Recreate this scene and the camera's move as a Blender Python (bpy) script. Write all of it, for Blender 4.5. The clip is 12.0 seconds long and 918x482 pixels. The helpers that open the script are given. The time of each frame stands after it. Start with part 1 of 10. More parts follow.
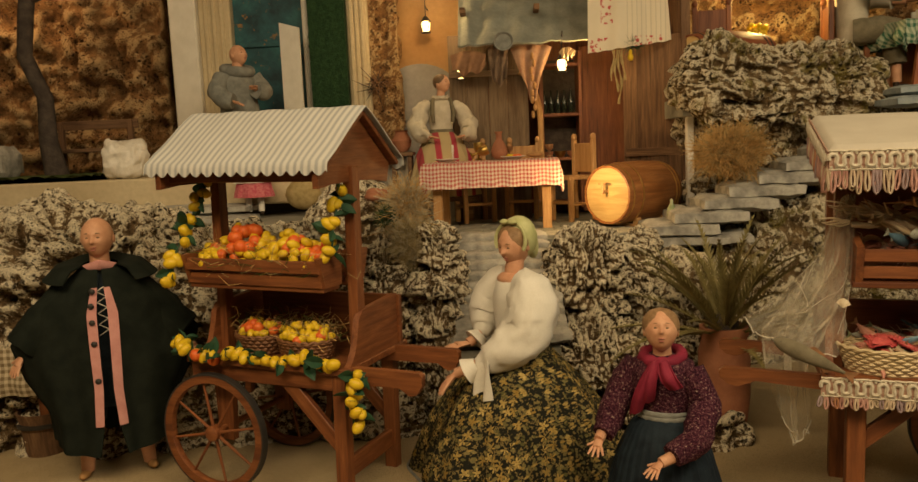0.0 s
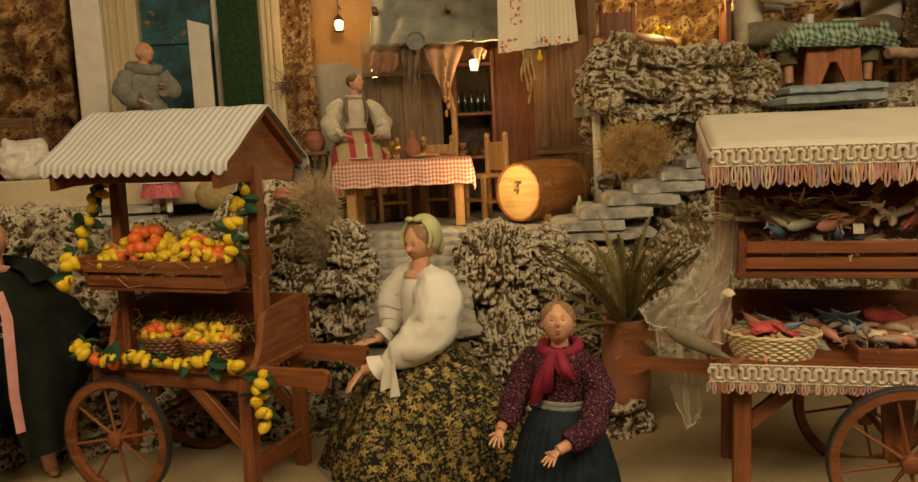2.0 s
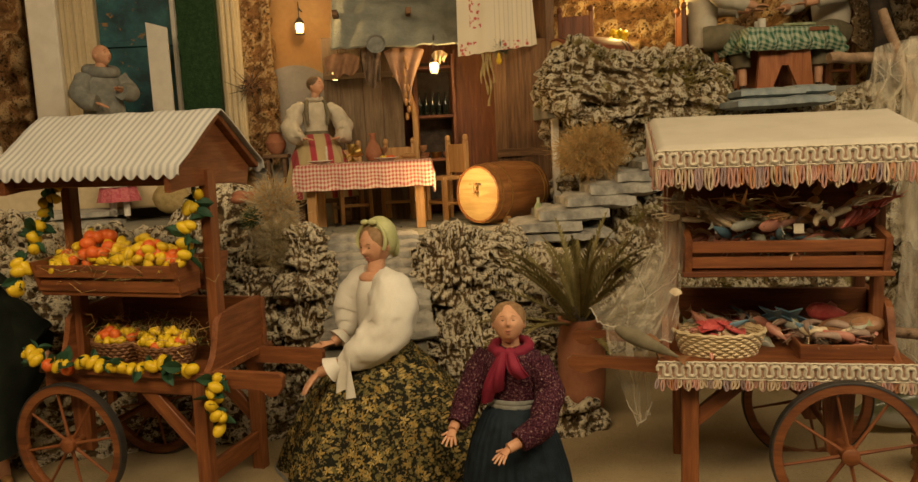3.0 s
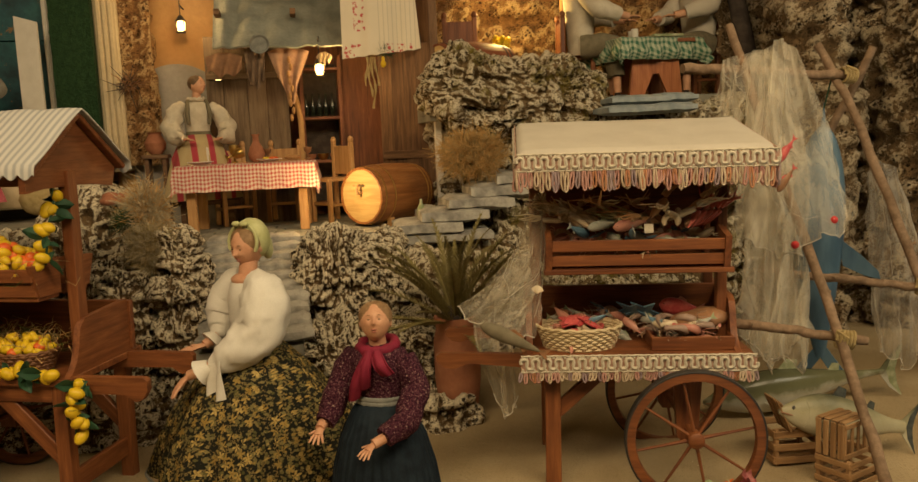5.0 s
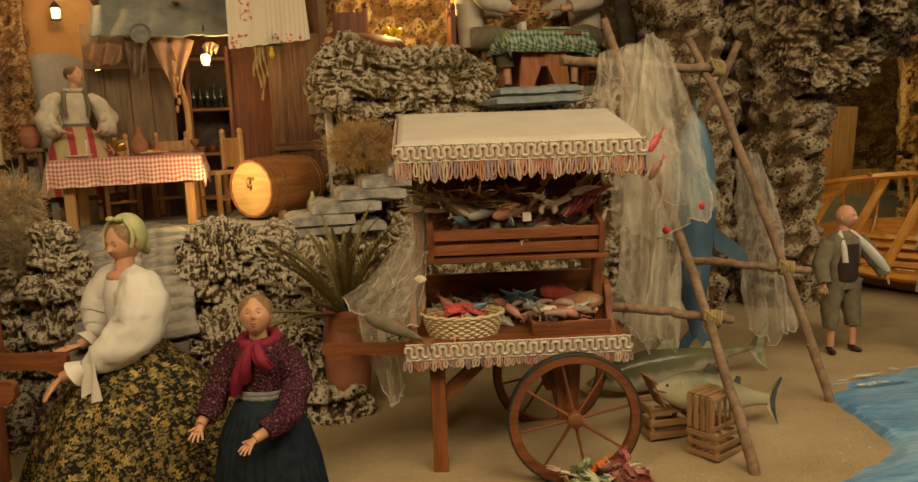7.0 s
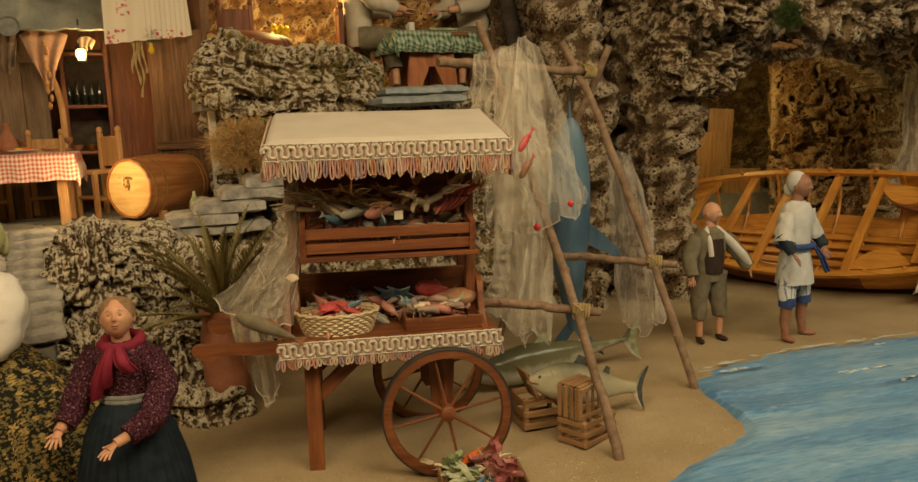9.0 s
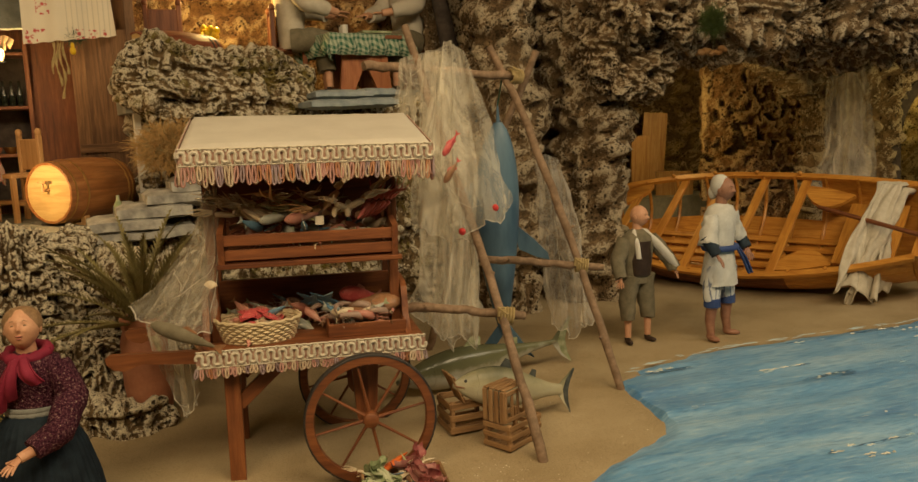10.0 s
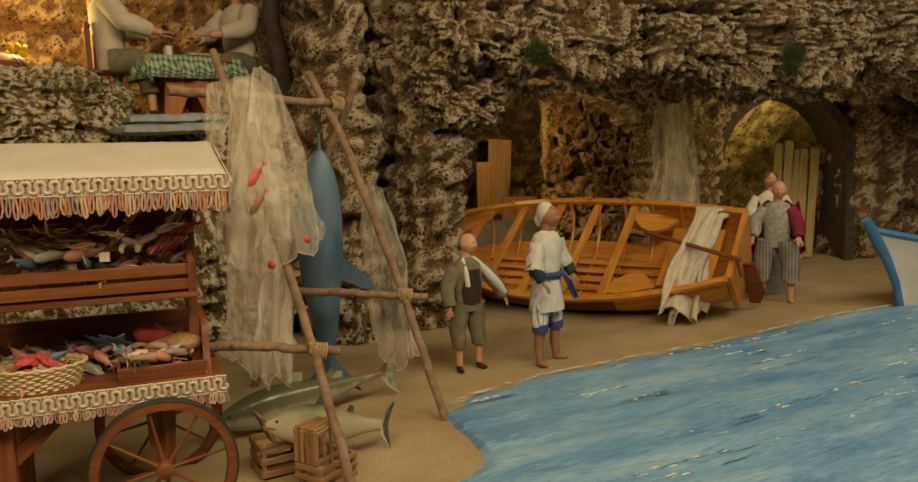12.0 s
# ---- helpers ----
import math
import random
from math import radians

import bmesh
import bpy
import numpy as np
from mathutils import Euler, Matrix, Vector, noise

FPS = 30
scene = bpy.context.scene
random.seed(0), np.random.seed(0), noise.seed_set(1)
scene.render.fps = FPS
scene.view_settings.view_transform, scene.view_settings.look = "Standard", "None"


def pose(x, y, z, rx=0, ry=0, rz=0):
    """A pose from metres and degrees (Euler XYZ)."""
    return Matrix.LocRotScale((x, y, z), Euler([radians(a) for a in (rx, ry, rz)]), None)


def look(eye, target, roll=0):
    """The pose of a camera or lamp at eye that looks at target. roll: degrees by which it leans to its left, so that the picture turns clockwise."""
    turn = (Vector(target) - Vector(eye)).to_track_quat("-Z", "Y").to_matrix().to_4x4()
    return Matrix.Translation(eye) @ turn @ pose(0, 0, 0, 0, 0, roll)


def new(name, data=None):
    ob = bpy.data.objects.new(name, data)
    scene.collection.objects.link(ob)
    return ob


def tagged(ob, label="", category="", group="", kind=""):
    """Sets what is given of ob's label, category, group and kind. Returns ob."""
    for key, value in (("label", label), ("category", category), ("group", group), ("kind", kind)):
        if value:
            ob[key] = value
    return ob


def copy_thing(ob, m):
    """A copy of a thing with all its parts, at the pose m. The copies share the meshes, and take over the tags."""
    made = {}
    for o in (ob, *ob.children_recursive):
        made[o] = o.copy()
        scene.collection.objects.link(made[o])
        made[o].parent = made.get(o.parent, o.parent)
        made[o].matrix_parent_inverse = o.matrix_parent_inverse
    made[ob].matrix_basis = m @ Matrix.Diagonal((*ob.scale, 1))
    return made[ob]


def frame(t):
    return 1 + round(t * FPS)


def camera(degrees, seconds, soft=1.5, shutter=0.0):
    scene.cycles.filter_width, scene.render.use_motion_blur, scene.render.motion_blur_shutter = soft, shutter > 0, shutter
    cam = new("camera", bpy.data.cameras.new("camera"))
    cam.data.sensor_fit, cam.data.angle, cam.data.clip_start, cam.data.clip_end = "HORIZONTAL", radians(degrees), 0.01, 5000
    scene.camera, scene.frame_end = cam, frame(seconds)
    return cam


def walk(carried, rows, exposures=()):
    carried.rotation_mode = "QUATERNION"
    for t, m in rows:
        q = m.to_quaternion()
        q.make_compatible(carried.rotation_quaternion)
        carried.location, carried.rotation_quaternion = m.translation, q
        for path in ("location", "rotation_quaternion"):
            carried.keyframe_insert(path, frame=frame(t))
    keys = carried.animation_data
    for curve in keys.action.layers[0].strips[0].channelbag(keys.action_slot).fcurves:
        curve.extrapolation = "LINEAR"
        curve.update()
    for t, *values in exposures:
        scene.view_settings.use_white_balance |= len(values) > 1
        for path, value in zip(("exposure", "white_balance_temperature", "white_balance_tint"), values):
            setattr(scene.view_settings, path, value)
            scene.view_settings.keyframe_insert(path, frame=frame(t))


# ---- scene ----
# The camera and its walk: seconds, eye, yaw, pitch, lean.
cam = camera(60.3, 12.0, soft=1.45)
PATH = [
    (0, (0.1120, 0.0300, 0.6938), 3.129, -6.500, -2.600),
    (0.5, (0.1260, 0.0290, 0.6930), 1.568, -6.683, -2.807),
    (1, (0.1341, 0.0248, 0.6904), 0.269, -6.752, -2.831),
    (1.5, (0.1431, 0.0168, 0.6910), -0.886, -6.823, -2.763),
    (2, (0.1591, 0.0079, 0.6917), -2.099, -6.833, -2.792),
    (2.5, (0.1761, -0.0040, 0.6936), -3.053, -6.847, -2.836),
    (4.5, (0.2411, -0.0421, 0.6928), -9.236, -6.867, -2.883),
    (5, (0.2581, -0.0591, 0.6930), -11.120, -7.052, -2.479),
    (5.5, (0.2722, -0.0662, 0.6926), -12.932, -7.265, -2.379),
    (6, (0.2842, -0.0703, 0.6900), -14.551, -7.509, -2.491),
    (6.5, (0.2932, -0.0754, 0.6894), -16.087, -7.751, -2.809),
    (7, (0.3052, -0.0873, 0.6903), -17.731, -7.960, -2.722),
    (9, (0.3683, -0.1376, 0.6871), -24.271, -8.288, -2.392),
    (9.5, (0.3923, -0.1455, 0.6879), -25.971, -8.340, -2.411),
    (10, (0.4183, -0.1584, 0.6900), -28.016, -8.290, -2.216),
    (10.5, (0.4493, -0.1731, 0.6953), -30.295, -8.226, -2.414),
    (11, (0.4813, -0.1801, 0.6952), -32.767, -7.952, -2.108),
    (11.5, (0.5133, -0.1831, 0.6958), -34.952, -7.624, -1.918),
    (12, (0.5522, -0.1938, 0.7009), -37.394, -6.995, -1.824),
]


def aim(eye, yaw, pitch, lean):
    y, p = radians(yaw), radians(pitch)
    way = Vector((-math.sin(y) * math.cos(p), math.cos(y) * math.cos(p), math.sin(p)))
    return look(eye, Vector(eye) + way * 2, lean)


walk(cam, [(t, aim(e, y, p, r)) for t, e, y, p, r in PATH])

# ---- world and light ----
world = bpy.data.worlds.new("room_air")
scene.world = world
world.use_nodes = True
world.node_tree.nodes["Background"].inputs[0].default_value = (1.0, 0.78, 0.5, 1)
world.node_tree.nodes["Background"].inputs[1].default_value = 0.018
scene.view_settings.exposure = -0.11


def area_lamp(name, eye, target, size, watts, colour):
    d = bpy.data.lights.new(name, "AREA")
    d.shape, d.size, d.size_y, d.energy, d.color = "RECTANGLE", size[0], size[1], watts, colour
    ob = new(name, d)
    ob.matrix_world = look(eye, target)
    return tagged(ob, "warm fluorescent ceiling light of the exhibition room", "ceiling light", kind="structure")


def bulb(name, place, watts, radius=0.012, colour=(1.0, 0.62, 0.25)):
    d = bpy.data.lights.new(name, "POINT")
    d.energy, d.shadow_soft_size, d.color = watts, radius, colour
    ob = new(name, d)
    ob.location = place
    return tagged(ob, "small warm point light set out of sight in the scenery", "bulb")


WARM = (1.0, 0.745, 0.432)
area_lamp("ceiling_lamp", (-0.65, -0.25, 2.2), (-0.3, 1.5, 0.2), (1.6, 0.6), 47.5, WARM)
area_lamp("ceiling_lamp", (1.4, -0.25, 2.2), (1.2, 1.4, 0.2), (1.6, 0.6), 43, (1.0, 0.765, 0.458))
area_lamp("ceiling_lamp", (3.3, -0.22, 2.2), (3.0, 1.3, 0.1), (1.4, 0.6), 25.5, (1.0, 0.855, 0.61))
bulb("bulb", (0.35, 2.47, 0.585), 2.2)
bulb("bulb", (-0.12, 3.02, 1.20), 2.6)
bulb("bulb", (0.405, 2.90, 0.99), 1.5)
bulb("bulb", (1.12, 3.02, 1.20), 6.0, colour=(1.0, 0.66, 0.22))
bulb("bulb", (-1.74, 3.02, 1.42), 4.0, colour=(1.0, 0.6, 0.28))
bulb("bulb", (3.10, 2.70, 0.74), 5.0, colour=(1.0, 0.7, 0.25))
bulb("bulb", (4.42, 2.36, 1.00), 6.0, colour=(1.0, 0.75, 0.3))
# Added fill light with no real source, brightens planks and figures under the overhang.
bulb("bulb", (4.08, 1.93, 0.70), 2.4, colour=(1.0, 0.75, 0.3))

# ---- building tools ----
def lattice(i, j, k):
    h = (i * 374761393 + j * 668265263 + k * 2147483647 + 1013904223) & 0xFFFFFFFF
    h = ((h ^ (h >> 13)) * 1274126177) & 0xFFFFFFFF
    h = ((h ^ (h >> 16)) * 2246822519) & 0xFFFFFFFF
    return (h ^ (h >> 15)) / 2147483647.5 - 1.0


def vnoise(p):
    """Smooth noise, -1 to 1, for an array of points."""
    p = np.asarray(p, dtype=float)
    i = np.floor(p).astype(np.int64)
    f = p - i
    u = f * f * f * (f * (f * 6 - 15) + 10)
    x, y, z = i[:, 0], i[:, 1], i[:, 2]
    r = 0
    for a in (0, 1):
        wa = u[:, 0] if a else 1 - u[:, 0]
        for b in (0, 1):
            wb = u[:, 1] if b else 1 - u[:, 1]
            for c in (0, 1):
                wc = u[:, 2] if c else 1 - u[:, 2]
                r = r + wa * wb * wc * lattice(x + a, y + b, z + c)
    return r


def fbm(p, octaves=4, gain=0.5):
    p = np.asarray(p, dtype=float)
    s, a = 0, 1.0
    for o in range(octaves):
        s = s + a * vnoise(p + 17.3 * o)
        p, a = p * 2.03, a * gain
    return s


def tufa(p, seed, big=6.0):
    """Relief of porous tufa: rounded lumps with sharp creases, then pits. Roughly -1 to 1."""
    q = p + seed * 7.7
    q = q + np.stack([vnoise(q * 6 + 3), vnoise(q * 6 + 31), vnoise(q * 6 + 57)], 1) * 0.03
    lumps = np.abs(vnoise(q * big)) * 0.9 + np.abs(vnoise(q * big * 2.3 + 9)) * 0.55 + np.abs(vnoise(q * big * 4.9 + 5)) * 0.42 + np.abs(vnoise(q * big * 10 + 2)) * 0.20
    pits = np.clip(vnoise(q * big * 1.9 + 40) - 0.22, 0, 0.5) * 1.7 + np.clip(vnoise(q * big * 4.5 + 71) - 0.18, 0, 0.5) * 1.25 + np.clip(vnoise(q * big * 8 + 23) - 0.2, 0, 0.5) * 0.5
    return lumps - pits - 0.33


class Form:
    """Gathers vertices and faces, each face with a material number, and makes one mesh."""

    def __init__(self):
        self.v, self.f, self.m = [], [], []
        self.n = 0

    def add(self, verts, faces, mat=0, at=None):
        verts = np.asarray(verts, dtype=float).reshape(-1, 3)
        if at is not None:
            a = np.array(at)
            verts = verts @ a[:3, :3].T + a[:3, 3]
        self.v.append(verts)
        n = self.n
        self.f.extend([tuple(int(i) + n for i in f) for f in faces])
        self.m.extend([mat] * len(faces))
        self.n += len(verts)
        return self

    def box(self, c, s, mat=0, at=None, bevel=0.0015, taper=0.0):
        """A box with chamfered edges: centre c, size s. taper: how much narrower its top is."""
        h = [x / 2 for x in s]
        b = min(bevel, min(h) * 0.6)
        vs, idx = [], {}
        for sx in (-1, 1):
            for sy in (-1, 1):
                for sz in (-1, 1):
                    k = 1 - taper * (sz > 0)
                    for ax in range(3):
                        q = [sx * (h[0] * k - (b if ax != 0 else 0)), sy * (h[1] * k - (b if ax != 1 else 0)), sz * (h[2] - (b if ax != 2 else 0))]
                        idx[sx, sy, sz, ax] = len(vs)
                        vs.append([c[i] + q[i] for i in range(3)])
        fs = []
        for ax in range(3):
            o1, o2 = (ax + 1) % 3, (ax + 2) % 3
            for sg in (-1, 1):
                quad = []
                for a, d in ((-1, -1), (1, -1), (1, 1), (-1, 1)):
                    k = [0, 0, 0]
                    k[ax], k[o1], k[o2] = sg, a, d
                    quad.append(idx[(*k, ax)])
                fs.append(quad if sg > 0 else quad[::-1])
        for ax in range(3):
            o1, o2 = (ax + 1) % 3, (ax + 2) % 3
            for a in (-1, 1):
                for d in (-1, 1):
                    k0, k1 = [0, 0, 0], [0, 0, 0]
                    k0[ax], k1[ax] = -1, 1
                    k0[o1] = k1[o1] = a
                    k0[o2] = k1[o2] = d
                    q = [idx[(*k0, o1)], idx[(*k1, o1)], idx[(*k1, o2)], idx[(*k0, o2)]]
                    fs.append(q if a * d > 0 else q[::-1])
        for sx in (-1, 1):
            for sy in (-1, 1):
                for sz in (-1, 1):
                    t = [idx[sx, sy, sz, 0], idx[sx, sy, sz, 1], idx[sx, sy, sz, 2]]
                    fs.append(t if sx * sy * sz > 0 else t[::-1])
        return self.add(vs, fs, mat, at)

    def rings(self, rings, mat=0, at=None, closed=True, caps=True):
        """Skins a row of rings, each an (n, 3) array."""
        n, vs, fs = len(rings[0]), np.concatenate(rings), []
        m = n if closed else n - 1
        for r in range(len(rings) - 1):
            for i in range(m):
                j = (i + 1) % n
                fs.append((r * n + i, r * n + j, (r + 1) * n + j, (r + 1) * n + i))
        if caps and closed:
            fs.append(tuple(range(n))[::-1])
            fs.append(tuple(range((len(rings) - 1) * n, len(rings) * n)))
        return self.add(vs, fs, mat, at)

    def tube(self, pts, radii, seg=8, mat=0, at=None, flat=1.0, caps=True):
        """A round or flattened bar along points."""
        pts = [Vector(p) for p in pts]
        if not hasattr(radii, "__len__"):
            radii = [radii] * len(pts)
        rings = []
        side = None
        for i, p in enumerate(pts):
            t = (pts[min(i + 1, len(pts) - 1)] - pts[max(i - 1, 0)]).normalized()
            if side is None:
                side = t.cross(Vector((0, 0, 1)) if abs(t.z) < 0.9 else Vector((1, 0, 0))).normalized()
            side = (side - t * side.dot(t)).normalized()
            up = t.cross(side)
            rings.append(np.array([p + (side * math.cos(a) + up * math.sin(a) * flat) * radii[i] for a in [2 * math.pi * k / seg for k in range(seg)]]))
        return self.rings(rings, mat, at, caps=caps)

    def lathe(self, profile, seg=24, mat=0, at=None, squash=1.0, fold=None, caps=True):
        """A turned shape from (radius, height) pairs; fold(angle, k) scales the radius, k from 0 to 1 along the profile."""
        rings, a = [], np.linspace(0, 2 * np.pi, seg, endpoint=False)
        for i, (r, z) in enumerate(profile):
            k = i / max(1, len(profile) - 1)
            rr = r * (fold(a, k) if fold else 1.0) * np.ones(seg)
            rings.append(np.stack([rr * np.cos(a), rr * np.sin(a) * squash, np.full(seg, z)], 1))
        return self.rings(rings, mat, at, caps=caps)

    def egg(self, c, r, mat=0, at=None, seg=12, rows=8, rough=0.0):
        """An ellipsoid; rough: lumpiness."""
        r = r if hasattr(r, "__len__") else (r, r, r)
        vs = [(c[0], c[1], c[2] - r[2])]
        for i in range(1, rows):
            t = math.pi * i / rows
            for k in range(seg):
                a = 2 * math.pi * k / seg
                vs.append((c[0] + r[0] * math.sin(t) * math.cos(a), c[1] + r[1] * math.sin(t) * math.sin(a), c[2] - r[2] * math.cos(t)))
        vs.append((c[0], c[1], c[2] + r[2]))
        fs = []
        for k in range(seg):
            j = (k + 1) % seg
            fs.append((0, 1 + j, 1 + k))
            for i in range(rows - 2):
                fs.append((1 + i * seg + k, 1 + i * seg + j, 1 + (i + 1) * seg + j, 1 + (i + 1) * seg + k))
            fs.append((len(vs) - 1, 1 + (rows - 2) * seg + k, 1 + (rows - 2) * seg + j))
        vs = np.array(vs)
        if rough:
            vs = vs + (vs - np.array(c)) * (fbm(vs * 40 / (1 + 20 * max(r)) + c[0] * 50, 2) * rough)[:, None]
        return self.add(vs, fs, mat, at)

    def sheet(self, grid, thick=0.0, mat=0, at=None):
        """A surface from an array (rows, columns, 3); with a thickness it gets a back and edges."""
        g = np.asarray(grid, dtype=float)
        a, b = g.shape[:2]
        vs = g.reshape(-1, 3)
        i = np.arange(a * b).reshape(a, b)
        q = np.stack([i[:-1, :-1], i[:-1, 1:], i[1:, 1:], i[1:, :-1]], -1).reshape(-1, 4)
        fs = [tuple(x) for x in q]
        if thick:
            du, dv = np.gradient(g, axis=1), np.gradient(g, axis=0)
            n = np.cross(du, dv)
            n /= np.linalg.norm(n, axis=2, keepdims=True) + 1e-9
            back = (g - n * thick).reshape(-1, 3)
            o = a * b
            fs += [tuple(x[::-1] + o) for x in q]
            edge = list(i[0, :]) + list(i[1:, -1]) + list(i[-1, -2::-1]) + list(i[-2:0:-1, 0])
            for k in range(len(edge)):
                e0, e1 = edge[k], edge[(k + 1) % len(edge)]
                fs.append((e1, e0, e0 + o, e1 + o))
            vs = np.concatenate([vs, back])
        return self.add(vs, fs, mat, at)

    def mesh(self, name, mats, sharp=38):
        me = bpy.data.meshes.new(name)
        me.from_pydata(np.concatenate(self.v).tolist(), [], self.f)
        for mt in mats if isinstance(mats, (list, tuple)) else [mats]:
            me.materials.append(mt)
        me.polygons.foreach_set("material_index", self.m)
        me.polygons.foreach_set("use_smooth", [True] * len(self.f))
        me.set_sharp_from_angle(angle=radians(sharp))
        me.update()
        return me


def thing(name, label, category, at=None, group="", kind=""):
    """An Empty at a thing's base, to carry its parts."""
    ob = new(name)
    ob.empty_display_size = 0.02
    if at is not None:
        ob.matrix_world = at
    return tagged(ob, label, category, group, kind)


def part(name, form, mats, parent, label="", at=None, sharp=38):
    ob = new(name, form if isinstance(form, bpy.types.Mesh) else form.mesh(name, mats, sharp))
    ob.parent = parent
    if at is not None:
        ob.matrix_basis = at
    return tagged(ob, label)


def single(name, form, mats, label, category, at=None, group="", kind="", sharp=38):
    """A thing of one mesh."""
    ob = new(name, form.mesh(name, mats, sharp))
    if at is not None:
        ob.matrix_world = at
    return tagged(ob, label, category, group, kind)


def flat_frame(origin, along, z=0.0):
    """The pose of a thing whose local x runs along a direction in plan."""
    return Matrix.Translation((origin[0], origin[1], z)) @ Matrix.Rotation(math.atan2(along[1], along[0]), 4, "Z")


def ground_z(x, y):
    x, y = np.asarray(x, dtype=float), np.asarray(y, dtype=float)
    dip = -0.027 * np.exp(-((x - 1.05) / 0.5) ** 2 - ((y - 1.2) / 0.4) ** 2)
    return dip + 0.03 * np.clip((x - 2.0) / 1.4, 0, 1)

# ---- materials ----
class Nodes:
    """A short way to write node trees."""

    def __init__(self, name):
        self.mat = bpy.data.materials.new(name)
        self.mat.use_nodes = True
        self.t = self.mat.node_tree
        self.b = self.t.nodes["Principled BSDF"]
        self.out = self.t.nodes["Material Output"]
        self.co = self.t.nodes.new("ShaderNodeTexCoord").outputs["Object"]

    def put(self, socket, value):
        if isinstance(value, bpy.types.NodeSocket):
            self.t.links.new(value, socket)
        elif value is not None:
            if hasattr(value, "__len__") and len(value) == 3 and socket.type == "RGBA":
                value = (*value, 1)
            socket.default_value = value

    def node(self, kind, **settings):
        n = self.t.nodes.new(kind)
        for k, v in settings.items():
            setattr(n, k, v)
        return n

    def stretch(self, s, turn=(0, 0, 0), co=None):
        n = self.node("ShaderNodeMapping")
        self.put(n.inputs[0], co or self.co)
        n.inputs["Scale"].default_value = s
        n.inputs["Rotation"].default_value = [radians(a) for a in turn]
        return n.outputs[0]

    def noise(self, scale, detail=4, rough=0.55, co=None, warp=0.0):
        n = self.node("ShaderNodeTexNoise")
        self.put(n.inputs["Vector"], co or self.co)
        n.inputs["Scale"].default_value, n.inputs["Detail"].default_value, n.inputs["Roughness"].default_value = scale, detail, rough
        n.inputs["Distortion"].default_value = warp
        return n.outputs[0]

    def cells(self, scale, feature="F1", co=None, out="Distance"):
        n = self.node("ShaderNodeTexVoronoi", feature=feature)
        self.put(n.inputs["Vector"], co or self.co)
        n.inputs["Scale"].default_value = scale
        return n.outputs[out]

    def ramp(self, fac, stops, hard=False):
        n = self.node("ShaderNodeValToRGB")
        e = n.color_ramp.elements
        while len(e) < len(stops):
            e.new(0.5)
        for k, (p, c) in enumerate(stops):
            e[k].position = p
            e[k].color = (*c, 1) if hasattr(c, "__len__") else (c, c, c, 1)
        n.color_ramp.interpolation = "CONSTANT" if hard else "LINEAR"
        self.put(n.inputs[0], fac)
        return n.outputs[0]

    def mix(self, fac, a, b, how="MIX"):
        n = self.node("ShaderNodeMix", data_type="RGBA", blend_type=how)
        self.put(n.inputs[0], fac)
        self.put(n.inputs[6], a)
        self.put(n.inputs[7], b)
        return n.outputs[2]

    def math(self, op, a, b=0.0):
        n = self.node("ShaderNodeMath", operation=op)
        self.put(n.inputs[0], a)
        self.put(n.inputs[1], b)
        return n.outputs[0]

    def axis(self, k, co=None):
        n = self.node("ShaderNodeSeparateXYZ")
        self.put(n.inputs[0], co or self.co)
        return n.outputs[k]

    def chance(self):
        return self.node("ShaderNodeObjectInfo").outputs["Random"]

    def island(self):
        return self.node("ShaderNodeNewGeometry").outputs["Random Per Island"]

    def bump(self, height, strength=0.4, distance=0.002, under=None):
        n = self.node("ShaderNodeBump")
        n.inputs["Strength"].default_value, n.inputs["Distance"].default_value = strength, distance
        self.put(n.inputs["Height"], height)
        if under is not None:
            self.put(n.inputs["Normal"], under)
        return n.outputs[0]

    def done(self, colour, rough=0.7, normal=None, metal=0.0, spec=0.35, **more):
        self.put(self.b.inputs["Base Color"], colour)
        self.put(self.b.inputs["Roughness"], rough)
        self.put(self.b.inputs["Metallic"], metal)
        self.put(self.b.inputs["Specular IOR Level"], spec)
        if normal is not None:
            self.put(self.b.inputs["Normal"], normal)
        for k, v in more.items():
            self.put(self.b.inputs[k.replace("_", " ")], v)
        return self.mat


def plain(name, a, b, scale=30, rough=0.7, bump=0.3, fine=220, dist=0.001, spec=0.3, **more):
    """A surface of two mixed tones with fine relief."""
    n = Nodes(name)
    c = n.mix(n.ramp(n.noise(scale, 5), [(0.35, 0), (0.65, 1)]), a, b)
    c = n.mix(n.ramp(n.noise(fine, 3), [(0.3, 0.25), (0.7, 0)]), c, [x * 0.6 for x in a])
    return n.done(c, rough, n.bump(n.noise(fine, 3), bump, dist), spec=spec, **more)


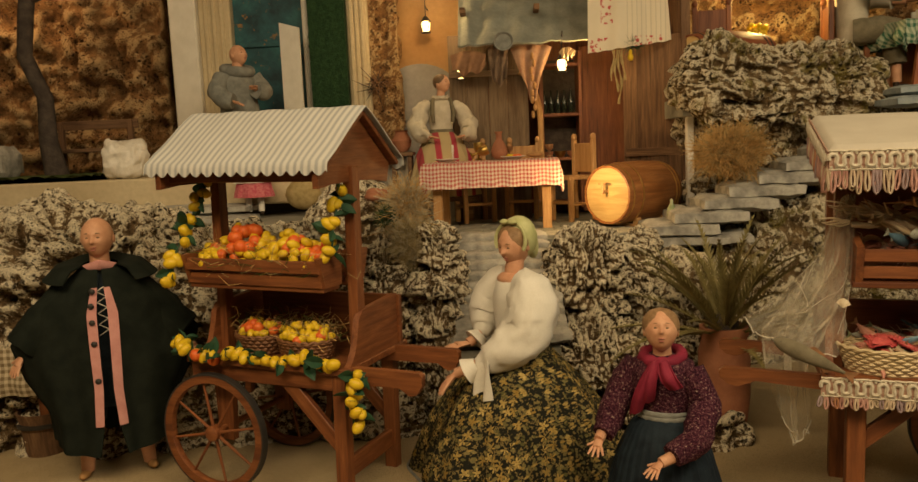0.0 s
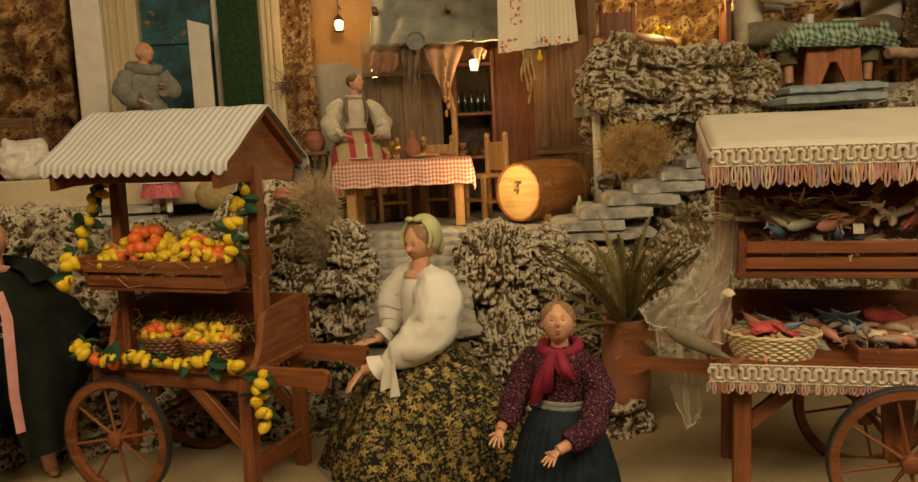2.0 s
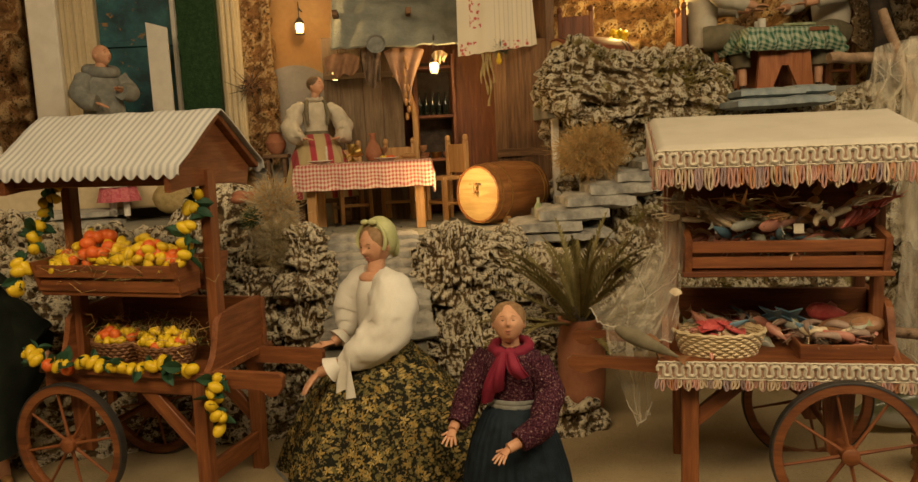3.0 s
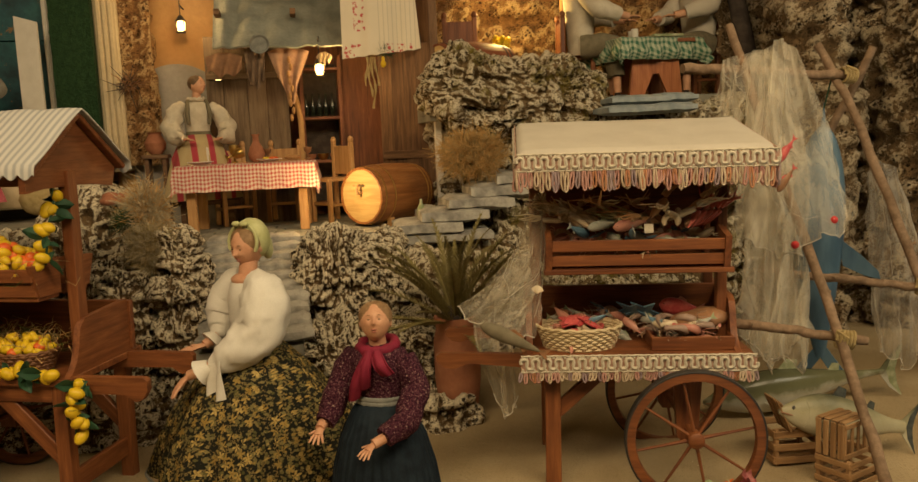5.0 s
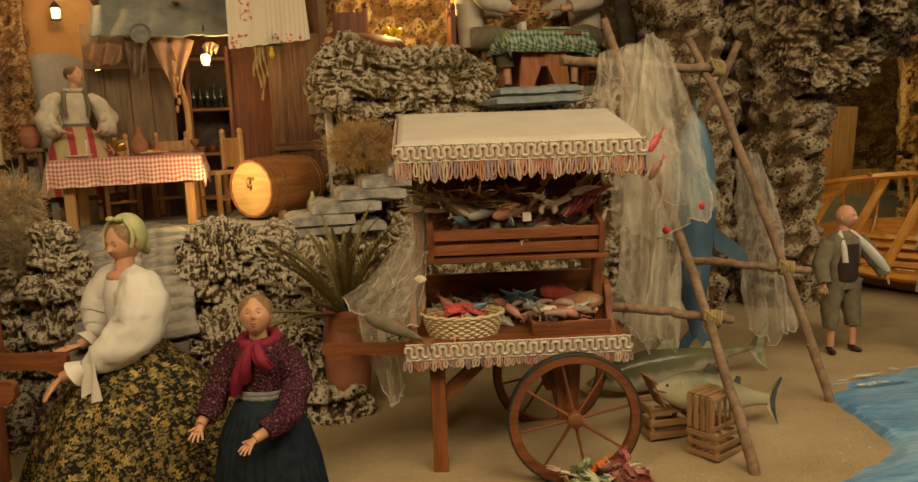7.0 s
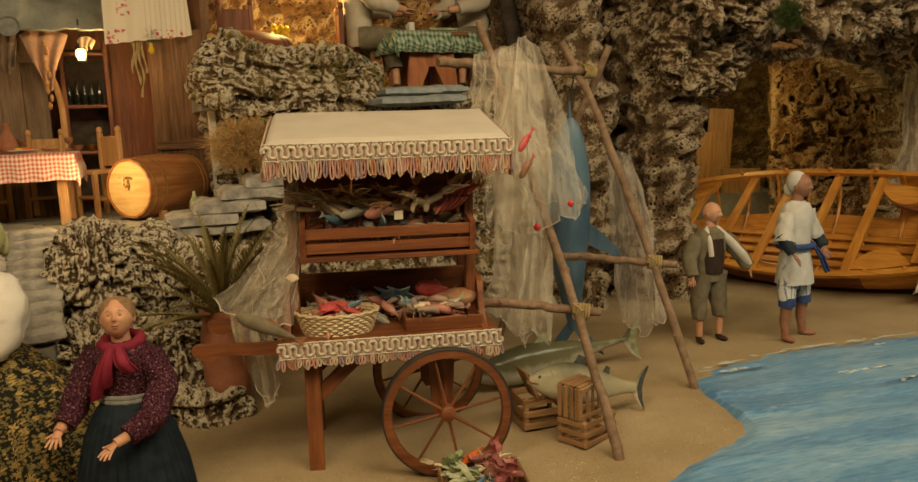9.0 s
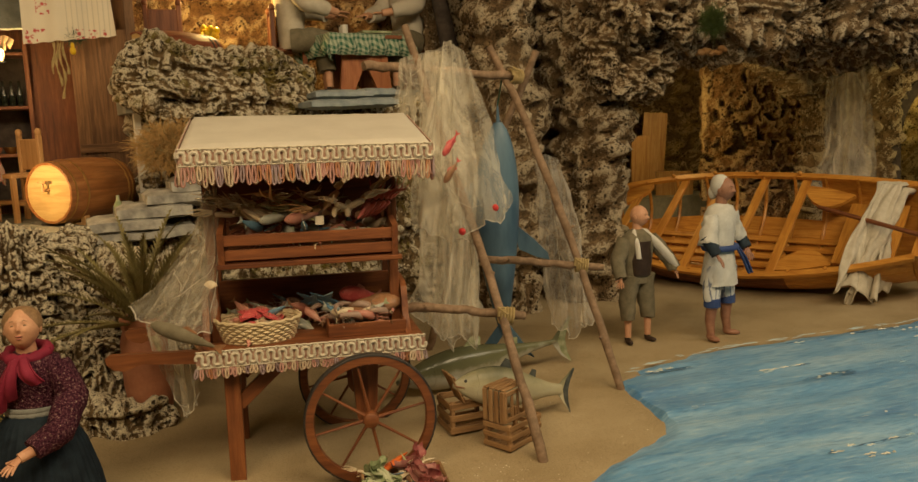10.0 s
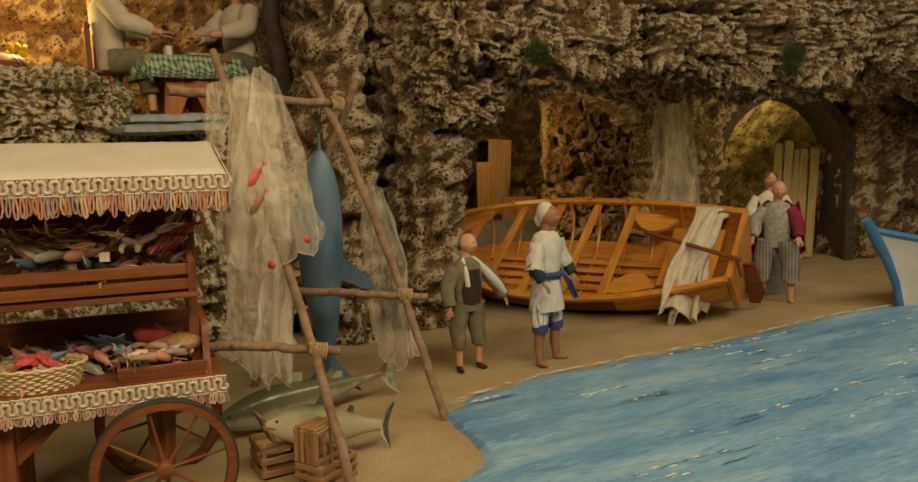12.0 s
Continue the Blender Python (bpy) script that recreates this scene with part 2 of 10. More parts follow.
def wood(name, dark, mid, light, grain=0, rough=0.45, fine=1.0):
    """Stained pine, with its grain along one local axis."""
    n = Nodes(name)
    s = [26.0 * fine] * 3
    s[grain] = 2.2 * fine
    co = n.node("ShaderNodeVectorMath", operation="ADD")
    n.put(co.inputs[0], n.co)
    shift = n.math("MULTIPLY", n.chance(), 5.0)
    n.put(co.inputs[1], shift)
    co = n.stretch(s, co=co.outputs[0])
    rings = n.noise(1.6, 3, 0.5, co, 1.3)
    fibre = n.noise(7.0, 4, 0.7, co)
    c = n.ramp(rings, [(0.30, dark), (0.48, mid), (0.72, light)])
    c = n.mix(n.ramp(fibre, [(0.35, 0.55), (0.6, 0)]), c, dark)
    c = n.mix(n.ramp(n.chance(), [(0, 0.0), (1, 0.22)]), c, dark)
    c = n.mix(n.ramp(n.noise(9, 3), [(0.5, 0), (0.75, 0.3)]), c, [x * 0.5 for x in dark])
    return n.done(c, n.ramp(fibre, [(0.3, rough + 0.15), (0.7, rough)]), n.bump(fibre, 0.25, 0.0015), spec=0.4)


def tufa_stone(name, crust_highlight, body, deep, moss=None, moss_at=0.6, yellow=None, amount=0.80):
    """Porous stone: brown body, some moss, pale coating with ridge and top light painted in, pits with painted shade.
    """
    n = Nodes(name)
    geo = n.node("ShaderNodeNewGeometry")
    patch = n.math("MULTIPLY", n.math("SUBTRACT", n.noise(17, 9, 0.8, warp=0.5), 0.22), 0.7)
    fine = n.noise(95, 8, 0.8)
    speck = n.noise(210, 4, 0.7)
    tone = n.mix(n.ramp(n.noise(24, 6, 0.7), [(0.38, 0), (0.62, 1)]), [x * 0.55 for x in body], [min(0.7, x * 1.25) for x in body])
    # Light on ridges and upward faces is painted into the pale coating's mask.
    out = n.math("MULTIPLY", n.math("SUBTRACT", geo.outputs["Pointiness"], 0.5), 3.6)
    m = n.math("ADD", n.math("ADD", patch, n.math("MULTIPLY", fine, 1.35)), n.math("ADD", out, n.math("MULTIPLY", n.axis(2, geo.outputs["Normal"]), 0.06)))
    c = n.mix(n.ramp(m, [(amount - 0.03, 0), (amount + 0.06, 1)]), tone, crust_highlight)
    if yellow:
        c = n.mix(n.ramp(n.noise(5, 5, co=n.stretch((1, 1, 0.6))), [(0.48, 0), (0.60, 0.45)]), c, yellow)
    if moss:
        c = n.mix(n.ramp(n.noise(9, 7, 0.75), [(moss_at - 0.03, 0), (moss_at + 0.04, 0.8)]), c, moss)
    wob = n.node("ShaderNodeVectorMath", operation="ADD")
    nz = n.node("ShaderNodeTexNoise")
    n.put(nz.inputs["Vector"], n.co)
    nz.inputs["Scale"].default_value = 60
    sc = n.node("ShaderNodeVectorMath", operation="SCALE")
    n.put(sc.inputs[0], nz.outputs[1])
    sc.inputs["Scale"].default_value = 0.016
    n.put(wob.inputs[0], n.co)
    n.put(wob.inputs[1], sc.outputs[0])
    # Shade inside pits and fine hollows is painted as near-black brown.
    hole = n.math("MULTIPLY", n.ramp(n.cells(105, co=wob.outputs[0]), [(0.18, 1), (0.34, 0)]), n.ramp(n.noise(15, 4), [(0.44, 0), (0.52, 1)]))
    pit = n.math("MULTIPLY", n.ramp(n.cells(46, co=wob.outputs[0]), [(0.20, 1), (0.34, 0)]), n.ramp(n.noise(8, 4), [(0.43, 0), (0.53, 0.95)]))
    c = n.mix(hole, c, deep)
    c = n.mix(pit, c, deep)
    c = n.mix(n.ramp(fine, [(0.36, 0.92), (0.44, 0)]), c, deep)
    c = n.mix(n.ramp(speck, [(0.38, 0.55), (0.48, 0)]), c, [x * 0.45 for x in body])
    h = n.math("SUBTRACT", n.math("ADD", fine, n.math("MULTIPLY", speck, 0.35)), n.math("MULTIPLY", n.math("MAXIMUM", hole, pit), 0.9))
    return n.done(c, 0.92, n.bump(h, 1.0, 0.009), spec=0.12)


def check(name, ground, a, pitch=0.012, axes=(0, 1), share=0.5):
    """Woven gingham: two crossing sets of bands."""
    n = Nodes(name)
    fac = []
    for k in axes:
        run = n.axis(k) if k != 1 else n.math("SUBTRACT", n.axis(1), n.axis(2))
        w = n.math("FRACT", n.math("MULTIPLY", run, 1 / pitch))
        fac.append(n.math("LESS_THAN", w, share))
    both = n.math("MULTIPLY", n.math("ADD", fac[0], fac[1]), 0.5)
    c = n.mix(both, ground, a)
    weave = n.noise(900, 2)
    c = n.mix(n.ramp(n.noise(12, 3), [(0.4, 0), (0.7, 0.2)]), c, [x * 0.55 for x in a])
    return n.done(c, 0.9, n.bump(weave, 0.3, 0.0006), spec=0.1)


def gauze(name, colour, cover=0.2):
    """Thin tulle: part thread, part gap, thicker where it lies bunched."""
    n = Nodes(name)
    n.put(n.b.inputs["Base Color"], colour)
    n.b.inputs["Roughness"].default_value = 0.9
    n.b.inputs["Specular IOR Level"].default_value = 0.1
    hang = n.stretch((1, 1, 0.42), (0, 14, 0))
    streak = n.ramp(n.noise(15, 5, 0.6, hang, 1.6), [(0.46, 0.0), (0.62, 1.0)])
    cloud = n.ramp(n.noise(9, 4), [(0.3, 0.6), (0.7, 1.25)])
    weave = n.ramp(n.cells(420, "DISTANCE_TO_EDGE"), [(0.04, 1.0), (0.16, 0.0)])
    alpha = n.math("ADD", n.math("MULTIPLY", cloud, cover), n.math("ADD", n.math("MULTIPLY", streak, cover * 0.75), n.math("MULTIPLY", weave, 0.10)))
    tl = n.node("ShaderNodeBsdfTranslucent")
    n.put(tl.inputs[0], colour)
    mx = n.node("ShaderNodeMixShader")
    mx.inputs[0].default_value = 0.5
    n.t.links.new(n.b.outputs[0], mx.inputs[1])
    n.t.links.new(tl.outputs[0], mx.inputs[2])
    tr = n.node("ShaderNodeBsdfTransparent")
    m2 = n.node("ShaderNodeMixShader")
    n.put(m2.inputs[0], alpha)
    n.t.links.new(tr.outputs[0], m2.inputs[1])
    n.t.links.new(mx.outputs[0], m2.inputs[2])
    n.t.links.new(m2.outputs[0], n.out.inputs["Surface"])
    return n.mat


def glow(name, colour, power):
    n = Nodes(name)
    return n.done(colour, 0.4, Emission_Color=colour, Emission_Strength=power)


STAIN = ((0.10, 0.030, 0.010), (0.21, 0.070, 0.022), (0.30, 0.110, 0.036))
W_X, W_Y, W_Z = [wood("stained_pine_" + "xyz"[k], *STAIN, grain=k) for k in range(3)]
PALE = ((0.30, 0.15, 0.055), (0.46, 0.26, 0.10), (0.56, 0.34, 0.15))
P_X, P_Y, P_Z = [wood("pale_pine_" + "xyz"[k], *PALE, grain=k) for k in range(3)]
OAK = ((0.085, 0.043, 0.021), (0.17, 0.092, 0.045), (0.24, 0.14, 0.07))
O_X, O_Z = wood("old_plank_x", *OAK, grain=0, rough=0.7), wood("old_plank_z", *OAK, grain=2, rough=0.7)
GOLD = ((0.38, 0.145, 0.022), (0.56, 0.25, 0.042), (0.68, 0.35, 0.07))
G_X, G_Y = wood("varnished_boat_x", *GOLD, grain=0, rough=0.28), wood("varnished_boat_y", *GOLD, grain=1, rough=0.28)
CRATE = ((0.19, 0.10, 0.040), (0.35, 0.20, 0.085), (0.46, 0.28, 0.13))
GREY_OAK = ((0.10, 0.066, 0.038), (0.19, 0.135, 0.082), (0.25, 0.185, 0.115))
GREYPLANK, GREYPLANK_X = wood("weathered_door", *GREY_OAK, grain=2, rough=0.8), wood("weathered_batten", *GREY_OAK, grain=0, rough=0.8)
C_X, C_Y, C_Z = [wood("crate_slat_" + "xyz"[k], *CRATE, grain=k, rough=0.65) for k in range(3)]
BARK = plain("peeled_branch", (0.17, 0.11, 0.065), (0.30, 0.20, 0.125), 40, 0.8, 0.6, 160, 0.002)
TRUNK = plain("dark_bark", (0.045, 0.034, 0.028), (0.09, 0.07, 0.055), 30, 0.85, 0.8, 90, 0.004)
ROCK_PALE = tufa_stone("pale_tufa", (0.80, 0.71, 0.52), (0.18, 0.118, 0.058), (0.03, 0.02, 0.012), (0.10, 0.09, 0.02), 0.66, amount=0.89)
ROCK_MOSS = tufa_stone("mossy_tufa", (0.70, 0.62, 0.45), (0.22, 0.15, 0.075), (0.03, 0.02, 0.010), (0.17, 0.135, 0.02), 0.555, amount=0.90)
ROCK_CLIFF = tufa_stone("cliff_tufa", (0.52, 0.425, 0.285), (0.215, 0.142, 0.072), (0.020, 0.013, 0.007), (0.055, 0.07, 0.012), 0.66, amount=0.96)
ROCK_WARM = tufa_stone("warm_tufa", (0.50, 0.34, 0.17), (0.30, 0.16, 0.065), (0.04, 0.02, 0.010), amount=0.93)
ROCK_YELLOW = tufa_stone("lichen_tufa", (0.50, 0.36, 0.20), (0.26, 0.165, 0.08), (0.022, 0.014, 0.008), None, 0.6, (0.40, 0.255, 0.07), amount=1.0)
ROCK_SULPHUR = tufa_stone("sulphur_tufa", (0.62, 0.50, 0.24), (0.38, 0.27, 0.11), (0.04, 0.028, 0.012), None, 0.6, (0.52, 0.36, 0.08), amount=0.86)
SLATE = plain("painted_slate", (0.23, 0.22, 0.195), (0.48, 0.455, 0.39), 24, 0.85, 0.6, 120, 0.003)
BLUESLATE = plain("blue_grey_slab", (0.22, 0.26, 0.27), (0.36, 0.39, 0.38), 20, 0.85, 0.6, 90, 0.003)
CLAY = plain("terracotta", (0.30, 0.115, 0.06), (0.40, 0.17, 0.09), 18, 0.75, 0.3, 150, 0.001)
SKIN = plain("painted_clay_skin", (0.53, 0.27, 0.155), (0.61, 0.34, 0.205), 60, 0.5, 0.15, 300, 0.0005)
SKIN_DARK = plain("dark_clay_skin", (0.27, 0.13, 0.08), (0.35, 0.18, 0.11), 60, 0.5, 0.15, 300, 0.0005)
HAIR_FAIR = plain("fair_hair", (0.20, 0.115, 0.055), (0.32, 0.20, 0.10), 120, 0.6, 0.6, 300)
HAIR_BROWN = plain("brown_hair", (0.10, 0.06, 0.03), (0.17, 0.11, 0.06), 120, 0.6, 0.6, 300)
WHITE = plain("white_cotton", (0.66, 0.63, 0.55), (0.74, 0.71, 0.63), 20, 0.9, 0.3, 500, 0.0006)
IVORY = plain("ivory_linen", (0.49, 0.445, 0.36), (0.54, 0.495, 0.405), 14, 0.9, 0.3, 600, 0.0006)
FELT = plain("black_green_felt", (0.009, 0.012, 0.009), (0.016, 0.020, 0.015), 30, 0.95, 0.4, 500, 0.0008, 0.1)
PINK = plain("pink_ribbon", (0.50, 0.23, 0.21), (0.58, 0.29, 0.26), 40, 0.8, 0.2, 500)
PLEATS = plain("dark_blue_pleats", (0.006, 0.011, 0.018), (0.014, 0.025, 0.036), 50, 0.75, 0.4, 400, 0.001, 0.2)
NAVY = plain("navy_cloth", (0.012, 0.020, 0.030), (0.026, 0.042, 0.056), 60, 0.8, 0.4, 400)
WINE = plain("crimson_cloth", (0.17, 0.010, 0.030), (0.25, 0.018, 0.045), 30, 0.75, 0.4, 400)
GREYCLOTH = plain("grey_wool", (0.16, 0.165, 0.15), (0.25, 0.255, 0.23), 40, 0.95, 0.5, 400)
OLIVE = plain("olive_wool", (0.14, 0.12, 0.075), (0.20, 0.17, 0.11), 50, 0.95, 0.5, 400)
SAND_CLOTH = plain("cream_wool", (0.50, 0.44, 0.33), (0.60, 0.54, 0.42), 40, 0.95, 0.5, 400)
BLUECLOTH = plain("blue_sash", (0.03, 0.055, 0.16), (0.05, 0.085, 0.22), 40, 0.8, 0.4, 400)
PALEGREEN = plain("pale_green_scarf", (0.42, 0.43, 0.19), (0.54, 0.54, 0.28), 40, 0.85, 0.3, 400)
LEATHER = plain("tan_leather", (0.33, 0.17, 0.06), (0.44, 0.24, 0.09), 60, 0.55, 0.3, 300)
DARKSHOE = plain("dark_leather", (0.03, 0.018, 0.012), (0.05, 0.03, 0.02), 60, 0.5, 0.3, 300)
LEMON = plain("lemon_peel", (0.62, 0.40, 0.012), (0.71, 0.50, 0.025), 60, 0.38, 0.25, 420, 0.0006)
ORANGE = plain("orange_peel", (0.62, 0.10, 0.018), (0.70, 0.17, 0.03), 50, 0.45, 0.25, 420, 0.0006)
LEAF = plain("silk_leaf", (0.012, 0.045, 0.022), (0.025, 0.075, 0.035), 60, 0.6, 0.3, 200)
STRAW = plain("dry_straw", (0.30, 0.22, 0.09), (0.42, 0.32, 0.15), 60, 0.9, 0.3, 300)
DRY = plain("dry_moss_tuft", (0.50, 0.28, 0.09), (0.62, 0.40, 0.16), 50, 0.95, 0.3, 300)
GREYDRY = plain("grey_dry_shrub", (0.40, 0.33, 0.20), (0.52, 0.45, 0.30), 50, 0.95, 0.3, 300)
MOSSGREEN = plain("green_moss", (0.035, 0.055, 0.012), (0.07, 0.095, 0.02), 60, 0.95, 0.6, 300)
WICKER = plain("brown_wicker", (0.13, 0.055, 0.022), (0.22, 0.10, 0.04), 80, 0.6, 0.3, 300)
CREAMWICKER = plain("cream_wicker", (0.52, 0.40, 0.22), (0.64, 0.52, 0.32), 80, 0.6, 0.3, 300)
LACE = plain("cream_lace_braid", (0.50, 0.44, 0.33), (0.61, 0.55, 0.43), 80, 0.9, 0.4, 500)
LACE_RED = plain("wine_braid", (0.34, 0.19, 0.14), (0.50, 0.34, 0.25), 80, 0.9, 0.4, 500)
IRON = plain("dark_iron", (0.02, 0.018, 0.016), (0.035, 0.03, 0.026), 60, 0.55, 0.3, 300, 0.0008, 0.5)
BRASS = plain("aged_brass", (0.42, 0.27, 0.07), (0.52, 0.35, 0.11), 60, 0.35, 0.2, 300, 0.0005, 0.5, Metallic=1.0)
GLOW = glow("lantern_glass", (1.0, 0.62, 0.22), 9.0)
CERAMIC = plain("white_ceramic", (0.68, 0.64, 0.55), (0.74, 0.70, 0.62), 40, 0.3, 0.05, 200)
STUCCO = plain("cream_stucco", (0.52, 0.42, 0.26), (0.62, 0.52, 0.34), 5, 0.9, 0.4, 60, 0.003)
OCHRE = plain("ochre_plaster", (0.40, 0.22, 0.085), (0.52, 0.32, 0.14), 4, 0.92, 0.5, 45, 0.004)
GREYPLASTER = plain("grey_plaster", (0.27, 0.255, 0.235), (0.35, 0.33, 0.30), 6, 0.92, 0.4, 60, 0.003)
HEDGE = plain("clipped_hedge", (0.010, 0.035, 0.012), (0.022, 0.06, 0.022), 90, 0.95, 1.0, 160, 0.006)
TEAL = None
RAG = plain("grey_painted_canvas", (0.19, 0.20, 0.17), (0.32, 0.33, 0.275), 9, 0.9, 0.6, 90, 0.004)
REDGLOSS = plain("glossy_red", (0.45, 0.02, 0.03), (0.58, 0.06, 0.05), 40, 0.2, 0.1, 200)
PINKFISH = plain("coral_pink", (0.44, 0.15, 0.11), (0.54, 0.28, 0.20), 40, 0.35, 0.2, 200)
BLUEFISH = plain("blue_scale", (0.07, 0.15, 0.23), (0.16, 0.28, 0.36), 40, 0.35, 0.2, 200)
SILVER = plain("silver_scale", (0.30, 0.31, 0.26), (0.46, 0.46, 0.38), 40, 0.28, 0.3, 300)
PRAWN = plain("pale_prawn", (0.56, 0.43, 0.26), (0.70, 0.60, 0.43), 40, 0.4, 0.2, 200)
GREENISH = plain("leek_green", (0.20, 0.24, 0.11), (0.48, 0.48, 0.32), 40, 0.5, 0.2, 200)
BROWNISH = plain("shell_brown", (0.17, 0.085, 0.04), (0.33, 0.17, 0.085), 40, 0.35, 0.4, 200)
NET = gauze("ivory_tulle", (0.96, 0.90, 0.74), 0.22)
NET_PALE = gauze("pale_tulle", (0.90, 0.84, 0.73), 0.24)
PALM = plain("dusty_cycad", (0.15, 0.125, 0.042), (0.27, 0.225, 0.085), 30, 0.6, 0.3, 200)
SOIL = plain("room_dark_wall", (0.10, 0.08, 0.055), (0.13, 0.105, 0.075), 6, 0.95, 0.3, 60)
CEILING_PAINT = plain("ceiling_paint", (0.50, 0.45, 0.36), (0.56, 0.51, 0.42), 6, 0.95, 0.2, 60)


def striped(name, a, b, pitch, axis, share=0.5, soft=0.25):
    n = Nodes(name)
    w = n.math("PINGPONG", n.math("MULTIPLY", n.axis(axis), 2 / pitch), 1.0)
    c = n.mix(n.ramp(w, [(share - soft / 2, 0), (share + soft / 2, 1)]), a, b)
    c = n.mix(n.ramp(n.noise(10, 3), [(0.4, 0), (0.75, 0.2)]), c, [x * 0.6 for x in a])
    return n.done(c, 0.9, n.bump(n.noise(700, 2), 0.25, 0.0006), spec=0.1)


TICKING = striped("grey_striped_cotton", (0.56, 0.55, 0.51), (0.35, 0.36, 0.355), 0.0165, 0, 0.55, 0.4)
REDSTRIPE = striped("striped_skirt", (0.46, 0.36, 0.19), (0.38, 0.05, 0.07), 0.062, 0, 0.66, 0.08)
WHITESTRIPE = striped("striped_breeches", (0.62, 0.62, 0.58), (0.16, 0.19, 0.27), 0.012, 0, 0.8, 0.1)
GREYSTRIPE = striped("grey_striped_breeches", (0.17, 0.16, 0.135), (0.30, 0.28, 0.24), 0.012, 0)
GINGHAM = check("red_gingham", (0.66, 0.57, 0.46), (0.44, 0.095, 0.085), 0.0118)
GREENCHECK = check("green_gingham", (0.40, 0.44, 0.32), (0.045, 0.13, 0.08), 0.019)
BROWNCHECK = check("brown_gingham", (0.60, 0.52, 0.37), (0.20, 0.15, 0.085), 0.016, (0, 2))


def teal_door():
    n = Nodes("teal_painted_door")
    c = n.ramp(n.noise(9, 6, 0.65), [(0.35, (0.010, 0.035, 0.045)), (0.5, (0.016, 0.075, 0.09)), (0.66, (0.03, 0.13, 0.14))])
    c = n.mix(n.ramp(n.noise(30, 5, 0.7), [(0.60, 0), (0.66, 0.8)]), c, (0.30, 0.15, 0.035))
    return n.done(c, 0.6, n.bump(n.noise(60, 4), 0.4, 0.002))


def floral():
    """Black cotton strewn with five-petalled ochre flowers and olive leaves."""
    n = Nodes("floral_brocade")

    def blooms(scale, petals, size, spin):
        v = n.node("ShaderNodeTexVoronoi", feature="F1")
        n.put(v.inputs["Vector"], n.co)
        v.inputs["Scale"].default_value = scale
        d = n.node("ShaderNodeVectorMath", operation="SUBTRACT")
        n.put(d.inputs[0], n.co)
        n.put(d.inputs[1], v.outputs["Position"])
        s = n.node("ShaderNodeSeparateXYZ")
        n.put(s.inputs[0], d.outputs[0])
        chance = n.node("ShaderNodeSeparateXYZ")
        n.put(chance.inputs[0], v.outputs["Color"])
        turn = n.math("MULTIPLY", chance.outputs[0], 6.28)
        angle = n.math("ADD", n.math("MULTIPLY", n.math("ARCTAN2", s.outputs[2], n.math("ADD", s.outputs[0], n.math("MULTIPLY", s.outputs[1], spin))), petals), turn)
        reach = n.math("MULTIPLY", n.math("ADD", 0.68, n.math("MULTIPLY", n.math("COSINE", angle), 0.32)), size)
        return n.math("DIVIDE", v.outputs["Distance"], n.math("MULTIPLY", reach, scale)), chance.outputs[1]

    big, tone = blooms(46, 5.0, 0.0112, 0.6)
    leaf, other = blooms(74, 2.0, 0.0082, -0.5)
    twig, _ = blooms(120, 3.0, 0.0050, 0.9)
    c = n.mix(n.ramp(leaf, [(0.82, 1), (0.98, 0)]), (0.012, 0.012, 0.008), n.mix(other, (0.07, 0.066, 0.022), (0.18, 0.15, 0.06)))
    c = n.mix(n.ramp(twig, [(0.75, 0.8), (0.95, 0)]), c, (0.20, 0.15, 0.055))
    petal = n.mix(tone, (0.24, 0.155, 0.035), (0.48, 0.36, 0.13))
    petal = n.mix(n.ramp(big, [(0.14, 1), (0.30, 0)]), petal, (0.17, 0.085, 0.015))
    petal = n.mix(n.ramp(n.noise(260, 3), [(0.42, 0.55), (0.58, 0)]), petal, (0.20, 0.125, 0.03))
    c = n.mix(n.ramp(big, [(0.86, 1), (0.98, 0)]), c, petal)
    return n.done(c, 0.85, n.bump(n.noise(500, 2), 0.3, 0.0008), spec=0.15)


def knit():
    n = Nodes("flecked_knit")
    c = n.ramp(n.noise(260, 4, 0.7), [(0.38, (0.018, 0.006, 0.012)), (0.5, (0.055, 0.014, 0.026)), (0.60, (0.12, 0.05, 0.06)), (0.68, (0.34, 0.27, 0.22))])
    return n.done(c, 0.95, n.bump(n.cells(330), 0.9, 0.002), spec=0.1)


def sand_floor():
    n = Nodes("sand_painted_floor")
    c = n.ramp(n.noise(5, 6, 0.6), [(0.3, (0.30, 0.225, 0.122)), (0.5, (0.365, 0.28, 0.158)), (0.7, (0.42, 0.33, 0.195))])
    c = n.mix(n.ramp(n.noise(420, 3), [(0.38, 0.5), (0.5, 0)]), c, (0.15, 0.105, 0.055))
    c = n.mix(n.ramp(n.noise(150, 2), [(0.70, 0), (0.74, 0.7)]), c, (0.50, 0.44, 0.33))
    return n.done(c, 0.9, n.bump(n.noise(300, 4), 0.35, 0.0015), spec=0.15)


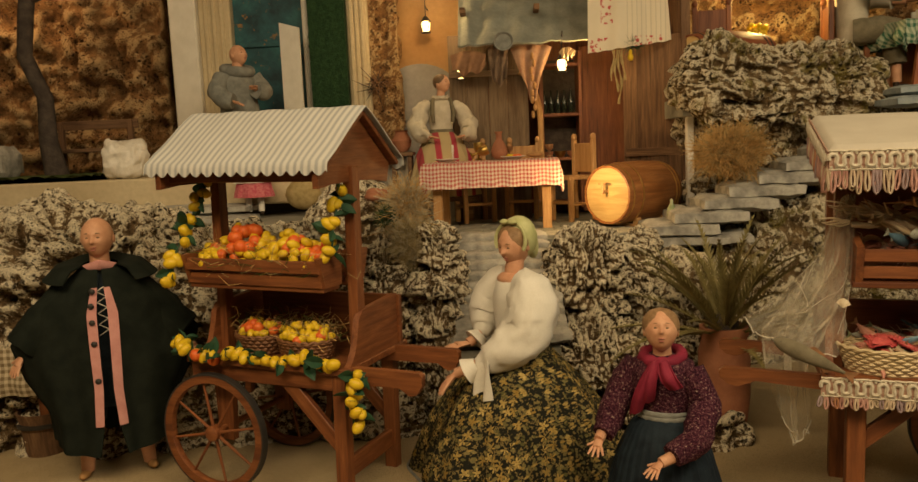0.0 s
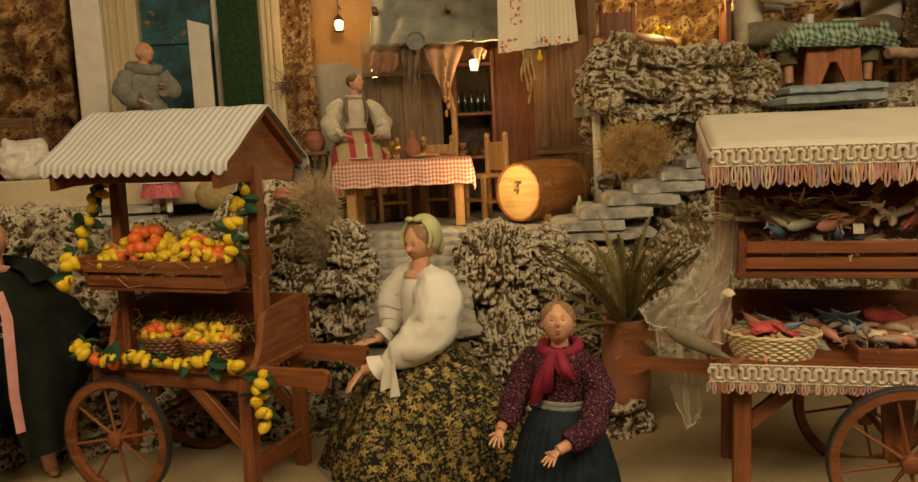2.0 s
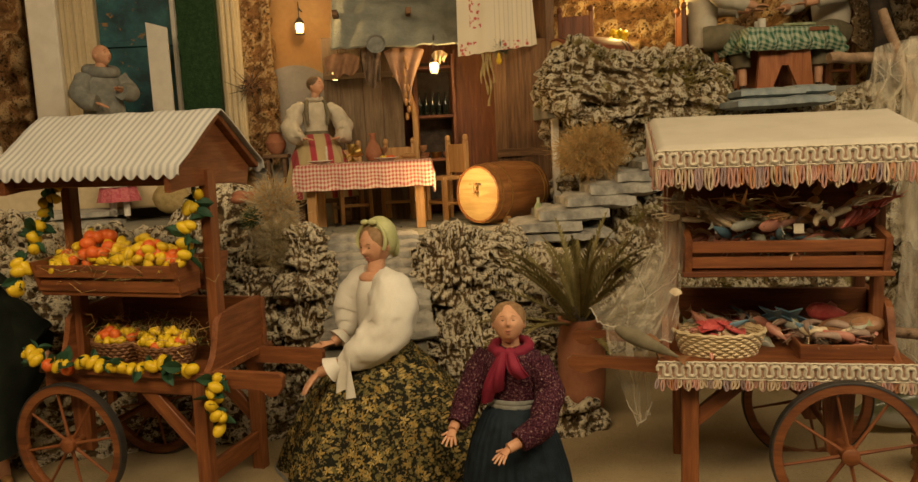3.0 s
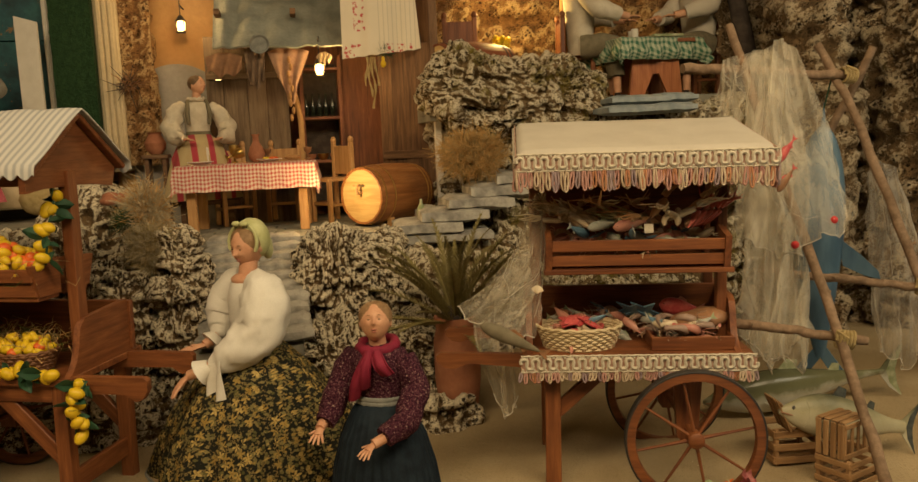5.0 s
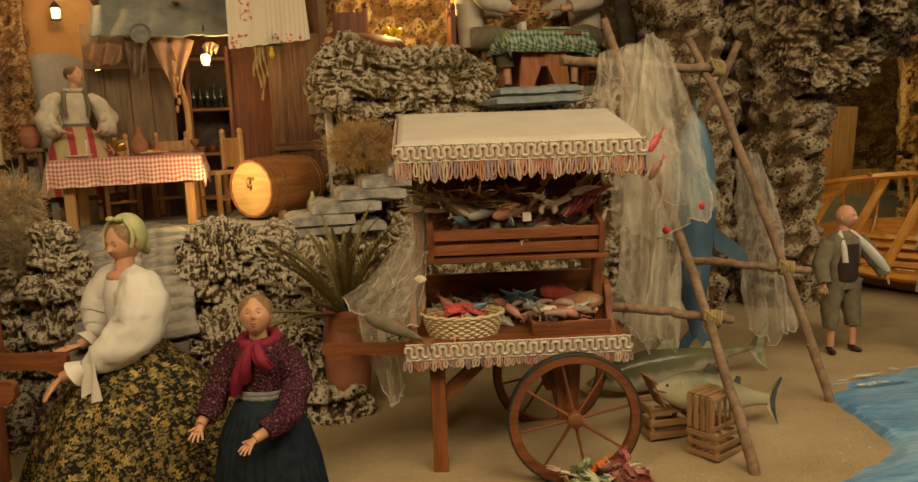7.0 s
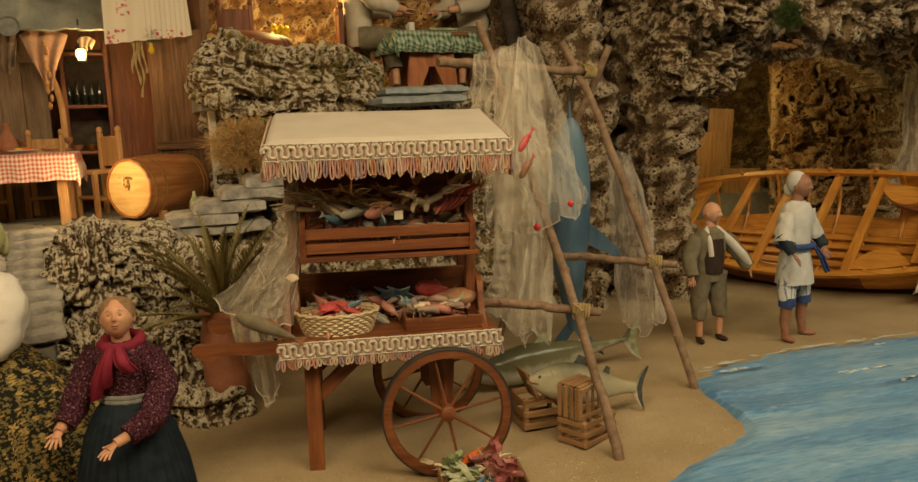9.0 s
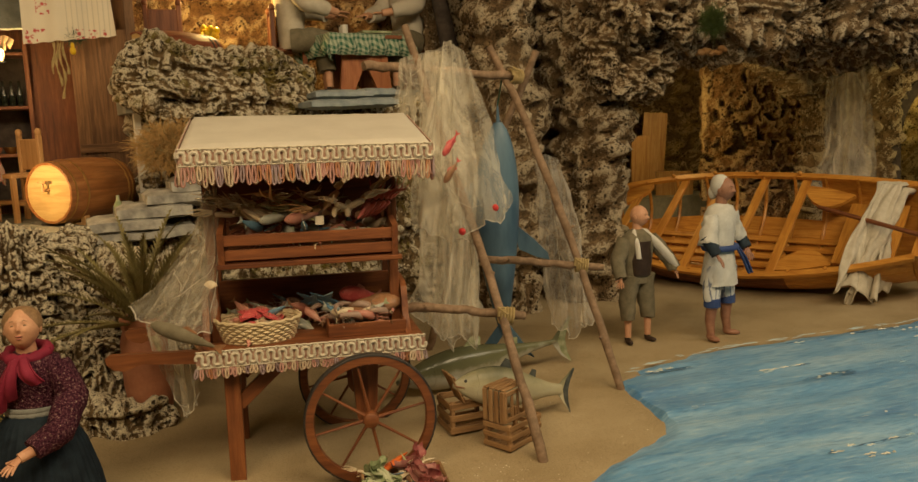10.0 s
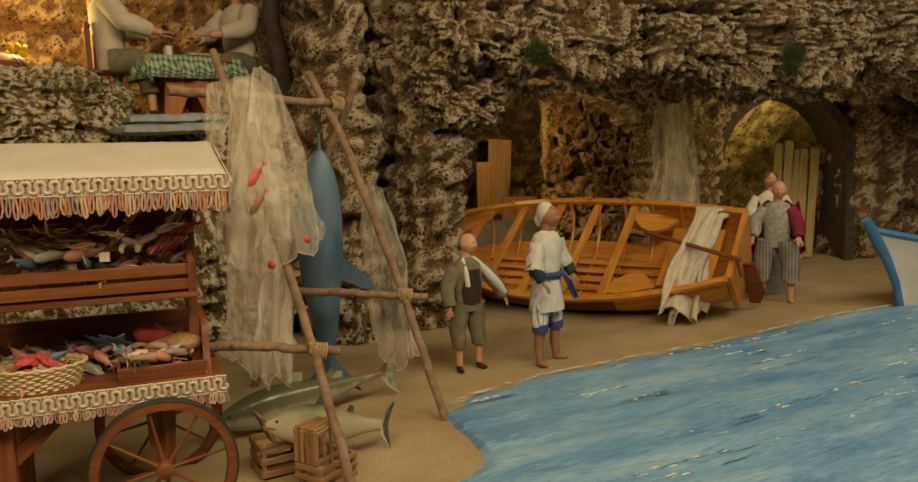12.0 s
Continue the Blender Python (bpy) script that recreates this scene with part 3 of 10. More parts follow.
def painted_sea():
    """Soft blue and grey-teal strokes of glossy paint."""
    n = Nodes("painted_sea")
    co = n.stretch((1, 1, 1), (0, 0, 11))
    a = n.noise(1.3, 5, 0.55, n.stretch((1.8, 7, 1), co=co), 0.4)
    c = n.ramp(a, [(0.30, (0.075, 0.21, 0.43)), (0.45, (0.14, 0.325, 0.54)), (0.56, (0.20, 0.39, 0.59)), (0.70, (0.31, 0.48, 0.62))])
    stroke = n.noise(5.0, 7, 0.75, n.stretch((3.5, 20, 1), co=co))
    c = n.mix(n.ramp(stroke, [(0.36, 0.65), (0.50, 0)]), c, (0.045, 0.16, 0.33))
    c = n.mix(n.ramp(stroke, [(0.54, 0), (0.66, 0.6)]), c, (0.44, 0.56, 0.60))
    dab = n.noise(60, 5, 0.7, n.stretch((0.7, 2, 1), co=co))
    c = n.mix(n.ramp(dab, [(0.56, 0), (0.70, 0.4)]), c, (0.46, 0.56, 0.56))
    h = n.math("ADD", stroke, n.math("MULTIPLY", dab, 0.25))
    return n.done(c, 0.40, n.bump(h, 0.7, 0.005), spec=0.4)


def marlin_skin():
    n = Nodes("blue_fish_skin")
    c = n.ramp(n.noise(14, 4, co=n.stretch((1, 1, 0.3))), [(0.35, (0.05, 0.10, 0.16)), (0.6, (0.11, 0.19, 0.26))])
    return n.done(c, 0.4, n.bump(n.noise(160, 3), 0.2, 0.001))


def big_fish():
    n = Nodes("silver_fish_skin")
    up = n.axis(2)
    c = n.ramp(n.math("ADD", n.math("MULTIPLY", up, 12), n.math("MULTIPLY", n.noise(30, 4), 0.5)), [(0.0, (0.42, 0.38, 0.26)), (0.34, (0.34, 0.31, 0.19)), (0.58, (0.21, 0.20, 0.115)), (0.80, (0.08, 0.085, 0.05))])
    return n.done(c, 0.42, n.bump(n.cells(240), 0.3, 0.001))


def long_fish():
    n = Nodes("olive_fish_skin")
    up = n.math("ADD", n.math("MULTIPLY", n.axis(2), 9), n.math("MULTIPLY", n.noise(24, 4), 0.35))
    c = n.ramp(up, [(0.02, (0.46, 0.45, 0.38)), (0.14, (0.34, 0.33, 0.25)), (0.24, (0.15, 0.15, 0.08)), (0.6, (0.085, 0.088, 0.045))])
    return n.done(c, 0.2, n.bump(n.cells(260), 0.15, 0.0006))


TEAL = teal_door()
FLORAL, KNIT, SAND, SEA, MARLIN, BIGFISH, LONGFISH = floral(), knit(), sand_floor(), painted_sea(), marlin_skin(), big_fish(), long_fish()
PAVE = plain("grey_paving", (0.20, 0.19, 0.15), (0.30, 0.28, 0.22), 14, 0.9, 0.5, 90, 0.003)

# ---- the room and the platform ----
def room():
    f = Form().box((1.0, 1.2, -0.82), (12, 8, 0.04), bevel=0)
    single("floor", f, SOIL, "dark floor of the exhibition room", "floor", kind="structure")
    f = Form().box((1.0, 1.2, 2.42), (12, 8, 0.04), bevel=0)
    single("ceiling", f, CEILING_PAINT, "pale painted ceiling of the exhibition room", "ceiling", kind="structure")
    for nm, c, s in (("wall_north", (1.0, 5.22, 0.8), (12, 0.04, 3.2)), ("wall_south", (1.0, -2.82, 0.8), (12, 0.04, 3.2)), ("wall_west", (-5.02, 1.2, 0.8), (0.04, 8, 3.2)), ("wall_east", (7.02, 1.2, 0.8), (0.04, 8, 3.2))):
        single(nm, Form().box(c, s, bevel=0), SOIL, "dark plain wall behind the scenery", "wall", kind="structure")


def ground():
    xs, ys = np.linspace(-4.6, 6.6, 200), np.linspace(0.42, 5.0, 90)
    x, y = np.meshgrid(xs, ys)
    p = np.stack([x, y, 0 * x], -1).reshape(-1, 3)
    z = ground_z(x, y) + 0.004 * fbm(p * 6, 3).reshape(x.shape) + 0.0015 * fbm(p * 40, 2).reshape(x.shape)
    single("ground", Form().sheet(np.stack([x, y, z], -1)), SAND, "sand-coloured painted ground of the crib platform", "ground", kind="structure")
    single("platform_front", Form().box((1.0, 0.40, -0.40), (11.2, 0.03, 0.82)), W_X, "stained wooden front of the platform", "platform", kind="structure")


def shore_y(x):
    """The far edge of the painted sea."""
    return np.interp(x, [0.8, 1.05, 1.32, 1.43, 1.53, 1.60, 1.645, 1.665, 1.69, 1.72, 1.85, 1.98, 2.19, 2.5, 2.82, 3.33, 3.79, 4.6, 6.5], [0.8, 0.97, 1.045, 1.07, 1.098, 1.13, 1.18, 1.25, 1.36, 1.472, 1.50, 1.513, 1.485, 1.41, 1.325, 1.25, 1.13, 1.0, 0.7])


def sea():
    xs = np.concatenate([np.linspace(0.9, 1.6, 60), np.linspace(1.603, 1.76, 60), np.linspace(1.77, 6.5, 230)])
    rows = []
    for k in np.linspace(0, 1, 70):
        far = shore_y(xs) + 0.010 * fbm(np.stack([xs * 14, 0 * xs, 0 * xs], 1), 3)
        y = 0.44 + (np.maximum(far, 0.45) - 0.44) * k
        rows.append(np.stack([xs, y, 0 * xs], 1))
    g = np.stack(rows)
    p = g.reshape(-1, 3)
    c, s = math.cos(0.3), math.sin(0.3)
    q = np.stack([(p[:, 0] * c - p[:, 1] * s) * 3, (p[:, 0] * s + p[:, 1] * c) * 22, 0 * p[:, 0]], 1)
    edge = np.clip((1 - np.linspace(0, 1, 70)) * 14, 0, 1)[:, None]
    g[..., 2] = ground_z(g[..., 0], g[..., 1]) + 0.0125 - 0.0145 * (1 - edge) + (0.3 + 0.7 * edge) * 0.004 * fbm(q, 4).reshape(g.shape[:2])
    single("water", Form().sheet(g), SEA, "blue painted sea with white and navy brush strokes", "water", kind="structure")


def waves():
    """Short ridges of thick paint: cream crests broken along thin navy troughs."""
    rnd = random.Random(17)
    f = Form()
    way = Vector((0.98, -0.18, 0)).normalized()
    side = Vector((0.18, 0.98, 0)).normalized()

    def dash(c, ln, wd, mat, high):
        ph = rnd.uniform(0, 6)
        rows = []
        for t in np.linspace(-1, 1, 15):
            w = wd * (1 - t * t) ** 0.5 * (0.65 + 0.35 * math.sin(t * 13 + ph) + 0.2 * math.sin(t * 31)) + 0.0003
            m = c + way * (t * ln / 2) + side * 0.0016 * math.sin(t * 7 + ph)
            z = float(ground_z(m.x, m.y)) + 0.0125
            rows.append([m - side * w + Vector((0, 0, z)), m + Vector((0, 0, z + high * (1 - t * t))), m + side * w + Vector((0, 0, z))])
        f.sheet(np.array(rows)[:, ::-1], 0.0, mat)

    def afloat(p):
        return all(p.y < float(shore_y(p.x + q)) - 0.035 for q in (-0.08, 0.0, 0.08))

    for k in range(46):
        c, ln = Vector((rnd.uniform(1.6, 4.7), rnd.uniform(0.5, 1.42), 0)), rnd.uniform(0.12, 0.42)
        for q in range(rnd.randint(3, 8)):
            p = c + way * ln * rnd.uniform(-0.5, 0.5) + side * rnd.gauss(0, 0.007)
            if afloat(p):
                dash(p, rnd.uniform(0.03, 0.13), rnd.uniform(0.0010, 0.0034), 1, 0.0015)
        for q in range(rnd.randint(4, 12)):
            p = c + way * ln * rnd.uniform(-0.55, 0.55) + side * (0.006 + rnd.gauss(0, 0.005))
            if afloat(p):
                dash(p, rnd.uniform(0.006, 0.040), rnd.uniform(0.0008, 0.0034), rnd.choice((0, 0, 2)), 0.003)
    for k in range(150):
        x = rnd.uniform(1.75, 4.6)
        dash(Vector((x, float(shore_y(x)) - rnd.uniform(0.012, 0.030), 0)), rnd.uniform(0.02, 0.07), rnd.uniform(0.0008, 0.0024), 2, 0.0012)
    crest = plain("cream_crest_paint", (0.60, 0.59, 0.48), (0.72, 0.70, 0.58), 60, 0.4, 0.5, 220, 0.002)
    trough = plain("navy_trough_paint", (0.03, 0.09, 0.17), (0.06, 0.15, 0.25), 60, 0.4, 0.5, 220, 0.002)
    soft = plain("pale_crest_paint", (0.34, 0.47, 0.50), (0.46, 0.55, 0.55), 60, 0.4, 0.5, 220, 0.002)
    single("wave_crests", f, [crest, trough, soft], "cream and navy ridges of thick paint on the sea", "waves", kind="stuff")


# ---- rocks ----
def boulder(name, c, s, seed, mats=None, n=60, power=5.0, relief=0.05, big=6.0, turn=0.0, label="", kind="", category="rock"):
    """A block of tufa: centre, size, lumps and holes."""
    m = n
    lin = np.linspace(-1, 1, m + 1)
    vs, keys, fs = [], {}, []
    for ax in range(3):
        for sg in (-1, 1):
            idx = np.empty((m + 1, m + 1), int)
            for i in range(m + 1):
                for j in range(m + 1):
                    k = [0, 0, 0]
                    k[ax], k[(ax + 1) % 3], k[(ax + 2) % 3] = (m if sg > 0 else 0), i, j
                    key = (k[0] * 1000 + k[1]) * 1000 + k[2]
                    if key not in keys:
                        keys[key] = len(vs)
                        vs.append((lin[k[0]], lin[k[1]], lin[k[2]]))
                    idx[i, j] = keys[key]
            q = np.stack([idx[:-1, :-1], idx[1:, :-1], idx[1:, 1:], idx[:-1, 1:]], -1).reshape(-1, 4)
            fs.extend(map(tuple, q if sg > 0 else q[:, ::-1]))
    p = np.array(vs)
    r = (np.abs(p) ** power).sum(1) ** (1 / power)
    q = p / r[:, None]
    nrm = np.sign(q) * np.abs(q) ** (power - 1) / np.array(s)
    nrm /= np.linalg.norm(nrm, axis=1, keepdims=True)
    w = q * np.array(s) / 2
    w = w + nrm * (fbm(w * (1.3 / max(s)) * 2 + seed * 3.1, 2) * 0.10 * min(s))[:, None]
    w = w + nrm * (tufa(w, seed, big) * relief)[:, None]
    f = Form().add(w, fs)
    return single(name, f, mats or ROCK_PALE, label or "rough pale porous tufa rock", category, Matrix.Translation(c) @ Matrix.Rotation(radians(turn), 4, "Z"), kind=kind, sharp=180)


def rock_face(name, plan, z0, z1, step, seed, mats, label, relief=0.06, big=5.0, hole=None, depth=0.25, lean=0.0, kind="structure", category="rock wall"):
    """A standing sheet of rock along a line in plan, with openings that go through it."""
    plan = np.array(plan, dtype=float)
    d = np.r_[0, np.cumsum(np.linalg.norm(np.diff(plan, axis=0), axis=1))]
    u = np.arange(0, d[-1] + step / 2, step)
    z = np.arange(z0, z1 + step / 2, step)
    px, py = np.interp(u, d, plan[:, 0]), np.interp(u, d, plan[:, 1])
    t = np.stack([np.gradient(px), np.gradient(py)], 1)
    for _ in range(3):
        t = np.stack([np.convolve(np.pad(t[:, k], 4, mode="edge"), np.ones(9) / 9, "valid") for k in (0, 1)], 1)
    t /= np.linalg.norm(t, axis=1, keepdims=True)
    nrm = np.stack([t[:, 1], -t[:, 0], 0 * t[:, 0]], 1)
    uu, zz = np.meshgrid(u, z)
    base = np.stack([np.interp(uu, d, plan[:, 0]), np.interp(uu, d, plan[:, 1]), zz], -1)
    nn = np.broadcast_to(nrm, base.shape)
    flat = base.reshape(-1, 3)
    out = tufa(flat, seed, big) * relief + fbm(flat * 1.7 + seed, 3) * relief * 1.3
    g = base + nn * (out.reshape(uu.shape) + lean * (zz - z0))[..., None]
    a, b = uu.shape
    keep = np.ones((a - 1, b - 1), bool)
    if hole:
        uc, zc = (uu[:-1, :-1] + uu[1:, 1:]) / 2, (zz[:-1, :-1] + zz[1:, 1:]) / 2
        wob = 0.03 * fbm(np.stack([uc.ravel() * 9, zc.ravel() * 9, 0 * uc.ravel()], 1), 3).reshape(uc.shape)
        keep = ~hole(uc + wob, zc + wob)
    i = np.arange(a * b).reshape(a, b)
    q = np.stack([i[:-1, :-1], i[:-1, 1:], i[1:, 1:], i[1:, :-1]], -1)[keep]
    edges = {}
    for x in q.tolist():
        for k in range(4):
            e = (x[k], x[(k + 1) % 4])
            if (e[1], e[0]) in edges:
                del edges[e[1], e[0]]
            else:
                edges[e] = 1
    vs = g.reshape(-1, 3)
    rim = sorted({v for e in edges for v in e})
    new_at = {}
    layers, fs = [vs], [tuple(x) for x in q.tolist()]
    prev, count = {v: v for v in rim}, len(vs)
    nf = nn.reshape(-1, 3)
    for s in range(1, 6):
        rv = np.array(rim)
        pts = vs[rv] - nf[rv] * depth * s / 5
        pts = pts + 0.012 * np.stack([vnoise(pts * 22 + k * 9) for k in range(3)], 1)
        layers.append(pts)
        cur = {v: count + k for k, v in enumerate(rim)}
        count += len(rim)
        for e0, e1 in edges:
            fs.append((prev[e1], prev[e0], cur[e0], cur[e1]))
        prev = cur
    f = Form().add(np.concatenate(layers), fs)
    return single(name, f, mats, label, category, kind=kind, sharp=180)


room()
ground()
sea()
waves()

# Lower terrace: tufa blocks on both sides of the steps.
boulder("rock", (-1.35, 2.06, 0.25), (1.25, 0.42, 0.64), 1, n=104, relief=0.06, label="long pale tufa rock at the terrace's edge")
boulder("rock", (-0.66, 2.12, 0.225), (0.54, 0.40, 0.54), 2, n=84, relief=0.055)
boulder("rock", (-0.30, 2.22, 0.36), (0.22, 0.22, 0.46), 5, n=64, power=3.6, relief=0.04)
boulder("rock", (-0.185, 2.05, 0.19), (0.125, 0.17, 0.46), 3, n=92, power=3.6, relief=0.042, big=9, label="slim upright tufa rock beside the steps")
boulder("rock", (-0.052, 2.03, 0.255), (0.105, 0.20, 0.50), 4, n=96, power=3.6, relief=0.042, big=9, label="slim upright tufa rock beside the steps")
boulder("rock", (-0.15, 2.24, 0.28), (0.14, 0.14, 0.46), 41, n=50, relief=0.04)
boulder("rock", (0.330, 2.15, 0.235), (0.205, 0.20, 0.45), 6, n=104, power=3.8, relief=0.046, big=9, label="broad upright tufa rock by the stone steps")
boulder("rock", (0.478, 2.19, 0.215), (0.095, 0.16, 0.45), 42, n=76, power=3.6, relief=0.038, big=9, label="slim upright tufa rock beside the steps")
boulder("rock", (0.605, 2.17, 0.19), (0.15, 0.20, 0.40), 8, n=58, power=3.8, relief=0.038)
boulder("rock", (0.335, 1.94, 0.115), (0.22, 0.15, 0.27), 7, n=80, power=3.4, relief=0.048, big=9, turn=14, label="low pale tufa rock spilling down behind the figures")
boulder("rock", (0.485, 1.98, 0.10), (0.17, 0.16, 0.25), 43, n=70, power=3.4, relief=0.046, big=9, label="low pale tufa rock spilling down behind the figures")
boulder("rock", (0.55, 1.86, 0.02), (0.22, 0.16, 0.12), 9, n=50, relief=0.035, label="small pale tufa stone on the sand")
boulder("rock", (-0.55, 1.98, 0.03), (0.9, 0.2, 0.18), 10, n=67, relief=0.05, label="low dark tufa ledge behind the fruit cart")
# Rock carrying the stairs, the upper rock, and the walls behind.
for k, (x, top) in enumerate(((0.66, 0.36), (0.84, 0.42), (1.02, 0.50), (1.20, 0.58))):
    boulder("rock", (x, 2.56, top / 2 - 0.02), (0.27, 0.24, top), 110 + k, ROCK_MOSS, n=54, relief=0.04, label="dark tufa rock beneath the slab stairs")
upper_rock = boulder("rock", (1.00, 2.62, 0.855), (0.60, 0.30, 0.27), 12, ROCK_MOSS, n=88, power=3.2, relief=0.05, big=6.5, label="broad moss-flecked tufa boulder above the stairs")
upper_rock.matrix_world = upper_rock.matrix_world @ Matrix.Rotation(radians(6), 4, "Y")
boulder("rock", (0.86, 2.70, 0.64), (0.26, 0.2, 0.34), 13, ROCK_MOSS, n=54, relief=0.05)
boulder("rock", (1.16, 2.70, 0.68), (0.40, 0.24, 0.26), 14, ROCK_MOSS, n=59, relief=0.05)
boulder("rock", (1.55, 2.62, 0.40), (0.66, 0.40, 0.78), 15, ROCK_MOSS, n=81, relief=0.06, label="tall tufa rock under the upper terrace")
single("upper_terrace", Form().box((1.42, 2.98, 0.80), (1.45, 0.80, 0.06)), PAVE, "stone-coloured floor of the upper terrace", "terrace", kind="structure")

rock_face("rock_wall_back", [(0.70, 3.28), (1.3, 3.34), (2.1, 3.05)], 0.6, 1.75, 0.017, 21, ROCK_WARM, "amber-lit porous rock behind the upper terrace", 0.07, 6)
rock_face("rock_wall_left", [(-2.7, 2.6), (-2.2, 3.05), (-1.75, 3.3), (-1.26, 3.40)], 0.45, 1.75, 0.017, 22, ROCK_WARM, "warm brown tufa wall beside the house", 0.12, 5)
rock_face("cliff_pillar", [(1.98, 2.80), (1.88, 2.46), (1.87, 2.30), (1.94, 2.21), (2.02, 2.25), (2.04, 2.45), (2.06, 2.78)], -0.05, 1.6, 0.014, 23, ROCK_CLIFF, "tall tufa pillar behind the fish stall", 0.055, 6, depth=0.15)
rock_face("cliff_pillar", [(2.19, 2.78), (2.19, 2.36), (2.22, 2.22), (2.31, 2.15), (2.39, 2.23), (2.42, 2.5)], -0.05, 1.6, 0.014, 24, ROCK_CLIFF, "tufa pillar beside the boat cave", 0.055, 6, depth=0.15)


boulder("rock_corbel", (2.34, 2.13, 0.93), (0.30, 0.24, 0.32), 35, ROCK_CLIFF, n=64, power=3.6, relief=0.05, big=8, label="pale tufa corbel bulging from the pillar", kind="structure")


def arches(u, z):
    """Openings of the cave wall: the boat cave and the wide arch."""
    one = (np.abs(u - 0.68) < 0.64) & (z < 0.62 + 0.36 * np.sqrt(np.clip(1 - ((u - 0.68) / 0.66) ** 2, 0, 1)))
    two = (u > 1.76) & (z < 0.60 + 0.32 * np.sqrt(np.clip(1 - ((u - 2.10) / 0.36) ** 2, 0, 1)))
    return one | two


rock_face("cave_wall", [(2.38, 2.36), (3.7, 2.36), (4.35, 2.12), (4.62, 1.95)], -0.02, 1.5, 0.018, 25, ROCK_CLIFF, "tufa cave wall with arched openings", 0.05, 6, arches, 0.16)
rock_face("cave_wall", [(4.86, 2.1), (4.76, 1.86), (4.80, 1.76), (5.3, 1.45), (6.2, 1.1)], -0.02, 1.5, 0.02, 28, ROCK_CLIFF, "tufa cave wall with arched openings", 0.05, 6, None, 0.16)


def holes(u, z):
    """Scattered openings of a worn, porous panel."""
    q = np.stack([u.ravel() * 26, z.ravel() * 22, 0 * u.ravel()], 1)
    return (vnoise(q) + 0.4 * vnoise(q * 2.1 + 7)).reshape(u.shape) > 0.28


rock_face("cave_panel", [(3.44, 2.84), (3.62, 2.72), (3.98, 2.64)], -0.02, 1.1, 0.014, 29, ROCK_WARM, "reddish porous rock panel pierced by dark holes", 0.02, 10, holes, 0.05)
rock_face("niche_back", [(4.15, 2.80), (4.60, 2.62), (4.92, 2.30), (5.0, 2.0)], -0.02, 1.25, 0.018, 30, ROCK_SULPHUR, "yellow-lichened rock behind the wide arch", 0.045, 8)
rock_face("cave_back", [(2.3, 3.45), (3.3, 3.5), (4.2, 3.3), (5.0, 2.7), (5.4, 2.2)], -0.02, 1.4, 0.02, 26, ROCK_YELLOW, "yellow-lichened rock at the back of the caves", 0.10, 7)
boulder("rock_overhang", (2.72, 2.10, 1.16), (1.15, 0.55, 0.46), 31, ROCK_CLIFF, n=99, relief=0.075, turn=-6, label="heavy tufa overhang above the boat cave", kind="structure")
boulder("rock_overhang", (3.55, 1.86, 1.16), (1.1, 0.55, 0.48), 32, ROCK_CLIFF, n=99, relief=0.075, turn=-18, label="heavy tufa overhang above the boat cave", kind="structure")
boulder("rock_overhang", (4.5, 1.52, 1.18), (1.2, 0.6, 0.52), 33, ROCK_CLIFF, n=88, relief=0.075, turn=-24, label="heavy tufa overhang above the boat cave", kind="structure")

# ---- terraces, stairs, house and tavern ----
def slab_form(size, seed, rough=0.004):
    """A hewn slab with worn, uneven edges."""
    n = 10
    f = Form()
    xs, ys = np.linspace(-0.5, 0.5, n), np.linspace(-0.5, 0.5, 6)
    g = []
    for sz in (0.5, -0.5):
        x, y = np.meshgrid(xs, ys)
        e = np.clip((np.maximum(np.abs(x), np.abs(y)) - 0.40) / 0.1, 0, 1) ** 2
        p = np.stack([x * size[0], y * size[1], sz * size[2] - np.sign(sz) * e * 0.25 * size[2]], -1)
        p = p + rough * np.stack([fbm(p.reshape(-1, 3) * 30 + seed * 5.1 + k * 11, 3).reshape(x.shape) for k in range(3)], -1)
        g.append(p)
    f.sheet(g[0])
    f.sheet(g[1][:, ::-1])
    a, b = g[0].shape[:2]
    i = np.arange(a * b).reshape(a, b)
    edge = list(i[0, :]) + list(i[1:, -1]) + list(i[-1, -2::-1]) + list(i[-2:0:-1, 0])
    j = np.arange(a * b).reshape(a, b)[:, ::-1]
    other = list(j[0, :]) + list(j[1:, -1]) + list(j[-1, -2::-1]) + list(j[-2:0:-1, 0])
    low = np.arange(a * b).reshape(a, b)
    flip = {int(i[r, c]): int(low[r, b - 1 - c]) for r in range(a) for c in range(b)}
    for k in range(len(edge)):
        e0, e1 = int(edge[k]), int(edge[(k + 1) % len(edge)])
        f.f.append((e1, e0, a * b + flip[e0], a * b + flip[e1]))
        f.m.append(0)
    return f


def slabs(name, label, spots, mats, seed, category="step", rough=0.004):
    """A run of slabs as parts of one stair or pavement."""
    top = thing(name, label, category, kind="structure")
    for k, (c, s, turn) in enumerate(spots):
        part("slab", slab_form(s, seed + k, rough), mats, top, at=Matrix.Translation(c) @ Matrix.Rotation(radians(turn), 4, "Z"), sharp=50)
    return top


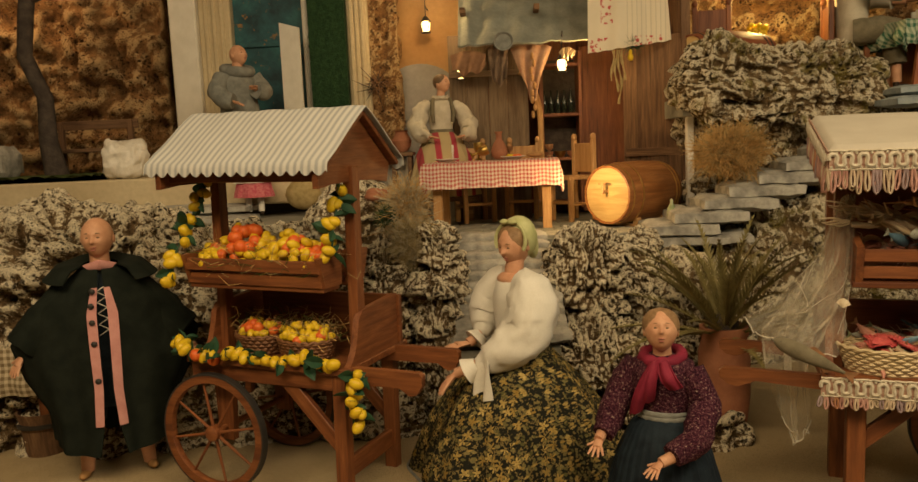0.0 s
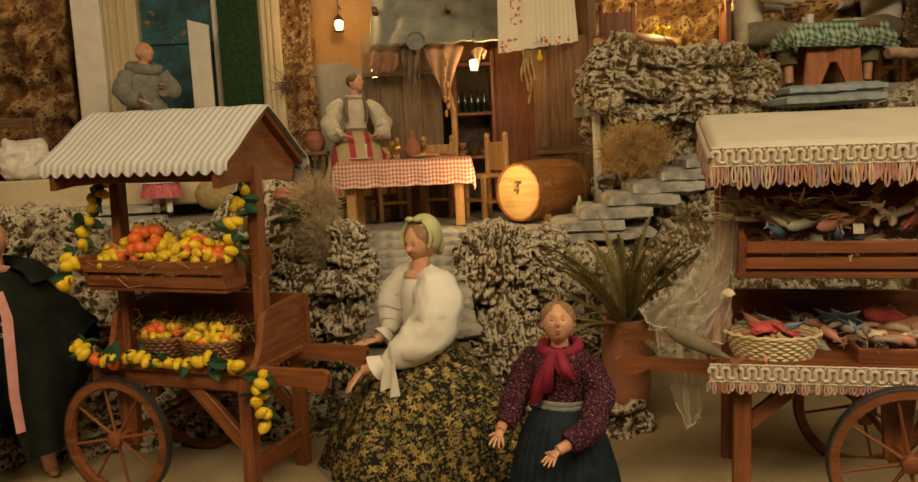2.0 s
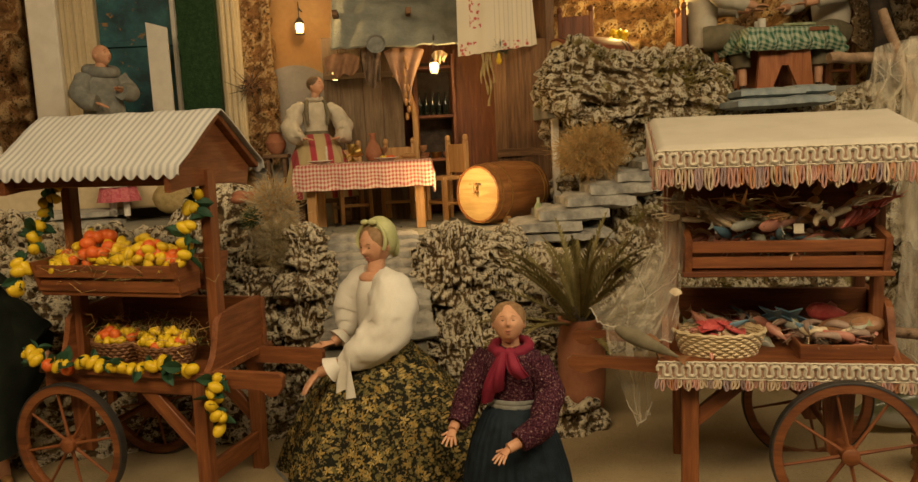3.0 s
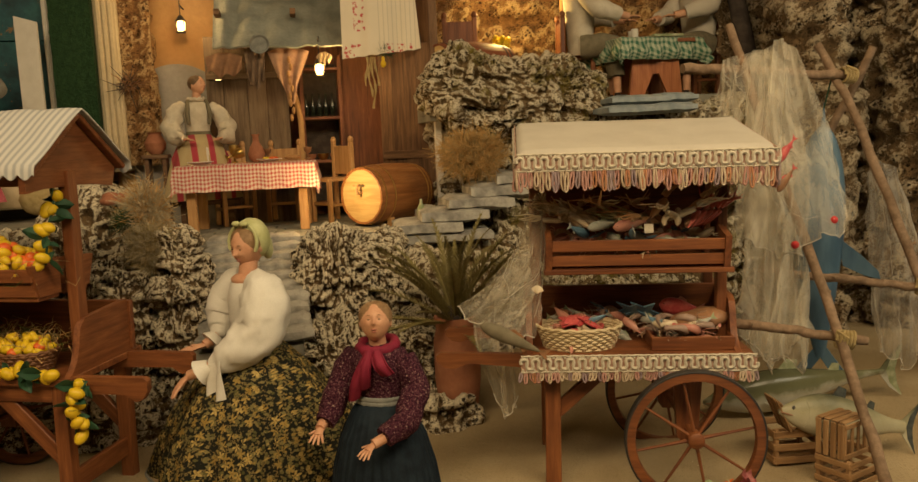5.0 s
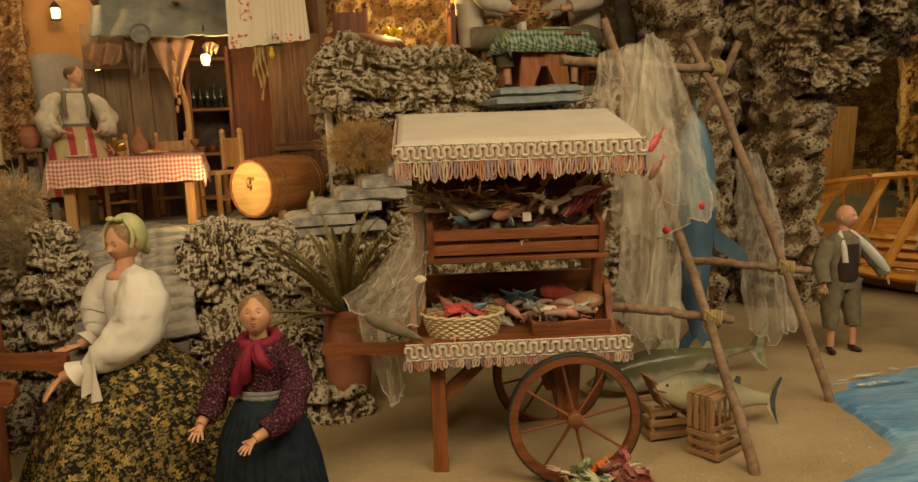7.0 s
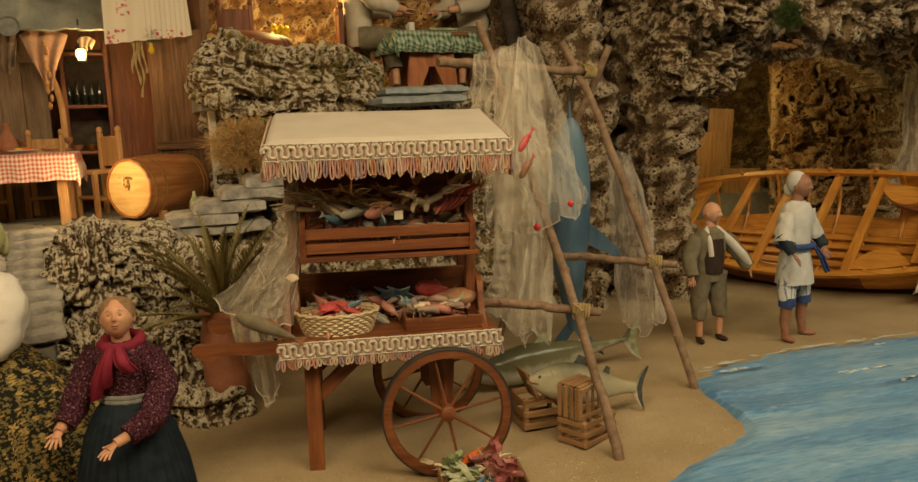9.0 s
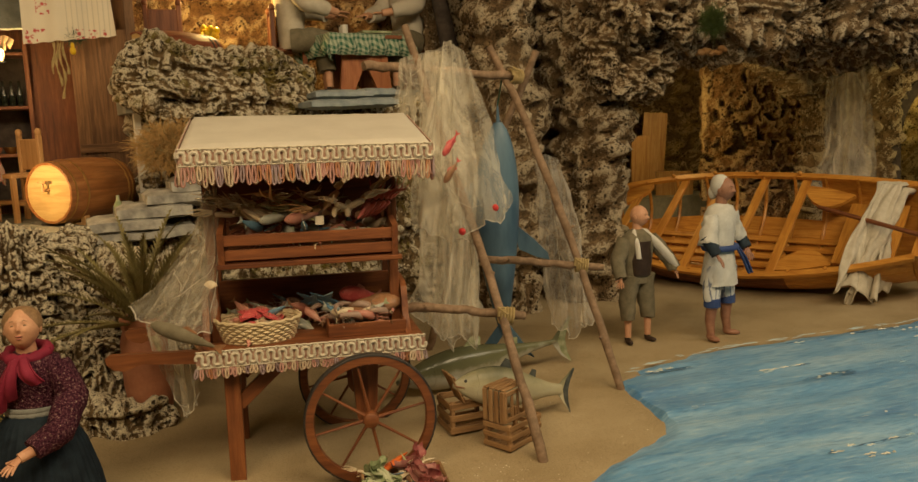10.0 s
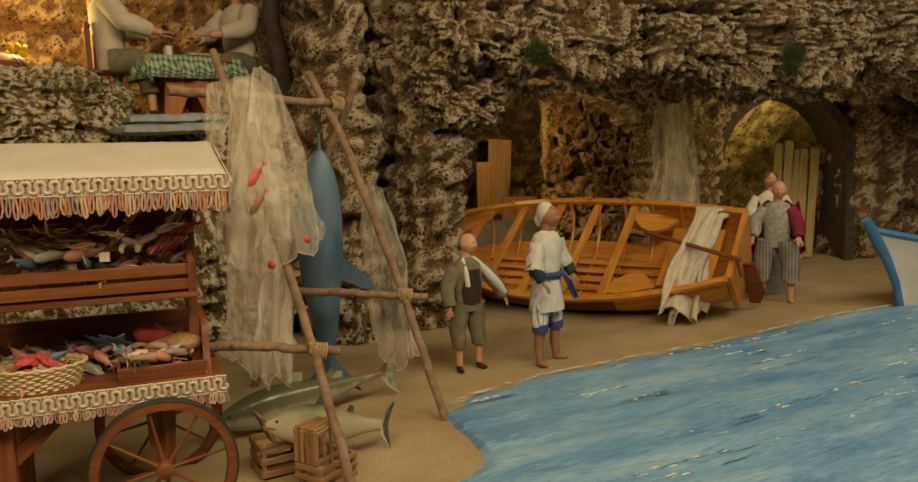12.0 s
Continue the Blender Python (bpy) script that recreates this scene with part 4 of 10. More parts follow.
# The stair of grey slabs up to the upper terrace.
stair = [((0.652 + 0.083 * k, 2.475 + 0.006 * k, 0.432 + 0.0345 * k), (0.215, 0.20, 0.052), -3 + (k * 7) % 5) for k in range(9)]
slabs("stairs", "grey-painted stone slab stairs climbing beside the tavern", stair, SLATE, 40)
slabs("stair_foot", "grey stone slabs at the foot of the stairs", [((0.66, 2.47, 0.396), (0.24, 0.19, 0.036), 2), ((0.80, 2.475, 0.398), (0.12, 0.18, 0.034), -3)], SLATE, 60)
slabs("terrace_slabs", "blue-grey slabs at the upper terrace's edge", [((1.33, 2.36, 0.775), (0.24, 0.12, 0.032), 4), ((1.45, 2.36, 0.778), (0.14, 0.13, 0.032), -6), ((1.35, 2.40, 0.808), (0.20, 0.12, 0.030), -3), ((1.48, 2.40, 0.812), (0.13, 0.11, 0.030), 5)], BLUESLATE, 70, rough=0.0015)
# The steps up between the rocks to the tavern.
rise = []
for k in range(10):
    y = 1.865 + 0.058 * k
    x = 0.128 - 0.002 * k
    rise.append(((x - 0.06, y, 0.255 + 0.0195 * k), (0.15, 0.085, 0.034), -3 + (k * 5) % 7))
    rise.append(((x + 0.07, y + 0.01, 0.253 + 0.0195 * k), (0.13, 0.085, 0.034), 4 - (k * 3) % 8))
slabs("rock_steps", "worn grey stone steps between the tufa rocks", rise, SLATE, 80)
single("step_core", Form().add([(-0.02, 1.85, -0.02), (0.24, 1.85, -0.02), (0.24, 2.5, -0.02), (-0.02, 2.5, -0.02), (-0.02, 1.85, 0.225), (0.24, 1.85, 0.225), (0.24, 2.5, 0.42), (-0.02, 2.5, 0.42)], [(0, 1, 5, 4), (1, 2, 6, 5), (2, 3, 7, 6), (3, 0, 4, 7), (4, 5, 6, 7), (3, 2, 1, 0)]), PAVE, "stone-coloured core under the steps", "step", kind="structure")


def tavern_floor():
    floor = single("tavern_floor", Form().box((0.22, 2.95, 0.40), (1.06, 1.10, 0.04)), PAVE, "grey paved floor of the tavern", "floor", kind="structure")
    rnd = random.Random(5)
    shapes = [slab_form((0.11, 0.075, 0.012), 200 + k, 0.002).mesh("paver", PAVE, 50) for k in range(5)]
    for i in range(9):
        for j in range(6):
            m = Matrix.Translation((-0.24 + 0.116 * i + 0.03 * (j % 2), 2.46 + 0.08 * j, 0.424)) @ Matrix.Rotation(rnd.uniform(-0.06, 0.06), 4, "Z")
            part("paver", shapes[rnd.randrange(5)], None, floor, at=m)


tavern_floor()
single("left_terrace", Form().box((-1.55, 3.0, 0.60), (2.1, 0.86, 0.10), bevel=0.006), STUCCO, "cream plinth of the house terrace", "terrace", kind="structure")
slabs("low_steps", "smooth grey steps below the cream plinth", [((-0.95, 2.50, 0.545), (0.55, 0.14, 0.03), 0), ((-0.90, 2.44, 0.515), (0.50, 0.12, 0.03), 0)], SLATE, 120)
single("terrace_fill", Form().box((-1.43, 2.50, 0.27), (2.5, 0.5, 0.48), bevel=0.01), PAVE, "stone-coloured bank below the terrace", "bank", kind="structure")
single("grass_strip", Form().sheet(np.stack(np.meshgrid(np.linspace(-2.6, -1.25, 60), np.linspace(2.62, 3.3, 40)) + [np.full((40, 60), 0.662)], -1) + np.random.RandomState(3).rand(40, 60, 3) * [0, 0, 0.012]), MOSSGREEN, "thin green moss on the house terrace", "moss", kind="stuff")


def house():
    y = 3.22
    for nm, x0, x1, mt, yy, lab in (("pilaster", -1.185, -1.075, WHITE, y, "white pilaster of the house"), ("wall_house", -1.075, -0.945, STUCCO, y + 0.03, "cream stucco house wall"), ("door_post", -0.645, -0.622, WHITE, y - 0.01, "thin white door post"), ("wall_house", -0.47, -0.385, STUCCO, y, "cream stucco house wall")):
        f = Form().box(((x0 + x1) / 2, yy + 0.05, 1.20), (x1 - x0, 0.12, 1.12), bevel=0.006)
        if nm == "pilaster":
            f.box(((x0 + x1) / 2, yy + 0.04, 0.66), (x1 - x0 + 0.03, 0.15, 0.04))
        if mt is STUCCO:
            for k in range(3):
                f.box((x0 + (x1 - x0) * (0.25 + 0.25 * k), yy - 0.012, 1.20), (0.018, 0.012, 1.1), bevel=0.004)
        single(nm, f, mt, lab, "wall", kind="structure")
    door = thing("door_1", "teal painted door with gold flecks", "door", kind="structure")
    part("leaf", Form().box((-0.795, 3.30, 1.16), (0.31, 0.03, 1.02)), TEAL, door)
    for z in (0.80, 1.16, 1.52):
        part("rail", Form().box((-0.795, 3.28, z), (0.27, 0.014, 0.02)), TEAL, door)
    single("house_back", Form().box((-0.75, 3.42, 1.2), (0.95, 0.05, 1.2)), STUCCO, "plain house wall behind the door", "wall", kind="structure")
    f = Form().add([(-0.705, 3.08, 0.655), (-0.625, 3.06, 0.655), (-0.625, 3.06, 1.185), (-0.705, 3.08, 1.21), (-0.705, 3.095, 0.655), (-0.625, 3.075, 0.655), (-0.625, 3.075, 1.185), (-0.705, 3.095, 1.21)], [(0, 1, 2, 3), (5, 4, 7, 6), (1, 5, 6, 2), (4, 0, 3, 7), (3, 2, 6, 7), (0, 4, 5, 1)])
    single("white_board", f, WHITE, "plain white painted board standing by the door", "board")
    n = 46
    xs, zs = np.linspace(-0.612, -0.468, 24), np.linspace(0.655, 1.75, 150)
    x, z = np.meshgrid(xs, zs)
    p = np.stack([x, np.full_like(x, 3.16), z], -1)
    p[..., 1] += 0.003 * fbm(p.reshape(-1, 3) * 70, 3).reshape(x.shape)
    single("hedge", Form().sheet(p, 0.010).box((-0.54, 3.20, 1.2025), (0.142, 0.05, 1.094)), HEDGE, "dense dark green clipped hedge panel", "hedge")


house()
rock_face("stone_panel", [(-0.392, 3.24), (-0.268, 3.24)], 0.66, 1.75, 0.010, 51, ROCK_WARM, "reddish rubble panel beside the tavern", 0.02, 16, depth=0.05)


def tavern_walls():
    n = 40
    xs, zs = np.linspace(-0.46, 0.06, 60), np.linspace(0.40, 1.75, 110)
    x, z = np.meshgrid(xs, zs)
    p = np.stack([x, 3.34 + 0 * x, z], -1)
    # slightly uneven plaster
    p[..., 1] += 0.006 * fbm(p.reshape(-1, 3) * 7, 3).reshape(x.shape)
    single("wall_tavern", Form().sheet(p, 0.04), OCHRE, "ochre plastered tavern wall with an arched niche", "wall", kind="structure")
    a = np.linspace(0, math.pi, 30)
    pr = [(-0.20 + 0.19 * math.cos(t), 3.315, 0.87 + 0.185 * math.sin(t)) for t in a]
    vs = [(x, y, z) for x, y, z in pr] + [(-0.390, 3.315, 0.42), (-0.010, 3.315, 0.42)]
    k = len(vs)
    vs += [(x, y + 0.02, z) for x, y, z in vs]
    fs = [tuple(range(k)), tuple(range(2 * k - 1, k - 1, -1))] + [(i, (i + 1) % k, (i + 1) % k + k, i + k) for i in range(k)]
    single("niche", Form().add(vs, [f[::-1] for f in fs]), GREYPLASTER, "grey plaster back of the arched niche", "wall", kind="structure")
    wall = thing("wall_planks", "weathered brown plank wall of the tavern", "wall", kind="structure")
    rnd = random.Random(9)
    for k, w in enumerate((0.062, 0.085, 0.070, 0.078)):
        x = -0.035 + (0.0, 0.075, 0.154, 0.229)[k]
        part("plank", Form().box((x, 3.10 + rnd.uniform(-0.004, 0.004), 0.775 + rnd.uniform(-0.008, 0.008)), (w, 0.018, 0.71)), GREYPLANK, wall)
    for z in (0.60, 0.98):
        part("batten", Form().box((0.07, 3.084, z), (0.27, 0.012, 0.022)), GREYPLANK_X, wall)
    # rounded plaster edge of the doorway beside the planks
    a = [(0.275 - 0.085 * (1 - math.cos(t)), 3.06, 0.78 + 0.20 * math.sin(t)) for t in np.linspace(0, 1.45, 14)]
    single("door_arch", Form().tube([(0.275, 3.06, 0.43)] + a, 0.011, 10), OCHRE, "worn tan plaster edge of the arched doorway", "arch", kind="structure")
    right = thing("wall_planks", "dark brown plank wall beside the barrel", "wall", kind="structure")
    for k in range(4):
        m = Matrix.Translation((0.60 + 0.042 * k, 2.96 - 0.045 * k, 0.73)) @ Matrix.Rotation(radians(-42), 4, "Z")
        part("plank", Form().box((0, 0, 0), (0.060, 0.018, 0.66 + rnd.uniform(-0.02, 0.02))), O_Z, right, at=m)
    m = Matrix.Translation((0.66, 2.88, 0.66)) @ Matrix.Rotation(radians(-42), 4, "Z")
    part("batten", Form().box((0, 0, 0), (0.22, 0.012, 0.03)), O_X, right, at=m)
    single("wall_back", Form().box((0.42, 3.36, 0.9), (0.85, 0.03, 1.4)), W_Z, "red-brown boarded back wall of the tavern", "wall", kind="structure")
    single("wall_side", Form().box((0.755, 3.06, 0.86), (0.03, 0.56, 0.9)), O_Z, "dark side wall of the tavern", "wall", kind="structure")
    single("white_post", Form().box((0.735, 2.66, 0.66), (0.022, 0.03, 0.36)), WHITE, "white painted post by the stairs", "post", kind="structure")


tavern_walls()


def cupboard():
    c = thing("cupboard", "red-brown open cupboard with bottles on its shelves", "cupboard", Matrix.Translation((0.385, 3.20, 0.455)))
    for x in (-0.10, 0.05):
        part("side", Form().box((x, 0, 0.30), (0.016, 0.14, 0.60)), W_Z, c)
    for z in (0.02, 0.19, 0.36, 0.55):
        part("shelf", Form().box((-0.025, 0, z), (0.134, 0.13, 0.012)), W_X, c)
    # Interior shade is put into the back board's near-black colour.
    part("back", Form().box((-0.025, 0.065, 0.30), (0.134, 0.008, 0.56)), TRUNK, c, "cupboard back coloured near-black for the shade inside")
    part("panel", Form().box((0.165, 0.0, 0.30), (0.215, 0.02, 0.64)), W_Z, c, "plain red-brown side panel")
    glass = plain("dark_bottle_glass", (0.012, 0.016, 0.010), (0.02, 0.024, 0.015), 40, 0.12, 0.05, 200, 0.0003, 0.5)
    bottle = None
    for k in range(5):
        m = Matrix.Translation((0.300 + 0.026 * k, 3.19 + 0.01 * (k % 2), 0.821))
        if bottle is None:
            f = Form().lathe([(0.0095, 0), (0.0105, 0.004), (0.0105, 0.052), (0.004, 0.068), (0.004, 0.088), (0.005, 0.090), (0.003, 0.092)], 14)
            bottle = single("bottle", f, glass, "dark glass wine bottle on the cupboard shelf", "bottle", m, "bottles in the cupboard")
        else:
            copy_thing(bottle, m)
    for k in range(3):
        f = Form().lathe([(0.012, 0), (0.022, 0.012), (0.024, 0.024), (0.021, 0.024), (0.012, 0.006)], 14)
        single("bowl", f, BRASS if k == 1 else CLAY, "small rounded bowl on the lower shelf", "bowl", Matrix.Translation((0.305 + 0.05 * k, 3.19, 0.651)), "bowls in the cupboard")


cupboard()


def chair(at, mats=(P_X, P_Y, P_Z), label="light pine board-backed chair", name="chair"):
    c = thing(name, label, "chair", at, "tavern chairs")
    for x in (-0.04, 0.04):
        part("leg", Form().box((x, -0.038, 0.055), (0.012, 0.012, 0.11)), mats[2], c)
        part("leg", Form().box((x, 0.038, 0.105), (0.012, 0.012, 0.21)), mats[2], c)
        part("finial", Form().egg((x, 0.038, 0.217), (0.008, 0.008, 0.010)), mats[2], c)
        part("stretcher", Form().box((x, 0, 0.045), (0.008, 0.07, 0.008)), mats[1], c)
    part("seat", Form().box((0, 0, 0.113), (0.092, 0.09, 0.010)), mats[0], c)
    part("backrest", Form().box((0, 0.038, 0.163), (0.070, 0.007, 0.076)), mats[2], c)
    part("stretcher", Form().box((0, -0.038, 0.05), (0.07, 0.008, 0.008)), mats[0], c)
    return c


first_chair = chair(Matrix.Translation((0.372, 2.86, 0.43)) @ Matrix.Rotation(radians(-58), 4, "Z") @ Matrix.Scale(1.35, 4))
copy_thing(first_chair, Matrix.Translation((0.02, 2.95, 0.43)) @ Matrix.Rotation(radians(20), 4, "Z"))
copy_thing(first_chair, Matrix.Translation((0.20, 3.02, 0.43)) @ Matrix.Rotation(radians(-10), 4, "Z"))


def cloth_over(w, d, drop, thick=0.003, wave=0.006, seed=0, n=64, m=44):
    """A square cloth lying on a table top with hanging, folded sides; its middle lies at z = 0."""
    u, v = np.meshgrid(np.linspace(-1, 1, n) * (w / 2 + drop), np.linspace(-1, 1, m) * (d / 2 + drop))
    ox, oy = np.clip(np.abs(u) - w / 2, 0, None), np.clip(np.abs(v) - d / 2, 0, None)
    x, y = np.sign(u) * np.minimum(np.abs(u), w / 2), np.sign(v) * np.minimum(np.abs(v), d / 2)
    fall = np.maximum(ox, oy) * 0.96 + np.minimum(ox, oy) * 0.25
    k = np.clip(fall / drop, 0, 1)
    fold = wave * k * (np.sin(u * 95 + seed) + np.sin(v * 80 + seed * 2) + 0.6 * np.sin((u + v) * 47))
    x = x + np.sign(u) * (ox > 0) * (0.006 + 0.12 * ox + fold)
    y = y + np.sign(v) * (oy > 0) * (0.006 + 0.12 * oy + fold)
    z = -fall + 0.0015 * fbm(np.stack([u.ravel() * 18, v.ravel() * 18, 0 * u.ravel()], 1), 2).reshape(u.shape)
    return Form().sheet(np.stack([x, y, z], -1), thick)


def tavern_table():
    at = flat_frame((0.090, 2.745), (0.998, -0.055), 0.43)
    t = thing("dining_table", "pale pine dining table in the tavern", "table", at)
    part("tabletop", Form().box((0, 0, 0.214), (0.43, 0.27, 0.016)), P_X, t)
    for x in (-0.180, 0.180):
        for y in (-0.10, 0.10):
            part("leg", Form().box((x, y, 0.103), (0.030, 0.028, 0.206)), P_Z, t)
    cl = cloth_over(0.44, 0.275, 0.088, wave=0.0028, seed=1)
    single("tablecloth", cl, GINGHAM, "red and white gingham tablecloth on the tavern table", "tablecloth", at @ Matrix.Translation((0, 0, 0.226)), sharp=60)
    top = 0.43 + 0.229
    plate = None
    for x, y in ((-0.065, 2.71), (0.16, 2.71)):
        f = Form().lathe([(0.018, 0), (0.028, 0.003), (0.043, 0.008), (0.043, 0.0095), (0.028, 0.005), (0.0, 0.004)], 28)
        single("plate", f, CERAMIC, "white ceramic plate on the gingham cloth", "plate", Matrix.Translation((x, y, top)), "plates on the table")
    f = Form()
    rnd = random.Random(3)
    for k in range(9):
        f.egg((0.16 + rnd.uniform(-0.022, 0.022), 2.71 + rnd.uniform(-0.018, 0.018), top + 0.011), (0.010, 0.006, 0.005), rnd.randrange(2), rough=0.2)
    single("food", f, [ORANGE, LEMON], "orange and yellow food on the plate", "food")
    single("jug", Form().lathe([(0.016, 0), (0.026, 0.010), (0.029, 0.028), (0.022, 0.05), (0.011, 0.068), (0.010, 0.085), (0.015, 0.095), (0.012, 0.094), (0.006, 0.08)], 22), CLAY, "terracotta wine jug on the table", "jug", Matrix.Translation((0.115, 2.79, top)))
    for x, y, tilt in ((0.045, 2.73, 0), (0.02, 2.70, 70)):
        m = Matrix.Translation((x, y, top + (0.016 if tilt else 0))) @ Matrix.Rotation(radians(tilt), 4, "Y")
        single("goblet", Form().lathe([(0.014, 0), (0.012, 0.003), (0.004, 0.008), (0.004, 0.022), (0.014, 0.032), (0.018, 0.048), (0.017, 0.060), (0.014, 0.058), (0.012, 0.036)], 18), BRASS, "aged brass goblet on the table", "goblet", m, "goblets on the table")
    single("bread", Form().egg((0, 0, 0.011), (0.028, 0.015, 0.012), rough=0.25), LEATHER, "small brown loaf on the table", "bread", Matrix.Translation((0.235, 2.76, top)))
    single("candlestick", Form().lathe([(0.010, 0), (0.010, 0.004), (0.003, 0.008), (0.003, 0.03), (0.006, 0.034), (0.004, 0.036), (0.004, 0.055), (0.001, 0.057)], 12), CERAMIC, "small white candle on the table", "candle", Matrix.Translation((-0.045, 2.76, top)))
    for x in (0.06, 0.20):
        f = Form().lathe([(0.012, 0), (0.013, 0.004), (0.003, 0.007), (0.003, 0.02), (0.013, 0.03), (0.015, 0.044), (0.013, 0.043), (0.010, 0.031)], 14)
        single("cup", f, BROWNISH, "dark glazed cup on the table", "cup", Matrix.Translation((x + 0.09, 2.83, top)), "cups on the table")


tavern_table()


BARREL_HEAD = wood("barrel_head", (0.46, 0.29, 0.10), (0.60, 0.42, 0.17), (0.68, 0.50, 0.23), grain=1)


def barrel(at, length, r0, r1, label, mats=(G_X, LEATHER)):
    b = thing("barrel", label, "barrel", at, "barrels")
    prof = [(0.0, -length / 2 + 0.008), (r0 * 0.93, -length / 2 + 0.008), (r0 * 0.93, -length / 2), (r0, -length / 2)]
    for k in np.linspace(-1, 1, 11)[1:-1]:
        prof.append((r0 + (r1 - r0) * (1 - k * k), k * length / 2))
    prof += [(r0, length / 2), (r0 * 0.93, length / 2), (r0 * 0.93, length / 2 - 0.008), (0.0, length / 2 - 0.008)]
    turn = Matrix.Rotation(radians(90), 4, "Y")
    staves = 16
    part("head", Form().lathe([(0.0, -length / 2 + 0.0035), (r0 * 0.925, -length / 2 + 0.0035), (r0 * 0.925, -length / 2 + 0.007), (0.0, -length / 2 + 0.007)], 48, at=turn), BARREL_HEAD, b, "pale wooden barrel head")
    part("body", Form().lathe(prof, 64, at=turn, fold=lambda a, k: 1 - 0.014 * (np.abs(np.sin(a * staves / 2)) < 0.12)), mats[0], b)
    for k in (-0.86, -0.55, 0.74, 0.88):
        rr = r0 + (r1 - r0) * (1 - k * k) + 0.0012
        part("hoop", Form().lathe([(rr - 0.003, k * length / 2 - 0.003), (rr, k * length / 2 - 0.003), (rr, k * length / 2 + 0.003), (rr - 0.003, k * length / 2 + 0.003)], 48, at=turn), mats[1], b)
    return b


def tavern_barrel():
    at = Matrix.Translation((0.552, 2.665, 0.533)) @ Matrix.Rotation(radians(42), 4, "Z")
    b = barrel(at, 0.27, 0.094, 0.103, "varnished wooden wine barrel lying on its side", (wood("barrel_stave", (0.20, 0.075, 0.022), (0.33, 0.135, 0.042), (0.42, 0.19, 0.065), rough=0.3), plain("gilt_hoop", (0.60, 0.36, 0.12), (0.70, 0.45, 0.17), 40, 0.3, 0.2, 200, Metallic=0.8)))
    part("tap", Form().tube([(-0.110, 0, 0.01), (-0.150, 0, 0.01)], [0.006, 0.005], 10).tube([(-0.154, 0, 0.004), (-0.154, 0, 0.034)], 0.004, 8).box((-0.154, 0, 0.036), (0.008, 0.03, 0.008)), P_X, b, "pale wooden tap")
    c = thing("barrel_cradle", "small wooden cradle under the barrel", "cradle", at @ Matrix.Translation((0, 0, -0.112)))
    for x in (-0.06, 0.07):
        part("chock", Form().box((x, 0, 0.008), (0.02, 0.13, 0.012)).box((x, -0.06, 0.020), (0.02, 0.02, 0.03)).box((x, 0.06, 0.020), (0.02, 0.02, 0.03)), P_Y, c)
    single("small_bottle", Form().lathe([(0.012, 0), (0.014, 0.01), (0.013, 0.03), (0.005, 0.045), (0.005, 0.058), (0.003, 0.058)], 14), GREENISH, "little green glass bottle on the stair", "bottle", Matrix.Translation((0.64, 2.50, 0.459)))


tavern_barrel()


def lantern(place, drop):
    l = thing("lantern", "lit iron lantern hanging on a short chain", "lantern", Matrix.Translation(place) @ Matrix.Scale(1.3, 4), "lit lanterns")
    part("chain", Form().tube([(0, 0, 0.03), (0, 0, 0.03 + drop)], 0.0015, 6), IRON, l)
    part("cap", Form().lathe([(0.017, 0.016), (0.012, 0.022), (0.005, 0.032), (0.002, 0.034)], 8), IRON, l)
    part("base", Form().lathe([(0.014, -0.018), (0.014, -0.014), (0.002, -0.014)], 8), IRON, l)
    part("glass", Form().lathe([(0.010, -0.014), (0.0125, 0.0), (0.0125, 0.012), (0.010, 0.016)], 8), GLOW, l, "glowing warm glass")
    for k in range(4):
        a = math.pi / 4 + k * math.pi / 2
        part("bar", Form().tube([(0.0135 * math.cos(a), 0.0135 * math.sin(a), -0.015), (0.0135 * math.cos(a), 0.0135 * math.sin(a), 0.018)], 0.0012, 5), IRON, l)


for at, drop in (((-0.155, 3.22, 1.185), 0.05), ((-0.02, 3.10, 0.985), 0.03), ((0.355, 2.98, 0.985), 0.05)):
    lantern(at, drop)
for a, b in (((-0.155, 3.22, 1.265), (-0.155, 3.34, 1.27)), ((-0.02, 3.10, 1.045), (0.0, 3.34, 1.05)), ((0.355, 2.98, 1.065), (0.355, 2.93, 1.10))):
    single("bracket", Form().tube([a, b], 0.003, 6), IRON, "small iron lantern bracket", "bracket")


